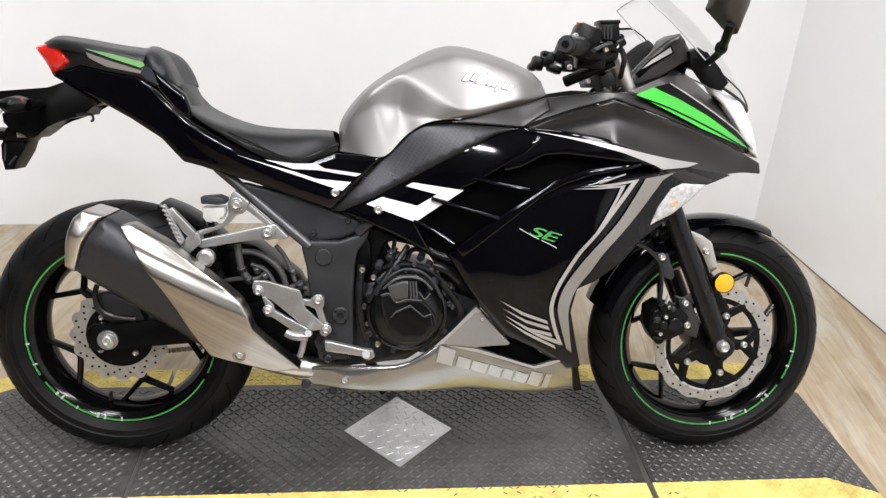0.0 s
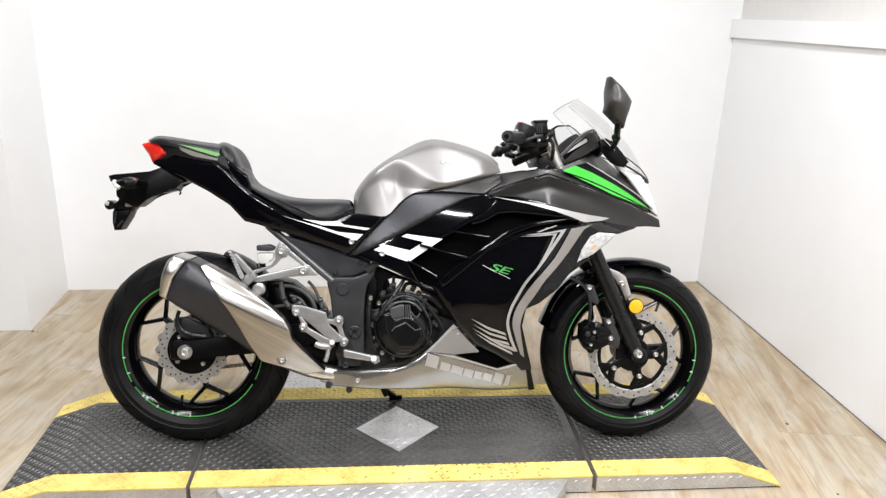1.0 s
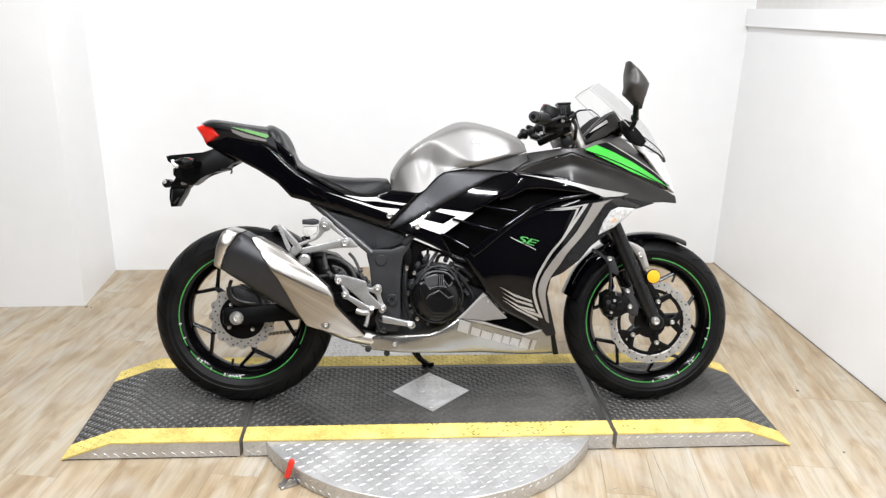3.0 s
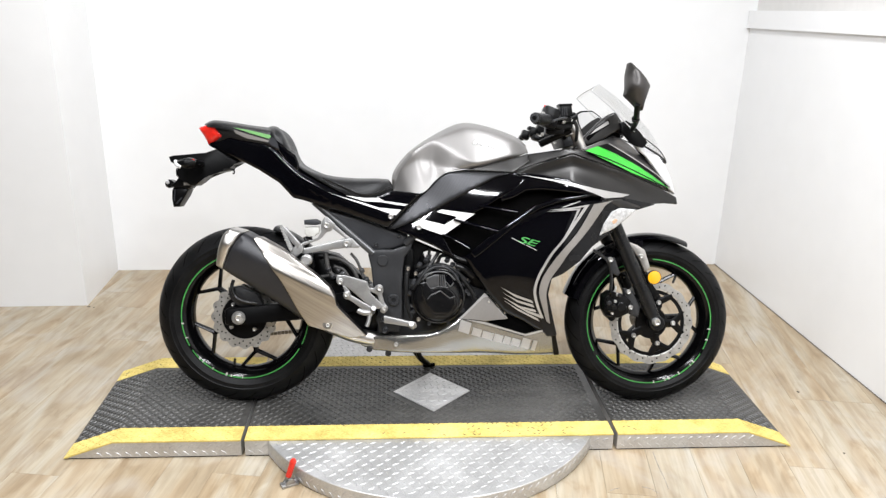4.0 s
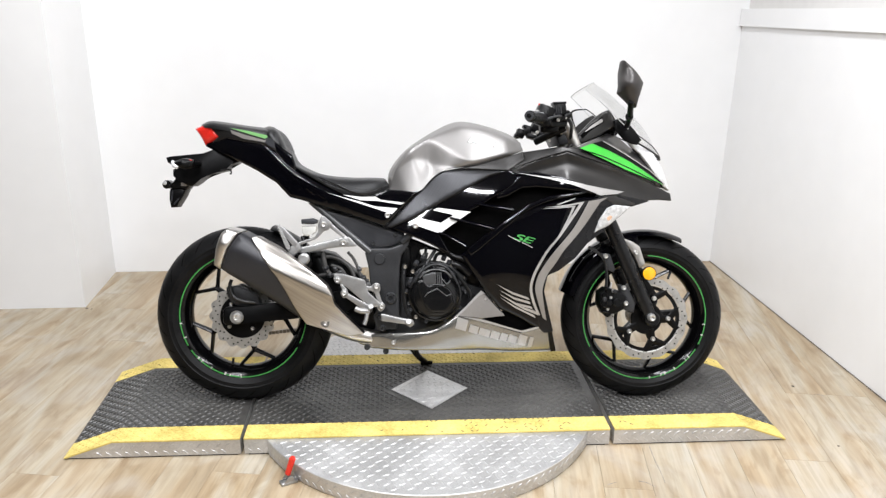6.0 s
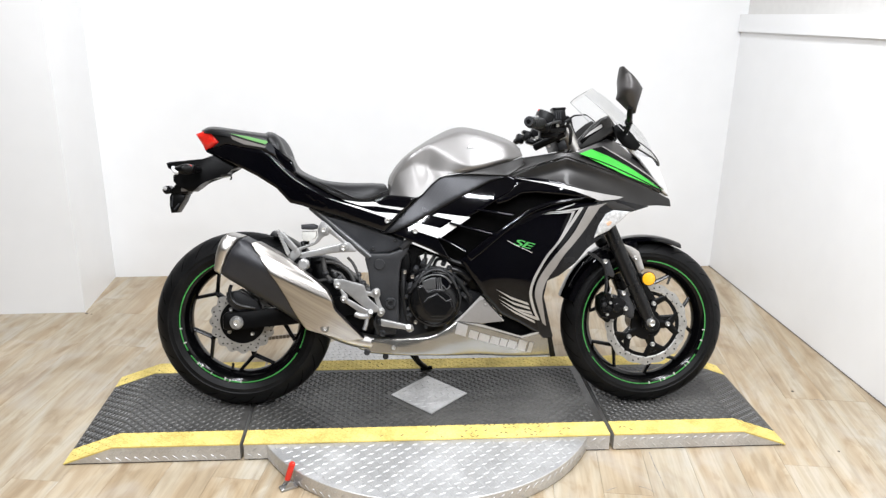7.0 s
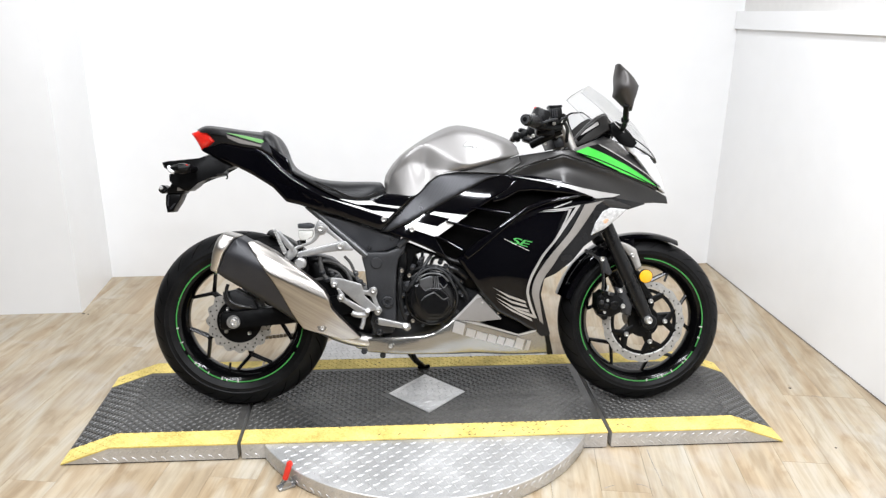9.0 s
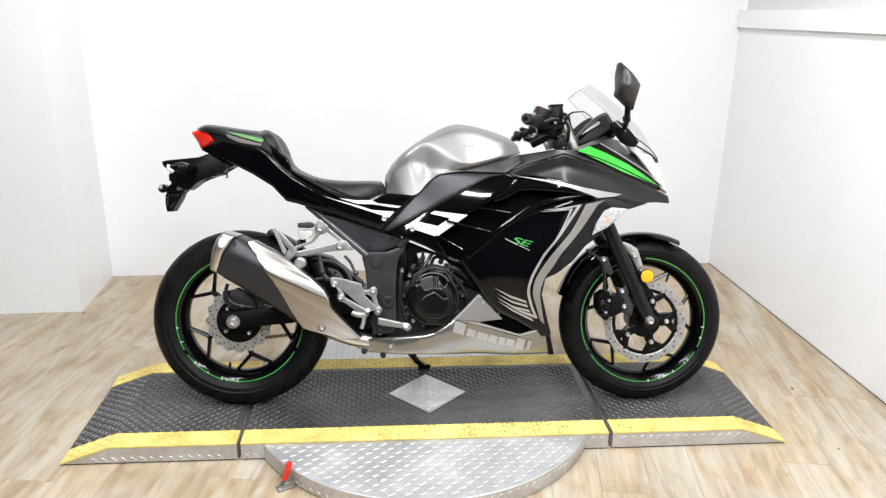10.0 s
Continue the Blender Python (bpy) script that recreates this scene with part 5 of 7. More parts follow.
sheet(bm, [[(0.153, 0.000, 0.859), (0.172, 0.000, 0.829), (0.220, 0.000, 0.800), (0.287, 0.000, 0.781), (0.365, 0.000, 0.774), (0.443, 0.000, 0.774), (0.482, 0.000, 0.772)],
           [(0.164, -0.060, 0.848), (0.187, -0.085, 0.819), (0.236, -0.100, 0.793), (0.298, -0.105, 0.774), (0.372, -0.105, 0.766), (0.447, -0.090, 0.766), (0.488, -0.060, 0.764)],
           [(0.172, -0.090, 0.836), (0.195, -0.115, 0.809), (0.251, -0.132, 0.778), (0.319, -0.138, 0.750), (0.389, -0.138, 0.736), (0.455, -0.115, 0.742), (0.496, -0.080, 0.749)],
           [(0.178, -0.100, 0.824), (0.201, -0.120, 0.800), (0.264, -0.135, 0.763), (0.338, -0.140, 0.725), (0.402, -0.140, 0.704), (0.452, -0.120, 0.717), (0.500, -0.085, 0.734)]], nu=34, nv=5, mirror=True)
part("rider_seat", bm, VINYL, bike, "black vinyl rider seat")
bm = bmesh.new()
tube(bm, [(0.275, -0.143, 0.773), (0.334, -0.146, 0.748), (0.386, -0.146, 0.725), (0.410, -0.146, 0.720), (0.439, -0.140, 0.723), (0.474, -0.130, 0.738), (0.499, -0.100, 0.749)], 0.0035, 6, 24)
part("seat_piping", bm, HOSE, bike)
bm = bmesh.new()
sheet(bm, [[(-0.142, 0.000, 0.949), (-0.109, 0.000, 0.963), (-0.056, 0.000, 0.959), (0.020, 0.000, 0.948), (0.085, 0.000, 0.941)],
           [(-0.129, -0.035, 0.945), (-0.093, -0.060, 0.952), (-0.038, -0.080, 0.946), (0.039, -0.095, 0.934), (0.102, -0.100, 0.925)],
           [(-0.125, -0.045, 0.938), (-0.086, -0.075, 0.933), (-0.036, -0.093, 0.925), (0.042, -0.113, 0.913), (0.100, -0.122, 0.904)]], nu=24, nv=5, mirror=True)
part("pillion_seat", bm, VINYL, bike, "black vinyl pillion pad")
bm = bmesh.new()
sheet(bm, [[(0.069, 0.000, 0.939), (0.089, 0.000, 0.947), (0.112, 0.000, 0.940), (0.132, 0.000, 0.911), (0.151, 0.000, 0.869)],
           [(0.082, -0.060, 0.930), (0.104, -0.080, 0.934), (0.127, -0.085, 0.927), (0.146, -0.085, 0.901), (0.161, -0.070, 0.864)],
           [(0.093, -0.100, 0.918), (0.113, -0.110, 0.916), (0.134, -0.117, 0.899), (0.150, -0.117, 0.879), (0.163, -0.090, 0.862)],
           [(0.100, -0.108, 0.910), (0.118, -0.118, 0.895), (0.134, -0.120, 0.880), (0.149, -0.118, 0.868), (0.161, -0.090, 0.858)]], nu=20, nv=5, mirror=True, cap=True)
part("pillion_stop", bm, VINYL, bike, "black vinyl pillion pad front")
bm = bmesh.new()
prism(bm, [(0.048, 0.912), (0.100, 0.909), (0.134, 0.882), (0.164, 0.861), (0.185, 0.817), (0.133, 0.817), (0.076, 0.870)], -0.075, 0.075, 0.008)
part("seat_core", bm, PLASTIC, bike, "black plastic seat core")
bm = bmesh.new()
panel(bm, [(-0.155, 0.935), (-0.120, 0.947), (-0.094, 0.941), (-0.067, 0.907), (-0.100, 0.886), (-0.121, 0.877), (-0.135, 0.905)], lambda x, z: TAIL(x, z) - 0.004, roll=0.016, thick=0.05, corner=0.002)
lamp = part("tail_lamp", bm, RED, bike, "red tail lamp lens")
bm = bmesh.new()
prism(bm, [(-0.148, 0.939), (-0.102, 0.943), (-0.080, 0.909), (-0.115, 0.881)], -0.04, 0.08, 0.01)
part("lamp_housing", bm, RED, lamp)

# ---- tail tray and rear lamps
bm = bmesh.new()
prism(bm, [(-0.249, 0.837), (-0.232, 0.841), (-0.211, 0.843), (-0.123, 0.846), (-0.092, 0.864), (-0.051, 0.884), (-0.006, 0.824), (-0.045, 0.812),
    (-0.050, 0.794), (-0.081, 0.788), (-0.116, 0.782), (-0.132, 0.767), (-0.151, 0.751), (-0.164, 0.741), (-0.177, 0.742), (-0.205, 0.764),
    (-0.226, 0.774), (-0.227, 0.794), (-0.196, 0.801), (-0.243, 0.820)], -0.045, 0.045, 0.006)
tray = part("tail_tray", bm, PLASTIC, bike, "black plastic tail tray")
bm = bmesh.new()
prism(bm, [(-0.248, 0.724), (-0.242, 0.736), (-0.208, 0.738), (-0.191, 0.730), (-0.201, 0.710), (-0.217, 0.685), (-0.225, 0.669), (-0.244, 0.668), (-0.249, 0.695)], -0.018, 0.05, 0.006)
part("plate_bracket", bm, PLASTIC, tray, "black plate bracket")
bm = bmesh.new()
prism(bm, [(-0.231, 0.798), (-0.213, 0.802), (-0.179, 0.786), (-0.165, 0.763), (-0.185, 0.732), (-0.238, 0.734), (-0.245, 0.747), (-0.214, 0.763)], -0.03, 0.04, 0.006)
part("bracket_joint", bm, PLASTIC, tray)
bm = bmesh.new()
prism(bm, [(-0.203, 0.754), (-0.173, 0.756), (-0.174, 0.743), (-0.203, 0.742)], -0.036, -0.029, 0.002)
part("bracket_badge", bm, GREYSTRIPE, tray, "pale grey bar")
for x0, z0, x1, z1 in ((-0.215, 0.700, -0.232, 0.680), (-0.236, 0.728, -0.240, 0.690)):
    bm = bmesh.new()
    tube(bm, [(x0, -0.019, z0), (x1, -0.019, z1)], 0.0025, 6, 2)
    part("bracket_rib", bm, GREYPLAST, tray)
bm = bmesh.new()
prism(bm, [(-0.222, 0.797), (-0.207, 0.799), (-0.198, 0.778), (-0.209, 0.767), (-0.222, 0.778)], -0.036, -0.028, 0.002)
part("bracket_tab", bm, GREYPLAST, tray, "grey plastic tab")
bm = bmesh.new()
puck(bm, (-0.253, -0.006, 0.747), 0.0145, 0.05, bevel=0.005)
part("plate_lamp", bm, ENGINE, tray, "small black plate lamp")
# Pale dot added as the glint at the lamp's upper left.
bm = bmesh.new()
lathe(bm, [(0.0, -0.004), (0.005, -0.003), (0.007, 0.0), (0.0, 0.002)], (-0.258, -0.031, 0.752), n=14, closed=False)
part("plate_lamp_glass", bm, LENS, tray, "pale dot standing in for the lamp's glint")
for s in (-1, 1):
    bm = bmesh.new()
    cx, cy, cz = (-0.166, -0.120, 0.816)
    sheet(bm, [[(cx - 0.035, s * 0.095, cz + 0.006), (cx, s * 0.10, cz + 0.018), (cx + 0.03, s * 0.095, cz + 0.012)],
               [(cx - 0.036, s * 0.13, cz + 0.004), (cx, s * 0.14, cz + 0.012), (cx + 0.032, s * 0.125, cz + 0.01)],
               [(cx - 0.03, s * 0.13, cz - 0.008), (cx, s * 0.14, cz - 0.014), (cx + 0.026, s * 0.125, cz - 0.01)],
               [(cx - 0.03, s * 0.095, cz - 0.01), (cx, s * 0.10, cz - 0.018), (cx + 0.026, s * 0.095, cz - 0.012)]], nu=12, nv=3, cap=True)
    pod = part("rear_indicator", bm, PLASTIC, bike, "black rear indicator pod")
    bm = bmesh.new()
    puck(bm, (cx + 0.020, s * 0.122, cz + 0.007), 0.0065, 0.014, n=12)
    part("lens", bm, RED, pod)
    # Pale bar added as the white glint on the pod's end.
    bm = bmesh.new()
    tube(bm, [(cx - 0.034, s * 0.128, cz + 0.006), (cx - 0.03, s * 0.136, cz - 0.006), (cx - 0.016, s * 0.139, cz - 0.014)], 0.006, 8, 8)
    part("glint_lens", bm, LENS, pod)
    bm = bmesh.new()
    tube(bm, [(cx + 0.005, s * 0.10, cz), (cx + 0.03, s * 0.05, cz)], 0.009, 10, 3)
    part("stalk", bm, PLASTIC, pod)
bm = bmesh.new()
tube(bm, [(-0.064, -0.060, 0.796), (-0.046, -0.060, 0.798), (-0.031, -0.060, 0.797), (-0.028, -0.060, 0.786), (-0.033, -0.060, 0.783)], 0.0028, 6, 12)
part("hook", bm, HOSE, tray)

# ---- exhaust
EXH = field([(-0.066, -0.200, 0.487), (-0.017, -0.200, 0.608), (0.229, -0.215, 0.296), (0.324, -0.215, 0.369), (0.412, -0.180, 0.260), (0.110, -0.220, 0.525), (0.305, -0.213, 0.323)])
def shield(x, z):
    """Heat shield: upright flank below a crease, upper face tilted back."""
    (ax, az), (bx, bz) = [(0.107, 0.494), (0.312, 0.396)]
    up = ((z - az) * (bx - ax) - (x - ax) * (bz - az)) / math.hypot(bx - ax, bz - az)
    soft = 0.5 * (up + math.sqrt(up * up + 0.002 ** 2))
    def bend(k):
        return 0.5 * (up - k + math.sqrt((up - k) ** 2 + 0.0015 ** 2))
    return EXH(x, z) + soft * 0.22 + bend(0.019) * 0.20 - bend(0.031) * 0.28 + bend(0.041) * 0.42 + max(0.0, -up) * 0.30


bm = bmesh.new()
panel(bm, [(-0.050, 0.478), (-0.018, 0.542), (0.014, 0.589), (0.028, 0.594), (0.069, 0.573), (0.146, 0.525), (0.235, 0.453), (0.269, 0.323),
    (0.229, 0.296), (0.162, 0.346), (0.054, 0.415), (-0.019, 0.456)], shield, thick=0.09, roll=0.02)
can = part("muffler", bm, MUFFLER, bike, "matte black muffler body")
bm = bmesh.new()
panel(bm, [(-0.066, 0.487), (-0.055, 0.541), (-0.036, 0.592), (-0.017, 0.608), (0.028, 0.596), (0.014, 0.587), (-0.018, 0.538), (-0.044, 0.474)], shield, thick=0.09, roll=0.012, lift=0.003)
part("end_cap", bm, STEEL, can, "brushed steel end cap")


bm = bmesh.new()
panel(bm, [(0.061, 0.579), (0.083, 0.582), (0.147, 0.549), (0.218, 0.498), (0.271, 0.458), (0.306, 0.425), (0.320, 0.397), (0.327, 0.365),
    (0.350, 0.336), (0.421, 0.256), (0.366, 0.249), (0.304, 0.271), (0.232, 0.294), (0.198, 0.352), (0.172, 0.407), (0.146, 0.453),
    (0.110, 0.503)], shield, thick=0.04, roll=0.003, lift=0.008, step=0.0048)
part("heat_shield", bm, SHIELD, can, "brushed steel heat shield")
bx, bz = (0.295, 0.298)
bm = bmesh.new()
puck(bm, (bx, shield(bx, bz) - 0.009, bz), 0.0155, 0.005, bevel=0.002, hole=0.009)
part("bolt_cup", bm, STEEL, can, "dished washer")
bolt(bx, shield(bx, bz) - 0.007, bz, 0.0085, can, "shield_bolt", label="large socket bolt", h=0.006)
bm = bmesh.new()
tube(bm, [(0.261, -0.150, 0.312), (0.333, -0.120, 0.268), (0.408, -0.100, 0.240), (0.522, -0.070, 0.218)], 0.026, 14, 14)
part("link_pipe", bm, STEEL, can)

# ---- swingarm, chain, rear running gear
for s in (1, -1):
    bm = bmesh.new()
    prism(bm, [(-0.054, 0.328), (-0.043, 0.338), (0.032, 0.344), (0.144, 0.357), (0.333, 0.391), (0.447, 0.396), (0.447, 0.343), (0.333, 0.320),
    (0.181, 0.299), (0.031, 0.286), (-0.035, 0.277), (-0.053, 0.284)], -0.112 * s, -0.082 * s, 0.006)
    arm_ob = part("swingarm_leg", bm, PLASTIC, bike, "black box-section swingarm")
bm = bmesh.new()
prism(bm, [(0.329, 0.403), (0.445, 0.403), (0.444, 0.325), (0.328, 0.315)], -0.09, 0.09, 0.01)
part("swingarm_bridge", bm, PLASTIC, bike)
bm = bmesh.new()
puck(bm, (-0.007, -0.116, 0.306), 0.0225, 0.008, bevel=0.0015)
part("axle_washer", bm, ALU, bike, "bright axle washer")
bolt(*(-0.005, -0.122, 0.308), 0.0145, bike, "axle_nut", label="bright axle nut", h=0.012)
bm = bmesh.new()
tube(bm, [(0, -0.13, REAR.z), (0, 0.12, REAR.z)], 0.010, 12, 2)
part("rear_axle", bm, BOLT, bike)
bm = bmesh.new()
lathe(bm, [(0.055, 0.070), (0.088, 0.070), (0.094, 0.0715), (0.094, 0.0745), (0.088, 0.076), (0.055, 0.076)], REAR, n=44)
part("sprocket", bm, DARKMET, rear_wheel)
for z0, z1 in ((0.092, 0.035), (-0.092, -0.035)):
    bm = bmesh.new()
    for i in range(40):
        t = i / 40
        x, z = 0.52 * t, REAR.z + z0 + (z1 - z0) * t
        box(bm, x, x + 0.010, 0.066, 0.080, z - 0.006, z + 0.006)
    tagged(part("chain_run", bm, CHAIN, bike, "grey steel chain run"), kind="stuff")
bm = bmesh.new()
prism(bm, [(-0.045, 0.404), (-0.002, 0.411), (0.058, 0.379), (0.072, 0.346), (0.037, 0.326), (-0.018, 0.345), (-0.041, 0.371)], -0.10, -0.065, 0.008)
part("rear_caliper", bm, DARKMET, bike, "dark rear brake caliper")
bm = bmesh.new()
tube(bm, [(-0.022, -0.115, 0.433), (-0.027, -0.120, 0.409), (-0.014, -0.120, 0.377), (0.015, -0.120, 0.362), (0.054, -0.110, 0.354)], 0.006, 8, 18)
part("brake_hose", bm, HOSE, bike)
bm = bmesh.new()
lathe(bm, [(0.312, -0.06), (0.320, -0.04), (0.323, 0.0), (0.320, 0.04), (0.312, 0.06), (0.309, 0.058), (0.317, 0.0), (0.309, -0.058)], REAR, axis=(0, -1, 0), n=30, arc=(radians(18), radians(72)))
part("rear_hugger", bm, PLASTIC, bike, "black rear inner mudguard")
bm = bmesh.new()
prism(bm, [(0.222, 0.522), (0.264, 0.524), (0.312, 0.511), (0.354, 0.474), (0.404, 0.435), (0.431, 0.381), (0.489, 0.224), (0.388, 0.230),
    (0.315, 0.299), (0.292, 0.381), (0.254, 0.420), (0.231, 0.468)], -0.07, 0.05, 0.015)
part("inner_guard", bm, PLASTIC, bike, "black inner guard")
for seg, r in (([(0.282, -0.115, 0.527), (0.286, -0.118, 0.495), (0.293, -0.118, 0.467), (0.307, -0.118, 0.448)], 0.0078), ([(0.286, -0.110, 0.510), (0.323, -0.112, 0.507), (0.360, -0.115, 0.485), (0.380, -0.118, 0.458), (0.389, -0.120, 0.426)], 0.0068), ([(0.363, -0.105, 0.524), (0.381, -0.108, 0.504), (0.395, -0.112, 0.476), (0.406, -0.115, 0.444)], 0.005),
               ([(0.249, -0.100, 0.441), (0.291, -0.112, 0.450), (0.319, -0.115, 0.449), (0.341, -0.115, 0.459)], 0.0055), ([(0.309, -0.105, 0.480), (0.341, -0.110, 0.468), (0.366, -0.115, 0.431)], 0.005), ([(0.377, -0.110, 0.417), (0.403, -0.112, 0.433), (0.434, -0.112, 0.428)], 0.006)):
    bm = bmesh.new()
    tube(bm, seg, r, 10, 20)
    part("hose", bm, GREYHOSE, bike, "grey rubber hose")
for (x, y, z), r in zip([(0.291, -0.118, 0.472), (0.401, -0.113, 0.467), (0.339, -0.118, 0.457), (0.416, -0.118, 0.438), (0.305, -0.118, 0.448), (0.322, -0.110, 0.468)], (0.0105, 0.0085, 0.008, 0.010, 0.010, 0.007)):
    bm = bmesh.new()
    puck(bm, (x, y, z), r, 0.014, axis=(0.25, 0.4, -0.9), n=14)
    part("hose_clamp", bm, FRAMEGREY if r < 0.009 else DARKMET, bike, "hose clamp")

# ---- subframe, foot controls
for s in (1, -1):
    bm = bmesh.new()
    p, q = [Vector(v) for v in [(0.242, -0.105, 0.694), (0.439, -0.118, 0.526)]]
    p.y *= s
    q.y *= s
    tube(bm, [p, q], 0.0115, 12, 3)
    part("subframe_tube", bm, FRAMEGREY, bike, "grey steel subframe tube")
peg = body("footrest_bracket", [(0.200, 0.558), (0.257, 0.577), (0.269, 0.596), (0.268, 0.619), (0.277, 0.642), (0.285, 0.649), (0.315, 0.623), (0.302, 0.600), (0.286, 0.596), (0.274, 0.581), (0.261, 0.570), (0.206, 0.549)], ALU, "cast aluminium pillion footrest bracket",
           depth=at_depth(-0.14), thick=0.010, roll=0.0022, corner=0.004, both=False, step=0.008)
body("bracket_arm", [(0.199, 0.528), (0.207, 0.541), (0.282, 0.559), (0.348, 0.575), (0.369, 0.579), (0.397, 0.550), (0.391, 0.546), (0.348, 0.545), (0.312, 0.541), (0.264, 0.533), (0.216, 0.523)], ALU, "", depth=at_depth(-0.145), thick=0.012, roll=0.0022, parent=peg, both=False, step=0.008)
body("bracket_strut", [(0.305, 0.624), (0.312, 0.622), (0.364, 0.575), (0.355, 0.570), (0.300, 0.612)], ALU, "", depth=at_depth(-0.136), thick=0.008, roll=0.0016, parent=peg, both=False)
for (x, z), y in (((0.288, 0.619), -0.142), ((0.353, 0.56), -0.147)):
    bm = bmesh.new()
    puck(bm, (x, y, z), 0.0155, 0.006, bevel=0.002, hole=0.010)
    part("bolt_boss", bm, ALU, peg)
    bolt(x, y - 0.003, z, 0.0105, peg)
body("peg_joint", [(0.184, 0.550), (0.208, 0.561), (0.215, 0.538), (0.202, 0.525), (0.183, 0.507), (0.166, 0.516), (0.171, 0.530)], ALU, "", depth=at_depth(-0.155), thick=0.026, roll=0.003, parent=peg, both=False)
body("footpeg", [(0.138, 0.618), (0.144, 0.622), (0.181, 0.545), (0.174, 0.531), (0.165, 0.546)], ALU, "two-bladed aluminium pillion footpeg", depth=at_depth(-0.165), thick=0.008, roll=0.0015, parent=peg, both=False)
body("peg_blade", [(0.148, 0.608), (0.156, 0.613), (0.204, 0.560), (0.196, 0.543), (0.176, 0.562)], ALU, "", depth=at_depth(-0.158), thick=0.012, roll=0.002, parent=peg, both=False)
for k in range(9):
    bm = bmesh.new()
    p = Vector((0.141, -0.166, 0.616)).lerp(Vector((0.173, -0.166, 0.542)), k / 8)
    box(bm, -0.006, 0.006, -0.004, 0.004, -0.0022, 0.0022, 0.001, Matrix.Translation(p) @ Matrix.Rotation(radians(28), 4, "Y"))
    part("peg_tooth", bm, ALU, peg)
bm = bmesh.new()
puck(bm, (0.224, -0.160, 0.506), 0.019, 0.03, bevel=0.006)
part("hanger_knob", bm, ALU, bike, "round aluminium exhaust hanger")
bm = bmesh.new()
prism(bm, [(0.188, 0.515), (0.237, 0.537), (0.249, 0.485), (0.240, 0.459), (0.204, 0.471)], -0.145, -0.12, 0.006)
part("hanger_bracket", bm, PLASTIC, bike)
bm = bmesh.new()
prism(bm, [(0.217, 0.613), (0.263, 0.614), (0.265, 0.602), (0.260, 0.590), (0.245, 0.587), (0.236, 0.580), (0.224, 0.582), (0.217, 0.591)], -0.15, -0.118, 0.004)
res = part("brake_reservoir", bm, PALE, bike, "translucent white brake fluid reservoir with black cap")
bm = bmesh.new()
prism(bm, [(0.215, 0.635), (0.252, 0.638), (0.268, 0.631), (0.266, 0.622), (0.251, 0.619), (0.216, 0.621)], -0.155, -0.112, 0.004)
part("cap", bm, GREYPLAST, res, "dark grey cap")
bm = bmesh.new()
prism(bm, [(0.224, 0.585), (0.238, 0.585), (0.239, 0.570), (0.225, 0.570)], -0.142, -0.122, 0.003)
part("outlet", bm, PLASTIC, res, "black outlet")
bm = bmesh.new()
tube(bm, [(0.212, -0.095, 0.576), (0.218, -0.100, 0.558), (0.218, -0.100, 0.529)], 0.008, 10, 8)
part("reservoir_hose", bm, HOSE, res)
guard = body("heel_guard", [(0.323, 0.458), (0.349, 0.458), (0.409, 0.441), (0.422, 0.437), (0.433, 0.398), (0.452, 0.380), (0.474, 0.358), (0.471, 0.349), (0.447, 0.346), (0.428, 0.356), (0.411, 0.372), (0.381, 0.398), (0.358, 0.417), (0.339, 0.425), (0.325, 0.427), (0.320, 0.442)], ALU, "brushed aluminium heel guard",
             depth=at_depth(-0.165), thick=0.006, roll=0.0016, both=False, step=0.008)
body("pedal_link", [(0.341, 0.424), (0.348, 0.424), (0.366, 0.405), (0.368, 0.393), (0.423, 0.361), (0.443, 0.350), (0.437, 0.339), (0.409, 0.345), (0.363, 0.378), (0.349, 0.380), (0.343, 0.391), (0.349, 0.402)], ALU, "", depth=at_depth(-0.170), thick=0.008, roll=0.0018, parent=guard, both=False)
body("lever_link", [(0.424, 0.418), (0.442, 0.414), (0.452, 0.424), (0.464, 0.427), (0.473, 0.420), (0.474, 0.404), (0.469, 0.395), (0.478, 0.366), (0.487, 0.355), (0.487, 0.340), (0.476, 0.330), (0.464, 0.337), (0.463, 0.350), (0.466, 0.358), (0.454, 0.394), (0.440, 0.401), (0.426, 0.402)], ALU, "", depth=at_depth(-0.160), thick=0.008, roll=0.0018, parent=guard, both=False)
for x, y, z in ((0.334, -0.170, 0.437), (0.355, -0.176, 0.395), (0.461, -0.166, 0.416), (0.478, -0.168, 0.350), (0.569, -0.182, 0.297)):
    bm = bmesh.new()
    puck(bm, (x, y + 0.003, z), 0.0118, 0.006, bevel=0.002)
    part("link_boss", bm, ALU, guard)
    bolt(x, y - 0.002, z, 0.0085, guard)
pedal = body("brake_pedal", [(0.475, 0.326), (0.485, 0.325), (0.562, 0.307), (0.581, 0.305), (0.586, 0.290), (0.571, 0.280), (0.559, 0.290), (0.507, 0.298), (0.477, 0.302)], ALU, "aluminium brake pedal", depth=at_depth(-0.175), thick=0.010, roll=0.003, both=False)
for seg, r in (([(0.431, -0.170, 0.331), (0.427, -0.175, 0.307), (0.421, -0.178, 0.291)], 0.007), ([(0.393, -0.165, 0.342), (0.409, -0.170, 0.336), (0.439, -0.170, 0.334)], 0.010), ([(0.436, -0.140, 0.334), (0.445, -0.222, 0.359)], (0.011, 0.0075)), ([(0.569, -0.160, 0.292), (0.567, -0.200, 0.305)], 0.009)):
    bm = bmesh.new()
    tube(bm, seg, r, 10, 6)
    part("peg_casting", bm, ALU, pedal)

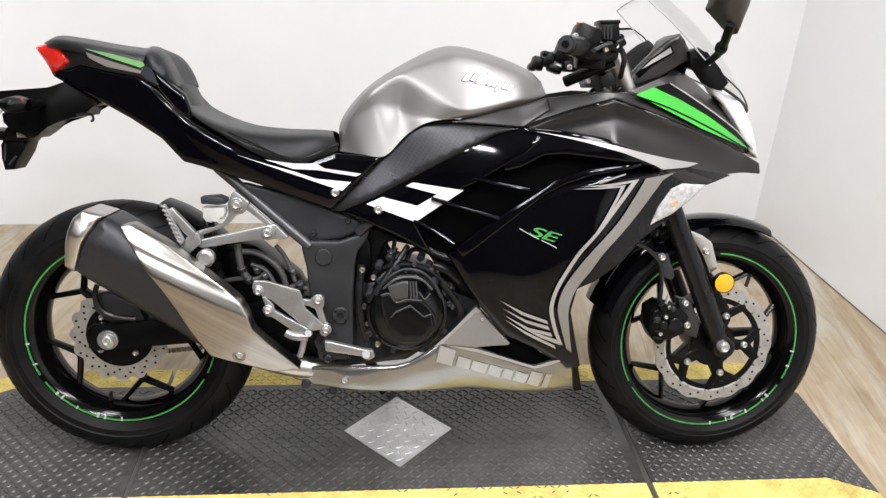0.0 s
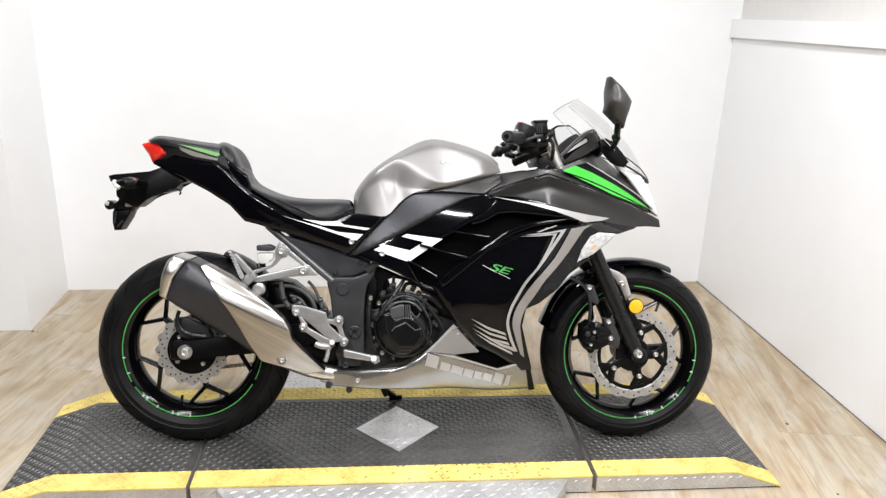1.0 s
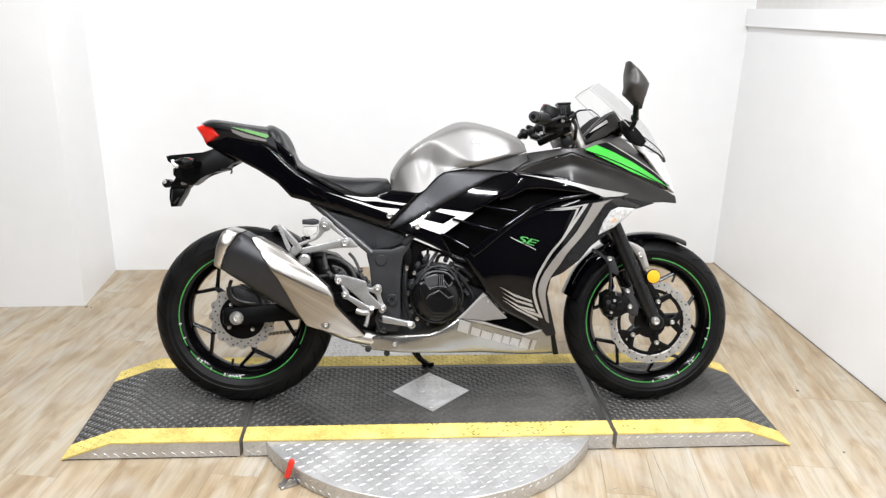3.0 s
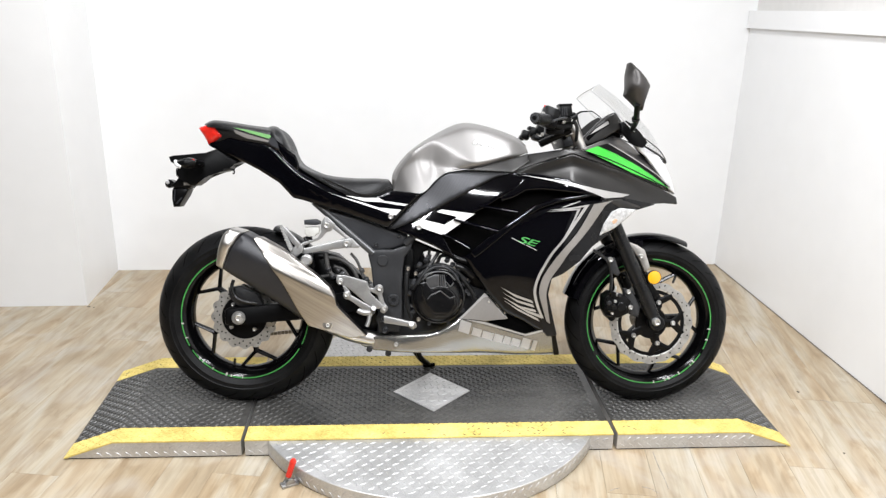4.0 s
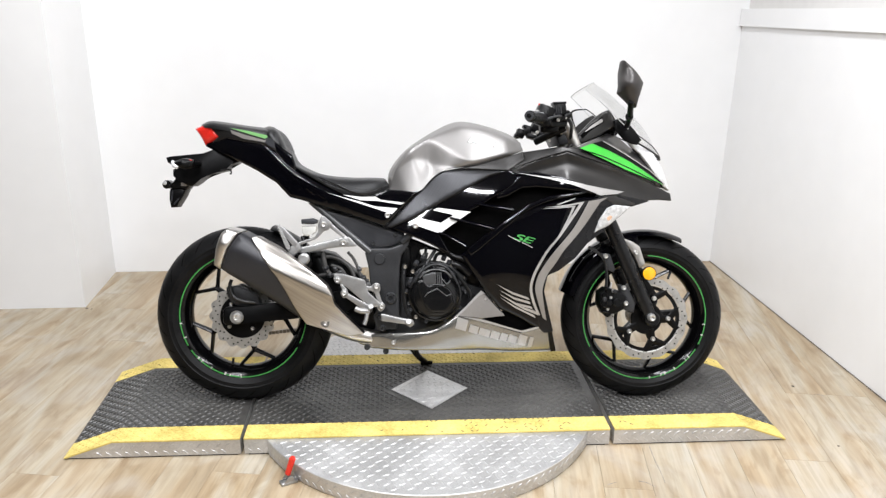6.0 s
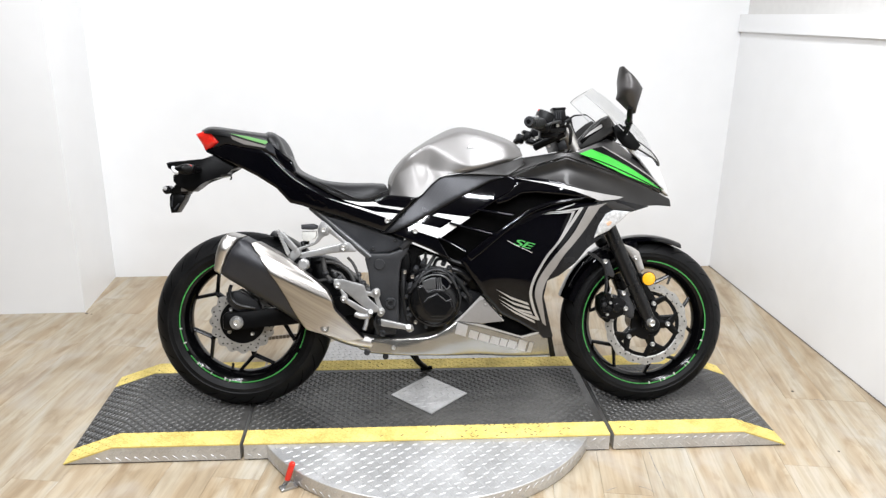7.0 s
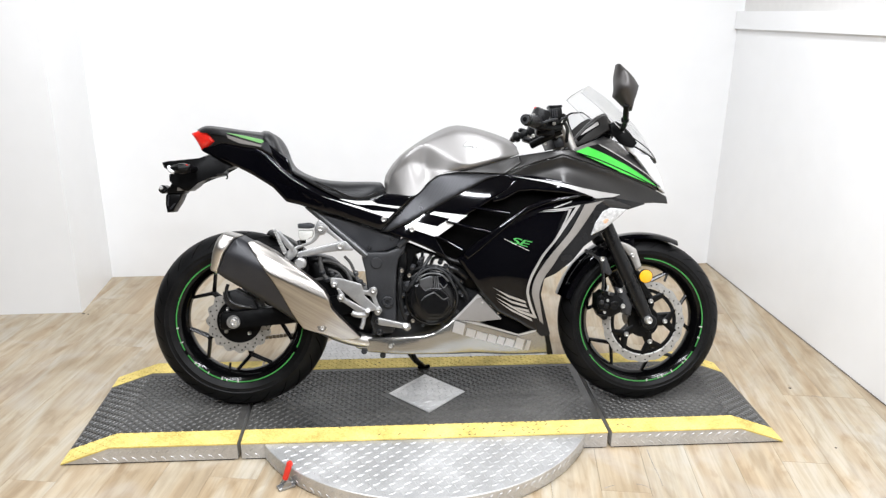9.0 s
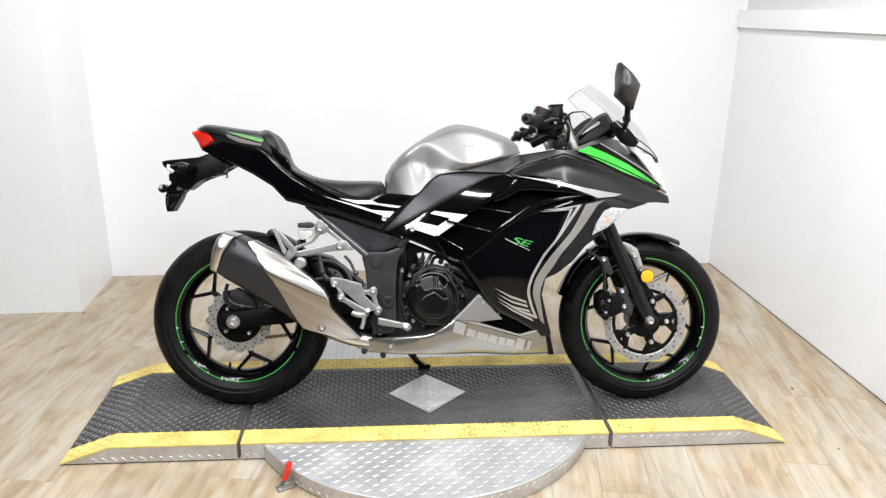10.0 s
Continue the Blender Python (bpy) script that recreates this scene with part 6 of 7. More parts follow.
# ---- frame and engine
plate = body("pivot_plate", [(0.421, 0.523), (0.438, 0.539), (0.504, 0.539), (0.545, 0.554), (0.572, 0.573), (0.564, 0.543), (0.544, 0.516), (0.538, 0.478),
    (0.536, 0.421), (0.536, 0.305), (0.527, 0.263), (0.462, 0.263), (0.447, 0.306), (0.462, 0.344), (0.438, 0.421), (0.432, 0.478)], DARKMET, "dark grey frame plate at the swingarm pivot", depth=at_depth(-0.125), thick=0.03, roll=0.006)
bm = bmesh.new()
puck(bm, (0.470, -0.127, 0.503), 0.0185, 0.008, bevel=0.002)
part("plug", bm, DARKMET, plate, "round plug")
bm = bmesh.new()
c = (0.507, -0.128, 0.371)
puck(bm, c, 0.02, 0.012, bevel=0.003, hole=0.0085)
part("pivot_flange", bm, DARKMET, plate, "pivot flange with socket")
for i in range(4):
    a = radians(45 + 90 * i)
    bolt(c[0] + 0.0145 * math.cos(a), c[1] - 0.005, c[2] + 0.0145 * math.sin(a), 0.0026, plate, "screw", material=GAP)
bm = bmesh.new()
tube(bm, [(0.545, -0.120, 0.558), (0.564, -0.125, 0.577), (0.589, -0.130, 0.602)], 0.012, 12, 6)
part("frame_tube", bm, DARKMET, bike)
bm = bmesh.new()
prism(bm, [(0.522, 0.439), (0.580, 0.446), (0.715, 0.431), (0.793, 0.421), (0.842, 0.395), (0.774, 0.327), (0.658, 0.249), (0.522, 0.240),
    (0.445, 0.240), (0.455, 0.299)], -0.095, 0.11, 0.02)
engine = part("engine_block", bm, DARKMET, bike, "dark grey engine castings")
bm = bmesh.new()
prism(bm, [(0.729, 0.427), (0.744, 0.470), (0.775, 0.545), (0.913, 0.510), (0.875, 0.371), (0.796, 0.401)], -0.08, 0.10, 0.01)
part("cylinder", bm, PLASTIC, engine, "black finned cylinder")
# Black filler added to darken the view past the clutch cover.
bm = bmesh.new()
prism(bm, [(0.551, 0.512), (0.570, 0.536), (0.597, 0.548), (0.605, 0.533), (0.604, 0.500), (0.616, 0.485), (0.681, 0.482), (0.710, 0.472),
    (0.729, 0.427), (0.552, 0.425)], -0.075, 0.02, 0.008)
part("airbox_joint", bm, PLASTIC, engine, "black filler block behind the cover")
# Two more black fillers added above the engine.
for fill in ([(0.527, 0.539), (0.557, 0.555), (0.572, 0.536), (0.577, 0.482), (0.565, 0.447), (0.533, 0.443)], [(0.717, 0.484), (0.752, 0.512), (0.809, 0.484), (0.829, 0.426), (0.806, 0.403), (0.768, 0.416), (0.737, 0.445)]):
    bm = bmesh.new()
    prism(bm, fill, -0.105, 0.03, 0.012)
    part("throttle_body", bm, PLASTIC, engine, "black filler block among the engine parts")
for seg, r in (([(0.613, -0.100, 0.483), (0.622, -0.100, 0.512), (0.626, -0.100, 0.541)], 0.005), ([(0.580, -0.120, 0.466), (0.627, -0.130, 0.490), (0.693, -0.130, 0.483), (0.750, -0.130, 0.440)], 0.006), ([(0.652, -0.110, 0.494), (0.666, -0.100, 0.518), (0.704, -0.100, 0.512), (0.723, -0.100, 0.484)], 0.006), ([(0.694, -0.110, 0.485), (0.722, -0.120, 0.457), (0.760, -0.120, 0.433)], 0.008)):
    bm = bmesh.new()
    tube(bm, seg, r, 8, 14)
    part("engine_hose", bm, HOSE, engine)
CL = Vector((0.655, -0.150, 0.385))
bm = bmesh.new()
lathe(bm, [(0, -0.026), (0.052, -0.026), (0.056, -0.023), (0.070, -0.021), (0.079, -0.010), (0.082, 0.004), (0.083, 0.05), (0, 0.05)], CL, n=48, closed=False)
clutch = part("clutch_cover", bm, ENGINE, bike, "black clutch cover with raised facets")
bm = bmesh.new()
lathe(bm, [(0.0825, -0.002), (0.088, 0.0), (0.091, 0.006), (0.091, 0.05), (0.0825, 0.05)], CL, n=48)
part("case_flange", bm, ENGINE, clutch, "dark casing flange")
bm = bmesh.new()
panel(bm, [(0.595, 0.432), (0.614, 0.439), (0.631, 0.418), (0.652, 0.424), (0.684, 0.423), (0.703, 0.408), (0.718, 0.385), (0.722, 0.362), (0.706, 0.338), (0.680, 0.322), (0.640, 0.322), (0.618, 0.345), (0.600, 0.395)],
      at_depth(CL.y - 0.026), thick=0.006, roll=0.006, corner=0.004, lift=0.005, step=0.008)
part("raised_facet", bm, ENGINE, clutch)
bm = bmesh.new()
panel(bm, [(0.618, 0.385), (0.629, 0.397), (0.660, 0.412), (0.691, 0.387), (0.707, 0.393), (0.713, 0.365), (0.690, 0.333), (0.640, 0.333), (0.618, 0.359)], at_depth(CL.y - 0.031), thick=0.004, roll=0.004, corner=0.003, lift=0.005, step=0.008)
part("raised_face", bm, ENGINE, clutch)
bm = bmesh.new()
panel(bm, [(0.611, 0.452), (0.645, 0.465), (0.656, 0.464), (0.656, 0.428), (0.650, 0.426), (0.629, 0.421), (0.616, 0.434)], lambda x, z: CL.y - 0.024 - (x - 0.611) * 0.12, thick=0.004, roll=0.003, corner=0.002, lift=0.004, step=0.006)
part("polished_window", bm, FRAMEGREY, clutch, "polished window")
for x in (0.660, 0.666, 0.672):
    bm = bmesh.new()
    tube(bm, [(x, -0.180, 0.464), (x + 0.003, -0.182, 0.426)], 0.0022, 8, 3)
    part("cooling_rib", bm, FRAMEGREY, clutch)
bm = bmesh.new()
panel(bm, [(0.678, 0.462), (0.699, 0.459), (0.705, 0.437), (0.690, 0.423), (0.680, 0.439)], at_depth(CL.y - 0.024), thick=0.004, roll=0.003, corner=0.002, lift=0.003, step=0.008)
part("side_window", bm, GLOSS, clutch)
# Paler thin tubes give the cover's edges their highlights in colour.
for seg, r, m in (([(0.587, -0.166, 0.430), (0.602, -0.170, 0.458), (0.626, -0.172, 0.480), (0.653, -0.172, 0.490), (0.687, -0.172, 0.482), (0.713, -0.170, 0.456), (0.729, -0.166, 0.425)], 0.0034, DARKMET),
                  ([(0.602, -0.176, 0.446), (0.624, -0.178, 0.466), (0.653, -0.178, 0.474), (0.685, -0.178, 0.468), (0.708, -0.176, 0.446)], 0.0026, FRAMEGREY),
                  ([(0.680, -0.180, 0.440), (0.692, -0.181, 0.426), (0.704, -0.180, 0.438)], 0.0022, FRAMEGREY),
                  ([(0.597, -0.184, 0.434), (0.614, -0.185, 0.438), (0.630, -0.185, 0.419), (0.652, -0.185, 0.425), (0.686, -0.185, 0.423)], 0.0015, FRAMEGREY)):
    bm = bmesh.new()
    tube(bm, seg, r, 8, 24)
    part("facet_rim", bm, m, clutch)
# Paler ridge lines, likewise coloured as highlights on the raised face.
for seg in ([(0.619, -0.188, 0.385), (0.629, -0.189, 0.398)], [(0.629, -0.189, 0.398), (0.660, -0.189, 0.413)], [(0.660, -0.189, 0.413), (0.691, -0.189, 0.388)], [(0.691, -0.189, 0.388), (0.707, -0.188, 0.394)]):
    bm = bmesh.new()
    tube(bm, seg, 0.0015, 8, 3)
    part("face_ridge", bm, FRAMEGREY, clutch)
for k in range(7):
    bm = bmesh.new()
    p = Vector((0.634 + 0.0065 * k, -0.1865, 0.386 - 0.0052 * k))
    box(bm, -0.0024, 0.0024, -0.0008, 0.0008, -0.0035, 0.0035, 0, Matrix.Translation(p) @ Matrix.Rotation(radians(38), 4, "Y"))
    part("cast_mark", bm, ENGINE, clutch, "small cast bar")
for i in range(9):
    a = radians(12 + 40 * i)
    bolt(CL.x + 0.095 * math.cos(a), -0.145, CL.z + 0.095 * math.sin(a), 0.0062, engine, "case_bolt", material=DARKMET)
for seg, r in (([(0.553, -0.120, 0.486), (0.549, -0.130, 0.424), (0.555, -0.130, 0.358), (0.568, -0.130, 0.312)], 0.009), ([(0.655, -0.120, 0.531), (0.628, -0.140, 0.492), (0.592, -0.150, 0.443), (0.570, -0.150, 0.410)], 0.0062), ([(0.628, -0.100, 0.522), (0.616, -0.110, 0.485), (0.589, -0.130, 0.450)], 0.006), ([(0.710, -0.120, 0.488), (0.743, -0.120, 0.476), (0.775, -0.120, 0.450)], 0.012), ([(0.672, -0.100, 0.535), (0.717, -0.110, 0.512), (0.754, -0.120, 0.502)], 0.010), ([(0.730, -0.130, 0.452), (0.770, -0.130, 0.400), (0.777, -0.130, 0.373)], 0.008)):
    bm = bmesh.new()
    tube(bm, seg, r, 10, 18)
    part("engine_hose", bm, HOSE, engine)
bolts([(0.555, -0.135, 0.477), (0.580, -0.140, 0.462), (0.591, -0.150, 0.311), (0.561, -0.135, 0.393), (0.706, -0.130, 0.478), (0.750, -0.125, 0.440)], 0.007, engine, name="case_bolt", material=CHAIN)
for x, y, z in [(0.592, -0.130, 0.489), (0.616, -0.120, 0.506), (0.685, -0.120, 0.507), (0.717, -0.130, 0.452), (0.573, -0.140, 0.427), (0.628, -0.140, 0.485), (0.701, -0.125, 0.489), (0.570, -0.130, 0.332),
    (0.737, -0.125, 0.425)]:
    bm = bmesh.new()
    puck(bm, (x, y, z), 0.0085, 0.02, axis=(0.3, 0.8, 0.5), n=12)
    part("fitting", bm, DARKMET, engine, "small dark pipe fitting")
bolts([(0.618, -0.125, 0.517), (0.669, -0.140, 0.492), (0.723, -0.125, 0.477), (0.567, -0.140, 0.355), (0.757, -0.130, 0.393)], 0.0055, engine, name="case_bolt", material=FRAMEGREY)
bolts([(0.473, -0.130, 0.307), (0.479, -0.125, 0.269)], 0.012, engine, name="drain_bolt", material=DARKMET)
for p in [(0.427, -0.100, 0.201), (0.490, -0.100, 0.187)]:
    bm = bmesh.new()
    puck(bm, p, 0.010, 0.03)
    part("joint_bolt", bm, DARKMET, bike)

# ---- side stand on the far side
bm = bmesh.new()
tube(bm, [(0.55, 0.10, 0.20), (0.60, 0.17, 0.11), (0.635, 0.232, 0.066)], (0.013, 0.010), 10, 10)
stand = part("side_stand", bm, PLASTIC, bike, "black side stand, lowered")
bm = bmesh.new()
tube(bm, [(0.615, 0.232, 0.0635), (0.66, 0.236, 0.0645)], 0.007, 10, 3)
part("foot", bm, PLASTIC, stand)
bm = bmesh.new()
tube(bm, [(0.591, -0.020, 0.183), (0.595, -0.020, 0.163), (0.605, -0.020, 0.142)], 0.009, 8, 6)
part("lever", bm, PLASTIC, stand)

# ---- fork, caliper, fender
fork_low, fork_high = Vector((1.403, -0.100, 0.295)), Vector((1.274, -0.100, 0.573))
d = (fork_high - fork_low)
for s in (1, -1):
    lo, hi = fork_low.copy(), fork_low + d * 1.22
    lo.y *= s
    hi.y *= s
    bm = bmesh.new()
    tube(bm, [lo + d * 0.04, lo + d * 0.22], (0.021, 0.0235), 20, 4)
    tube(bm, [lo + d * 0.22, hi], 0.0245, 20, 3)
    leg = part("fork_leg", bm, FORKBLACK, bike, "dark grey fork leg")
    bm = bmesh.new()
    puck(bm, lo, 0.026, 0.048, bevel=0.005)
    part("axle_clamp", bm, FORKBLACK, leg)
    bm = bmesh.new()
    top = fork_low + d * 2.5
    top.y *= s
    tube(bm, [hi, top], 0.0205, 20, 3)
    part("fork_tube", bm, STEEL, leg, "bright fork tube")
bolt(*(1.396, -0.128, 0.302), 0.014, bike, "axle_bolt", label="bright axle bolt", h=0.016)
bm = bmesh.new()
tube(bm, [(FRONT.x, -0.1, FRONT.z), (FRONT.x, 0.1, FRONT.z)], 0.011, 12, 2)
part("front_axle", bm, BOLT, bike)
bm = bmesh.new()
lathe(bm, [(0.268, -0.071), (0.288, -0.069), (0.300, -0.055), (0.307, -0.03), (0.309, 0.0), (0.307, 0.03), (0.300, 0.055), (0.288, 0.069), (0.268, 0.071), (0.268, 0.067), (0.285, 0.065), (0.296, 0.052), (0.304, 0.0), (0.296, -0.052), (0.285, -0.065), (0.268, -0.067)], FRONT, axis=(0, -1, 0), n=34, arc=(radians(98), radians(163)))
fender = part("front_fender", bm, GLOSS, bike, "gloss black front fender")
bm = bmesh.new()
lathe(bm, [(0.291, -0.062), (0.301, -0.05), (0.307, -0.028), (0.309, 0.0), (0.307, 0.028), (0.301, 0.05), (0.291, 0.062), (0.288, 0.059), (0.304, 0.0), (0.288, -0.059)], FRONT, axis=(0, -1, 0), n=30, arc=(radians(66), radians(98)))
part("fender_tip", bm, GLOSS, fender)
stay = body("fork_stay", [(1.295, 0.574), (1.335, 0.559), (1.360, 0.543), (1.381, 0.482), (1.362, 0.467), (1.340, 0.512)], STEEL, "bright aluminium fender stay", depth=at_depth(-0.092), thick=0.02, roll=0.003)
body("stay_arm", [(1.282, 0.558), (1.316, 0.552), (1.365, 0.465), (1.417, 0.390), (1.400, 0.369), (1.357, 0.411), (1.315, 0.492)], PLASTIC, "", depth=at_depth(-0.086), thick=0.014, roll=0.003, parent=stay, both=False)
bolts([(1.346, -0.096, 0.522)], 0.008, stay)
bm = bmesh.new()
c = Vector((1.388, -0.112, 0.452))
lathe(bm, [(0, -0.006), (0.018, -0.006), (0.0225, -0.004), (0.0225, 0.006), (0, 0.006)], c, n=32, closed=False)
refl = part("reflector", bm, AMBER, bike, "round amber reflector")
bm = bmesh.new()
lathe(bm, [(0.0224, -0.005), (0.0238, -0.005), (0.0238, 0.008), (0.0224, 0.008)], c, n=32)
part("reflector_rim", bm, PLASTIC, refl)
bm = bmesh.new()
prism(bm, [(1.219, 0.385), (1.243, 0.401), (1.291, 0.389), (1.315, 0.369), (1.305, 0.327), (1.274, 0.311), (1.233, 0.311), (1.218, 0.340)], -0.115, -0.045, 0.009)
caliper = part("front_caliper", bm, PLASTIC, bike, "black twin-piston front caliper")
bm = bmesh.new()
prism(bm, [(1.286, 0.413), (1.320, 0.403), (1.347, 0.348), (1.342, 0.313), (1.308, 0.324)], -0.105, -0.075, 0.006)
part("caliper_bracket", bm, DARKMET, caliper)
bolts([(1.302, -0.112, 0.402), (1.311, -0.112, 0.349)], 0.0085, caliper)
bolts([(1.256, -0.120, 0.370), (1.246, -0.120, 0.330), (1.262, -0.120, 0.393)], 0.0055, caliper)
for (x, z), r, h, m in (((1.279, 0.352), 0.0165, 0.012, ENGINE), ((1.252, 0.350), 0.0105, 0.014, ENGINE), ((1.234, 0.365), 0.008, 0.022, DARKMET), ((1.268, 0.392), 0.007, 0.026, DARKMET), ((1.240, 0.401), 0.006, 0.02, ENGINE)):
    bm = bmesh.new()
    puck(bm, (x, -0.118, z), r, h, bevel=0.003, n=20)
    part("piston_cap", bm, m, caliper, "round black piston cap")
for k in range(3):
    bm = bmesh.new()
    tube(bm, [(1.226 + 0.004 * k, -0.121, 0.322 + 0.017 * k), (1.248 + 0.004 * k, -0.122, 0.319 + 0.017 * k)], 0.0036, 8, 3)
    part("caliper_rib", bm, ENGINE, caliper)
bm = bmesh.new()
tube(bm, [(1.250, -0.116, 0.395), (1.256, -0.118, 0.412), (1.256, -0.118, 0.423)], (0.0045, 0.003), 8, 5)
part("bleed_nipple", bm, BOLT, caliper, "small bright bleed nipple")
for p in [(1.235, -0.110, 0.377), (1.234, -0.110, 0.351), (1.247, -0.110, 0.392), (1.248, -0.100, 0.313)]:
    bm = bmesh.new()
    puck(bm, p, 0.012, 0.03, bevel=0.004)
    part("caliper_boss", bm, PLASTIC, caliper)
bm = bmesh.new()
tube(bm, [(1.176, -0.115, 0.543), (1.207, -0.115, 0.525), (1.235, -0.110, 0.493), (1.242, -0.110, 0.426), (1.235, -0.110, 0.377)], 0.0052, 8, 26)
part("brake_hose", bm, HOSE, caliper)
bm = bmesh.new()
prism(bm, [(1.223, 0.520), (1.253, 0.517), (1.260, 0.491), (1.273, 0.467), (1.266, 0.455), (1.241, 0.466)], -0.108, -0.098, 0.002)
part("hose_bracket", bm, DARKMET, caliper)
bolts([(1.237, -0.112, 0.511)], 0.009, caliper)

# ---- lamps, screen, cockpit
bm = bmesh.new()
panel(bm, [(1.180, 0.595), (1.193, 0.638), (1.218, 0.677), (1.247, 0.688), (1.313, 0.682), (1.276, 0.652), (1.232, 0.619)], FAIR, thick=0.02, roll=0.006, lift=0.003, corner=0.002)
ind = part("front_indicator", bm, LENS, bike, "clear front indicator lens")
bm = bmesh.new()
panel(bm, [(1.219, 0.644), (1.231, 0.653), (1.242, 0.649), (1.236, 0.638), (1.226, 0.634)], FAIR, thick=0.004, roll=0.002, lift=0.0045)
part("bulb", bm, BULB, ind, "pale amber bulb behind the lens")
bm = bmesh.new()
panel(bm, [(1.308, 0.900), (1.355, 0.889), (1.404, 0.864), (1.442, 0.818), (1.466, 0.775), (1.480, 0.732), (1.452, 0.750), (1.430, 0.770), (1.387, 0.820),
    (1.352, 0.858), (1.321, 0.881)], FAIR, thick=0.02, roll=0.008, lift=0.002)
part("headlight", bm, HEADLENS, bike, "clear headlight lens")
bm = bmesh.new()
panel(bm, [(1.308, 0.900), (1.355, 0.889), (1.404, 0.864), (1.442, 0.818), (1.466, 0.775), (1.480, 0.732), (1.452, 0.750), (1.430, 0.770), (1.387, 0.820),
    (1.352, 0.858), (1.321, 0.881)], FAIR, thick=0.02, roll=0.008, lift=0.002, flip=True)
part("headlight", bm, HEADLENS, bike, "clear headlight lens")
bm = bmesh.new()
sheet(bm, [[(1.327, -0.090, 0.876), (1.393, -0.070, 0.827), (1.447, -0.045, 0.750)], [(1.380, 0.000, 0.880), (1.446, 0.000, 0.825), (1.471, 0.000, 0.742)]], nu=12, nv=6, mirror=True)
solid(part("nose_centre", bm, PLASTIC, bike, "black panel between the headlights"), 0.004)
dash = body("cockpit_shroud", [(1.093, 0.872), (1.115, 0.902), (1.134, 0.920), (1.158, 0.946), (1.180, 0.968), (1.207, 0.990), (1.232, 1.003), (1.246, 0.992), (1.252, 0.972),
    (1.279, 0.948), (1.247, 0.944), (1.209, 0.918), (1.161, 0.893)], GREYMATT, "dark grey cockpit shroud", depth=lambda x, z: -0.115, thick=0.012, roll=0.008)
decal("shroud_slot", [(1.139, 0.917), (1.169, 0.949), (1.213, 0.979), (1.220, 0.963), (1.172, 0.931), (1.148, 0.907)], GAP, dash, "dark slot", depth=at_depth(-0.115), lift=0.003)
# Pale decal painted as the bright reflection in the slot.
decal("slot_lip", [(1.152, 0.927), (1.172, 0.947), (1.211, 0.974), (1.216, 0.964), (1.180, 0.943)], SILVERDECAL, dash, "pale decal for the reflection in the slot", depth=at_depth(-0.115), lift=0.0042)
bm = bmesh.new()
prism(bm, [(1.201, 0.931), (1.220, 0.966), (1.232, 0.996), (1.250, 1.008), (1.276, 0.971), (1.272, 0.940)], -0.075, 0.05, 0.010)
part("instrument_visor", bm, GREYMATT, dash, "dark instrument visor")
bm = bmesh.new()
prism(bm, [(1.185, 0.906), (1.216, 0.937), (1.243, 0.973), (1.283, 0.969), (1.272, 0.922)], -0.065, 0.065, 0.008)
part("instrument_cluster", bm, PLASTIC, dash, "black instrument cluster")
bm = bmesh.new()
prism(bm, [(1.250, 0.967), (1.272, 0.976), (1.296, 0.962), (1.304, 0.944), (1.291, 0.926), (1.258, 0.934)], -0.128, -0.075, 0.006)
part("mirror_mount", bm, PLASTIC, dash, "black mirror mount")
bm = bmesh.new()
sheet(bm, [[(1.156, -0.115, 1.070), (1.201, -0.128, 1.030), (1.246, -0.135, 0.987), (1.298, -0.130, 0.938), (1.357, -0.100, 0.886)],
           [(1.168, -0.085, 1.083), (1.224, -0.095, 1.037), (1.278, -0.100, 0.987), (1.335, -0.095, 0.930), (1.396, -0.070, 0.870)],
           [(1.192, -0.040, 1.098), (1.255, -0.050, 1.050), (1.314, -0.055, 0.997), (1.376, -0.050, 0.930), (1.428, -0.035, 0.856)],
           [(1.210, 0.000, 1.107), (1.279, 0.000, 1.059), (1.342, 0.000, 1.002), (1.402, 0.000, 0.934), (1.450, 0.000, 0.842)]], nu=24, nv=5, mirror=True)
screen = solid(part("windscreen", bm, CLEAR, bike, "clear plastic windscreen"), 0.0025)
screen.visible_shadow = False
for s in (1, -1):
    pts = [Vector(v) for v in [(1.155, -0.116, 1.070), (1.201, -0.129, 1.030), (1.245, -0.136, 0.987), (1.298, -0.131, 0.938)]]
    for p in pts:
        p.y *= s
    bm = bmesh.new()
    tube(bm, pts, 0.0014, 6, 16)
    part("screen_edge", bm, SCREENEDGE, screen)
bm = bmesh.new()
pts = [Vector(v) for v in [(1.156, -0.115, 1.070), (1.168, -0.085, 1.083), (1.192, -0.040, 1.098), (1.210, 0.000, 1.107)]]
tube(bm, pts + [Vector((p.x, -p.y, p.z)) for p in pts[-2::-1]], 0.0014, 6, 30)
part("screen_edge", bm, SCREENEDGE, screen)
for line, thick in (([(1.304, -0.125, 0.908), (1.357, -0.101, 0.885), (1.396, -0.071, 0.869), (1.428, -0.036, 0.855), (1.450, 0.000, 0.841)], 0.0032),
                    ([(1.303, -0.127, 0.938), (1.365, -0.090, 0.906), (1.414, -0.048, 0.879), (1.450, 0.000, 0.845)], 0.0018)):
    pts = [Vector(v) for v in line]
    bm = bmesh.new()
    tube(bm, pts + [Vector((p.x, -p.y, p.z)) for p in pts[-2::-1]], thick, 8, 40)
    part("screen_gasket", bm, HOSE, screen, "black rubber edge of the screen")
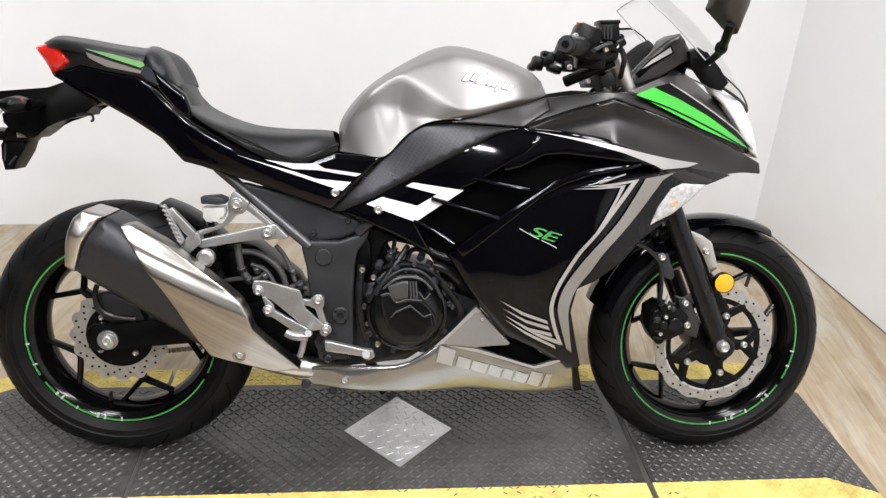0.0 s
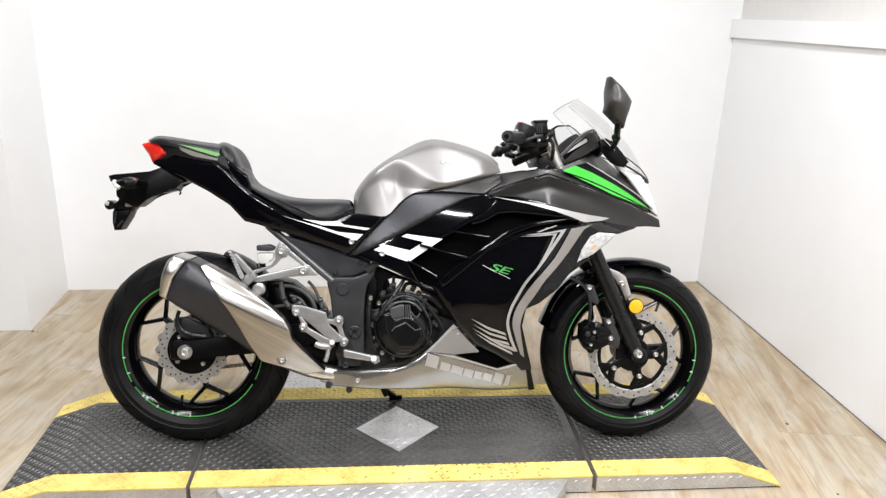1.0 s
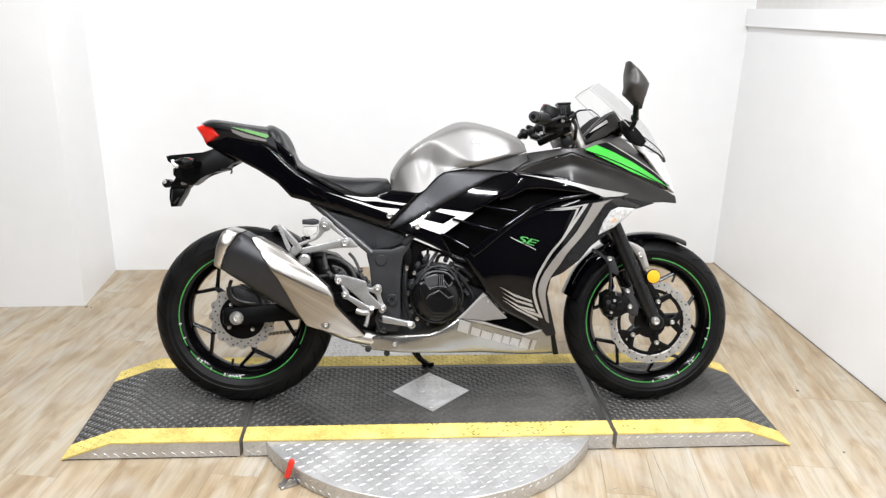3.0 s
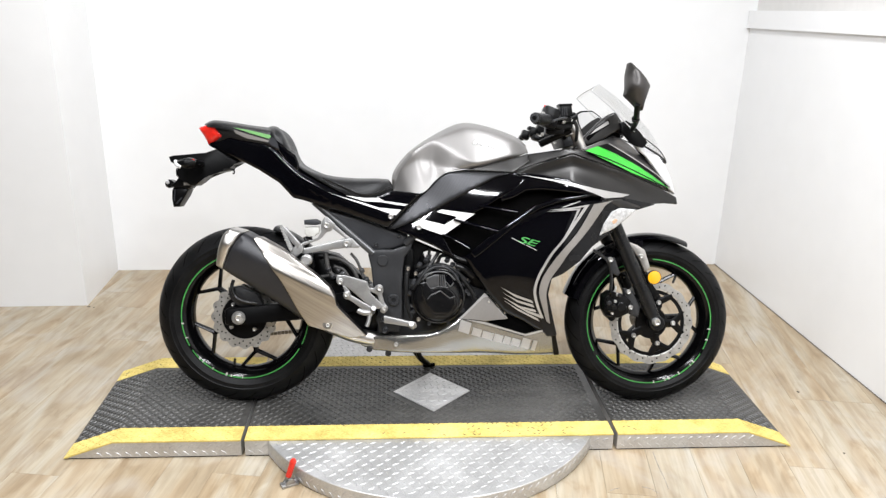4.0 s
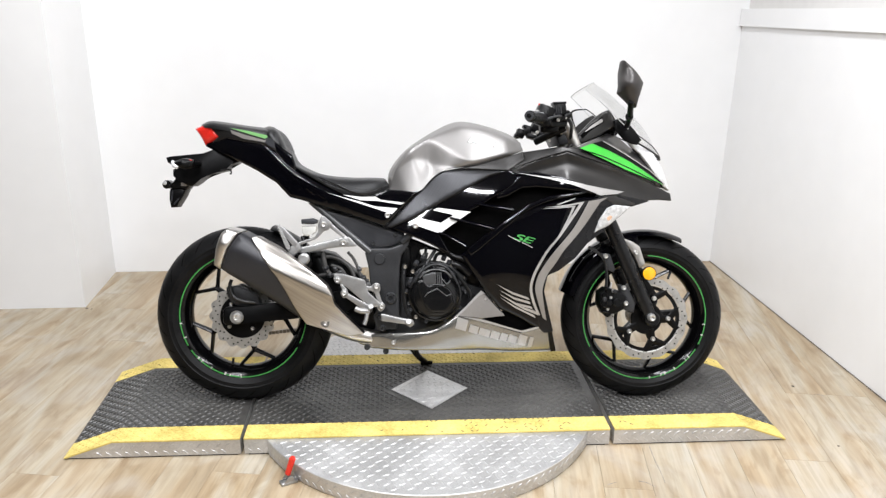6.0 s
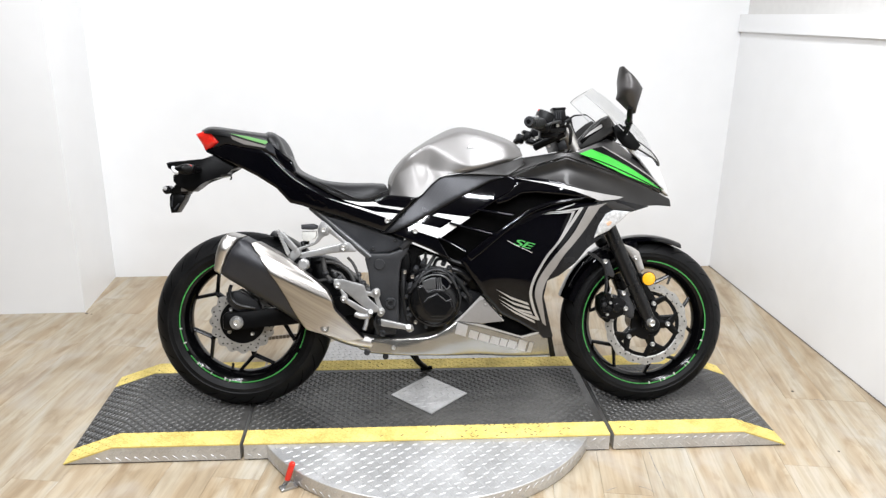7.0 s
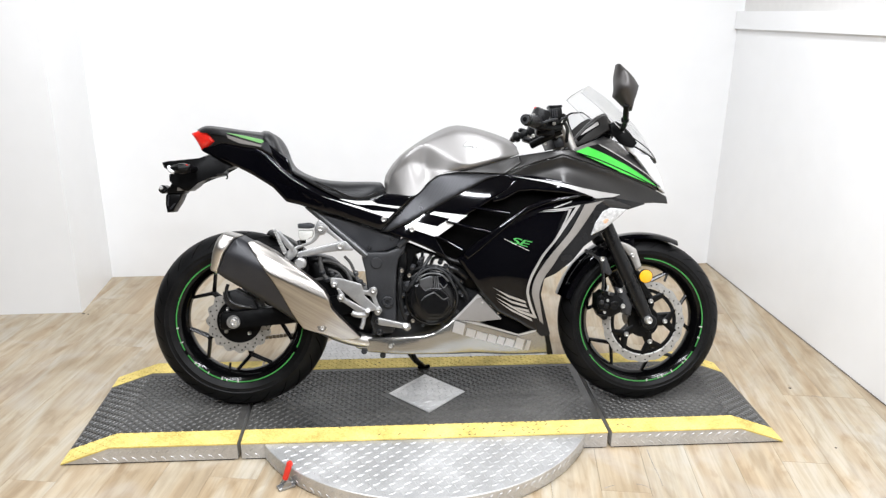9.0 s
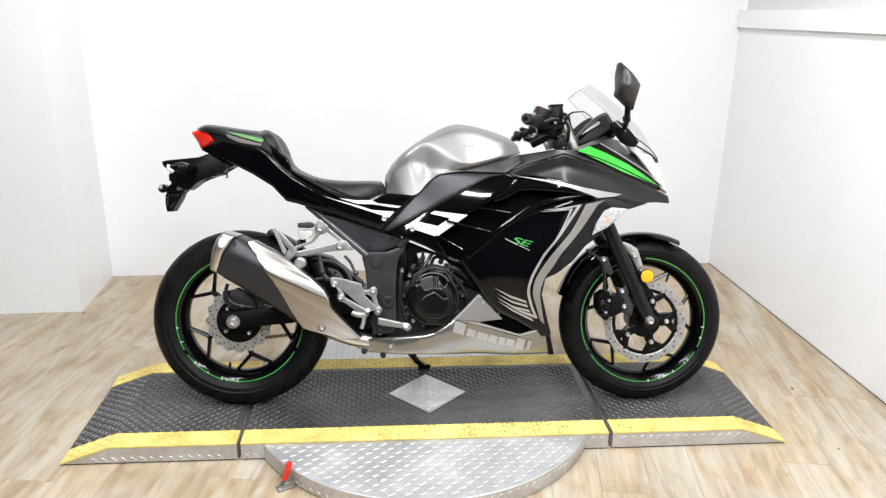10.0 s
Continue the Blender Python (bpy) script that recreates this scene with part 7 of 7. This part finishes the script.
for s in (1, -1):
    bm = bmesh.new()
    prism(bm, [(1.252, 0.964), (1.290, 0.968), (1.322, 0.933), (1.345, 0.904), (1.331, 0.886), (1.307, 0.891), (1.286, 0.902), (1.256, 0.936)], s * 0.122 - 0.006, s * 0.122 + 0.006, 0.003)
    part("screen_mount", bm, PLASTIC, dash, "black mount under the screen")
MIR = field([(1.216, -0.345, 1.128), (1.287, -0.340, 1.064), (1.258, -0.340, 0.971), (1.214, -0.330, 1.040), (1.220, -0.362, 1.053), (1.238, -0.370, 1.061), (1.213, -0.335, 1.090)])
bm = bmesh.new()
panel(bm, [(1.216, 1.133), (1.224, 1.133), (1.252, 1.106), (1.286, 1.066), (1.271, 1.020), (1.265, 0.990), (1.248, 0.999), (1.212, 1.037),
    (1.210, 1.067)], MIR, thick=0.02, roll=0.022, corner=0.003, step=0.008)
mirror_ob = part("mirror", bm, MIRRORSHELL, bike, "black faceted mirror housing")
bm = bmesh.new()
panel(bm, [(1.220, 1.122), (1.228, 1.121), (1.248, 1.101), (1.275, 1.065), (1.264, 1.025), (1.256, 1.005), (1.217, 1.041), (1.215, 1.066)], lambda x, z: MIR(x, z) + 0.031, thick=0.001, roll=0.002)
part("mirror_glass", bm, MIRRORGLASS, mirror_ob, "mirror glass")
bm = bmesh.new()
tube(bm, [(1.246, -0.335, 1.008), (1.252, -0.305, 0.988), (1.262, -0.270, 0.972), (1.272, -0.225, 0.958), (1.286, -0.150, 0.946)], (0.0095, 0.0085), 10, 12, flat=0.85)
puck(bm, (1.262, -0.262, 0.968), 0.0125, 0.016, axis=(0.3, 0.9, -0.3), n=14)
part("mirror_stem", bm, PLASTIC, mirror_ob)
FARM = field([(1.222, 0.420, 1.044), (1.229, 0.405, 0.980), (1.260, 0.345, 1.012), (1.295, 0.275, 1.019), (1.290, 0.265, 0.971)])
bm = bmesh.new()
panel(bm, [(1.220, 1.042), (1.234, 1.053), (1.266, 1.050), (1.285, 1.027), (1.296, 1.006), (1.296, 0.982), (1.283, 0.972), (1.250, 0.968),
    (1.233, 0.973), (1.226, 1.005)], FARM, thick=0.03, roll=0.004, corner=0.003)
far_mirror = part("mirror", bm, PLASTIC, bike, "black mirror housing seen from its glass side")
bm = bmesh.new()
panel(bm, [(1.225, 1.039), (1.236, 1.046), (1.266, 1.044), (1.284, 1.021), (1.292, 1.002), (1.282, 0.981), (1.250, 0.975), (1.237, 0.977),
    (1.230, 1.005)], FARM, thick=0.001, roll=0, lift=0.004)
part("mirror_glass", bm, MIRRORGLASS, far_mirror, "mirror glass")
bm = bmesh.new()
tube(bm, [(1.304, 0.340, 0.990), (1.312, 0.250, 0.962), (1.323, 0.130, 0.942)], (0.009, 0.012), 10, 10)
part("mirror_stem", bm, PLASTIC, far_mirror)

# handlebars
FAR_CONTROLS = ((0.990, 0.235, 0.944, 0.016, 0.017), (1.014, 0.215, 0.953, 0.014, 0.019), (0.978, 0.245, 0.935, 0.010, 0.010), (1.026, 0.195, 0.930, 0.018, 0.010), (1.004, 0.215, 0.968, 0.009, 0.007))
for s in (1, -1):
    def flip(pts):
        return [Vector((p[0] + (0.0 if s > 0 else 0.10 * abs(p[1]) / 0.35), p[1] * s, p[2])) for p in pts]
    bm = bmesh.new()
    tube(bm, flip([(0.935, -0.345, 0.959), (0.994, -0.220, 0.965)]), 0.0175, 14, 4)
    grip = part("handlebar_grip", bm, HOSE, bike, "black rubber handlebar grip")
    bm = bmesh.new()
    tube(bm, flip([(0.933, -0.352, 0.959), (0.925, -0.372, 0.959)]), 0.014, 14, 3)
    part("bar_end", bm, DARKMET, grip)
    bm = bmesh.new()
    tube(bm, flip([(0.987, -0.240, 0.964), (1.019, -0.170, 0.950), (1.071, -0.100, 0.921)]), 0.012, 12, 8)
    part("bar", bm, PLASTIC, grip)
    bm = bmesh.new()
    m = Matrix.Translation(flip([(0.996, -0.210, 0.973)])[0]) @ Matrix.Rotation(radians(20), 4, "Y")
    box(bm, -0.026, 0.03, -0.026, 0.026, -0.032, 0.034, 0.01, m)
    part("switch_housing", bm, PLASTIC, grip, "black switch housing")
    bm = bmesh.new()
    m = Matrix.Translation(flip([(1.023, -0.170, 0.937)])[0])
    box(bm, -0.03, 0.03, -0.02, 0.02, -0.014, 0.014, 0.006, m)
    part("bar_clamp", bm, PLASTIC, grip)
    bm = bmesh.new()
    tube(bm, flip([(1.060, -0.170, 0.970), (1.049, -0.220, 0.972), (1.014, -0.300, 0.962), (0.985, -0.345, 0.951)]), (0.008, 0.005), 8, 16, flat=0.7)
    part("lever", bm, DARKMET, grip, "brake lever" if s > 0 else "clutch lever")
    bm = bmesh.new()
    tube(bm, flip([(1.085, -0.160, 0.974), (1.102, -0.150, 0.948), (1.107, -0.120, 0.914), (1.113, -0.080, 0.884)]), 0.006, 8, 16)
    part("cable", bm, HOSE, grip)
for x, y, z, sx, sz in FAR_CONTROLS:
    bm = bmesh.new()
    box(bm, -sx, sx, -0.022, 0.022, -sz, sz, 0.006, Matrix.Translation((x, y, z)) @ Matrix.Rotation(radians(18), 4, "Y"))
    part("clutch_control", bm, PLASTIC, bike, "black switchgear on the far bar")
bm = bmesh.new()
lathe(bm, [(0.0, -0.012), (0.006, -0.012), (0.0075, -0.006), (0.0135, -0.004), (0.0165, 0.0), (0.0165, 0.008), (0.0, 0.008)], (0.9285, -0.366, 0.959), (0.43, 0.9, 0.0), 18, closed=False)
part("bar_end_weight", bm, ENGINE, bike, "stepped black bar end weight")
for k in range(7):
    bm = bmesh.new()
    a, b = Vector((0.938, -0.339, 0.959)), Vector((0.985, -0.239, 0.964))
    puck(bm, a.lerp(b, k / 6.5), 0.0182, 0.006, axis=tuple(b - a), n=18, bevel=0.0015)
    part("grip_rib", bm, HOSE, bike)
bm = bmesh.new()
prism(bm, [(1.034, 1.014), (1.071, 1.017), (1.076, 0.988), (1.069, 0.979), (1.039, 0.978)], -0.2, -0.155, 0.003)
res = part("master_cylinder", bm, PLASTIC, bike, "black front brake reservoir")
for k in range(4):
    bm = bmesh.new()
    tube(bm, [Vector(v) + Vector((0.007 * k, 0, 0)) for v in [(1.034, -0.201, 1.005), (1.036, -0.201, 0.981)]], 0.0022, 6, 2)
    part("rib", bm, DARKMET, res)
bm = bmesh.new()
prism(bm, [(1.031, 1.018), (1.073, 1.020), (1.074, 1.013), (1.032, 1.010)], -0.203, -0.152, 0.002)
part("cap", bm, PLASTIC, res)
bm = bmesh.new()
tube(bm, [(1.037, -0.190, 0.964), (1.070, -0.175, 0.970), (1.091, -0.170, 0.982)], 0.011, 10, 8)
part("cylinder_body", bm, PLASTIC, res)
for seg, r in (([(0.993, -0.090, 0.896), (1.034, -0.120, 0.917), (1.084, -0.140, 0.942)], 0.0125), ([(1.000, -0.200, 0.954), (1.041, -0.180, 0.948), (1.076, -0.160, 0.955)], 0.014), ([(1.071, -0.170, 0.984), (1.086, -0.170, 0.991), (1.090, -0.170, 0.980)], 0.005), ([(1.048, -0.190, 0.975), (1.068, -0.180, 0.965), (1.088, -0.170, 0.962)], 0.006), ([(1.016, -0.200, 0.994), (1.027, -0.190, 0.972), (1.040, -0.180, 0.956)], 0.009)):
    bm = bmesh.new()
    tube(bm, seg, r, 10, 12)
    part("control_fitting", bm, PLASTIC, bike, "black control fitting")
bolts([(1.033, -0.130, 0.898), (0.994, -0.120, 0.926), (1.075, -0.180, 0.970), (1.048, -0.200, 0.961), (0.974, -0.240, 0.983)], 0.006, bike, name="control_bolt")
bm = bmesh.new()
puck(bm, (0.986, -0.215, 1.006), 0.006, 0.01, axis=(0, 0, 1))
part("kill_switch", bm, RED, bike, "small red switch")
bm = bmesh.new()
prism(bm, [(1.059, 0.917), (1.116, 0.933), (1.132, 0.897), (1.074, 0.885)], -0.105, 0.105, 0.008)
part("triple_clamp", bm, DARKMET, bike, "dark triple clamp")
bm = bmesh.new()
puck(bm, Vector((1.083, -0.100, 0.929)), 0.0215, 0.012, axis=tuple(d))
part("fork_cap", bm, BOLT, bike)


# ---- latch beside the disc
def latch():
    root = thing("floor_latch", pose(-0.462, -0.192, 0.0) @ Matrix.Scale(0.76, 4), "steel floor latch with a red rubber handle", "latch")
    bm = bmesh.new()
    box(bm, -0.035, 0.035, -0.018, 0.018, 0.0, 0.012, 0.003, pose(0, 0, 0, 0, 0, 25))
    part("base", bm, ALU, root, "galvanised steel base")
    for y in (-0.014, 0.014):
        bm = bmesh.new()
        prism(bm, [(-0.022, 0.012), (0.02, 0.012), (0.012, 0.036), (-0.006, 0.036)], y - 0.002, y + 0.002, 0.0008, pose(0, 0, 0, 0, 0, 25))
        part("side_lug", bm, ALU, root)
    bm = bmesh.new()
    tube(bm, [(-0.008, 0, 0.026), (0.004, 0.0, 0.06)], 0.006, 10, 3)
    part("lever_shaft", bm, ALU, root)
    bm = bmesh.new()
    tube(bm, [(-0.002, 0, 0.042), (0.02, 0.0, 0.112)], (0.0115, 0.013), 14, 8)
    lathe(bm, [(0.0, 0.010), (0.008, 0.008), (0.0125, 0.001), (0.013, -0.002), (0, -0.002)], (0.020, 0, 0.112), (0.3, 0, 0.95), 14, closed=False)
    part("handle", bm, REDHANDLE, root, "red rubber handle")
    bm = bmesh.new()
    box(bm, 0.02, 0.075, -0.01, 0.01, 0.004, 0.016, 0.002, pose(0, 0, 0, 0, 0, 40))
    part("bolt_bar", bm, ALU, root)


latch()
# grit and scuffs on the floor
for x, y, r in ((1.424, 0.275, 0.006), (1.362, -0.129, 0.004), (-1.515, 1.21, 0.007), (-1.49, 1.20, 0.004)):
    bm = bmesh.new()
    lathe(bm, [(0, 0.0022), (r * 0.6, 0.0018), (r, 0.0006), (r, 0.0002), (0, 0.0002)], (x, y, 0.0), (0, 0, 1), 9, closed=False)
    part("grit", bm, SPECK, floor)
for line in ([(0.513, -0.279), (0.531, -0.271), (0.547, -0.267)], [(0.618, -0.266), (0.64, -0.276), (0.66, -0.3)], [(0.718, -0.085), (0.708, -0.165), (0.704, -0.225), (0.697, -0.283)], [(1.475, 0.211), (1.492, 0.206), (1.5, 0.193)]):
    bm = bmesh.new()
    tube(bm, [(x, y, 0.0004) for x, y in line], (0.0016, 0.0011), 6, 20)
    for v in bm.verts:
        v.co.z = 0.0004 + (v.co.z - 0.0004) * 0.3
    part("scuff", bm, SCUFF, floor)
planks()
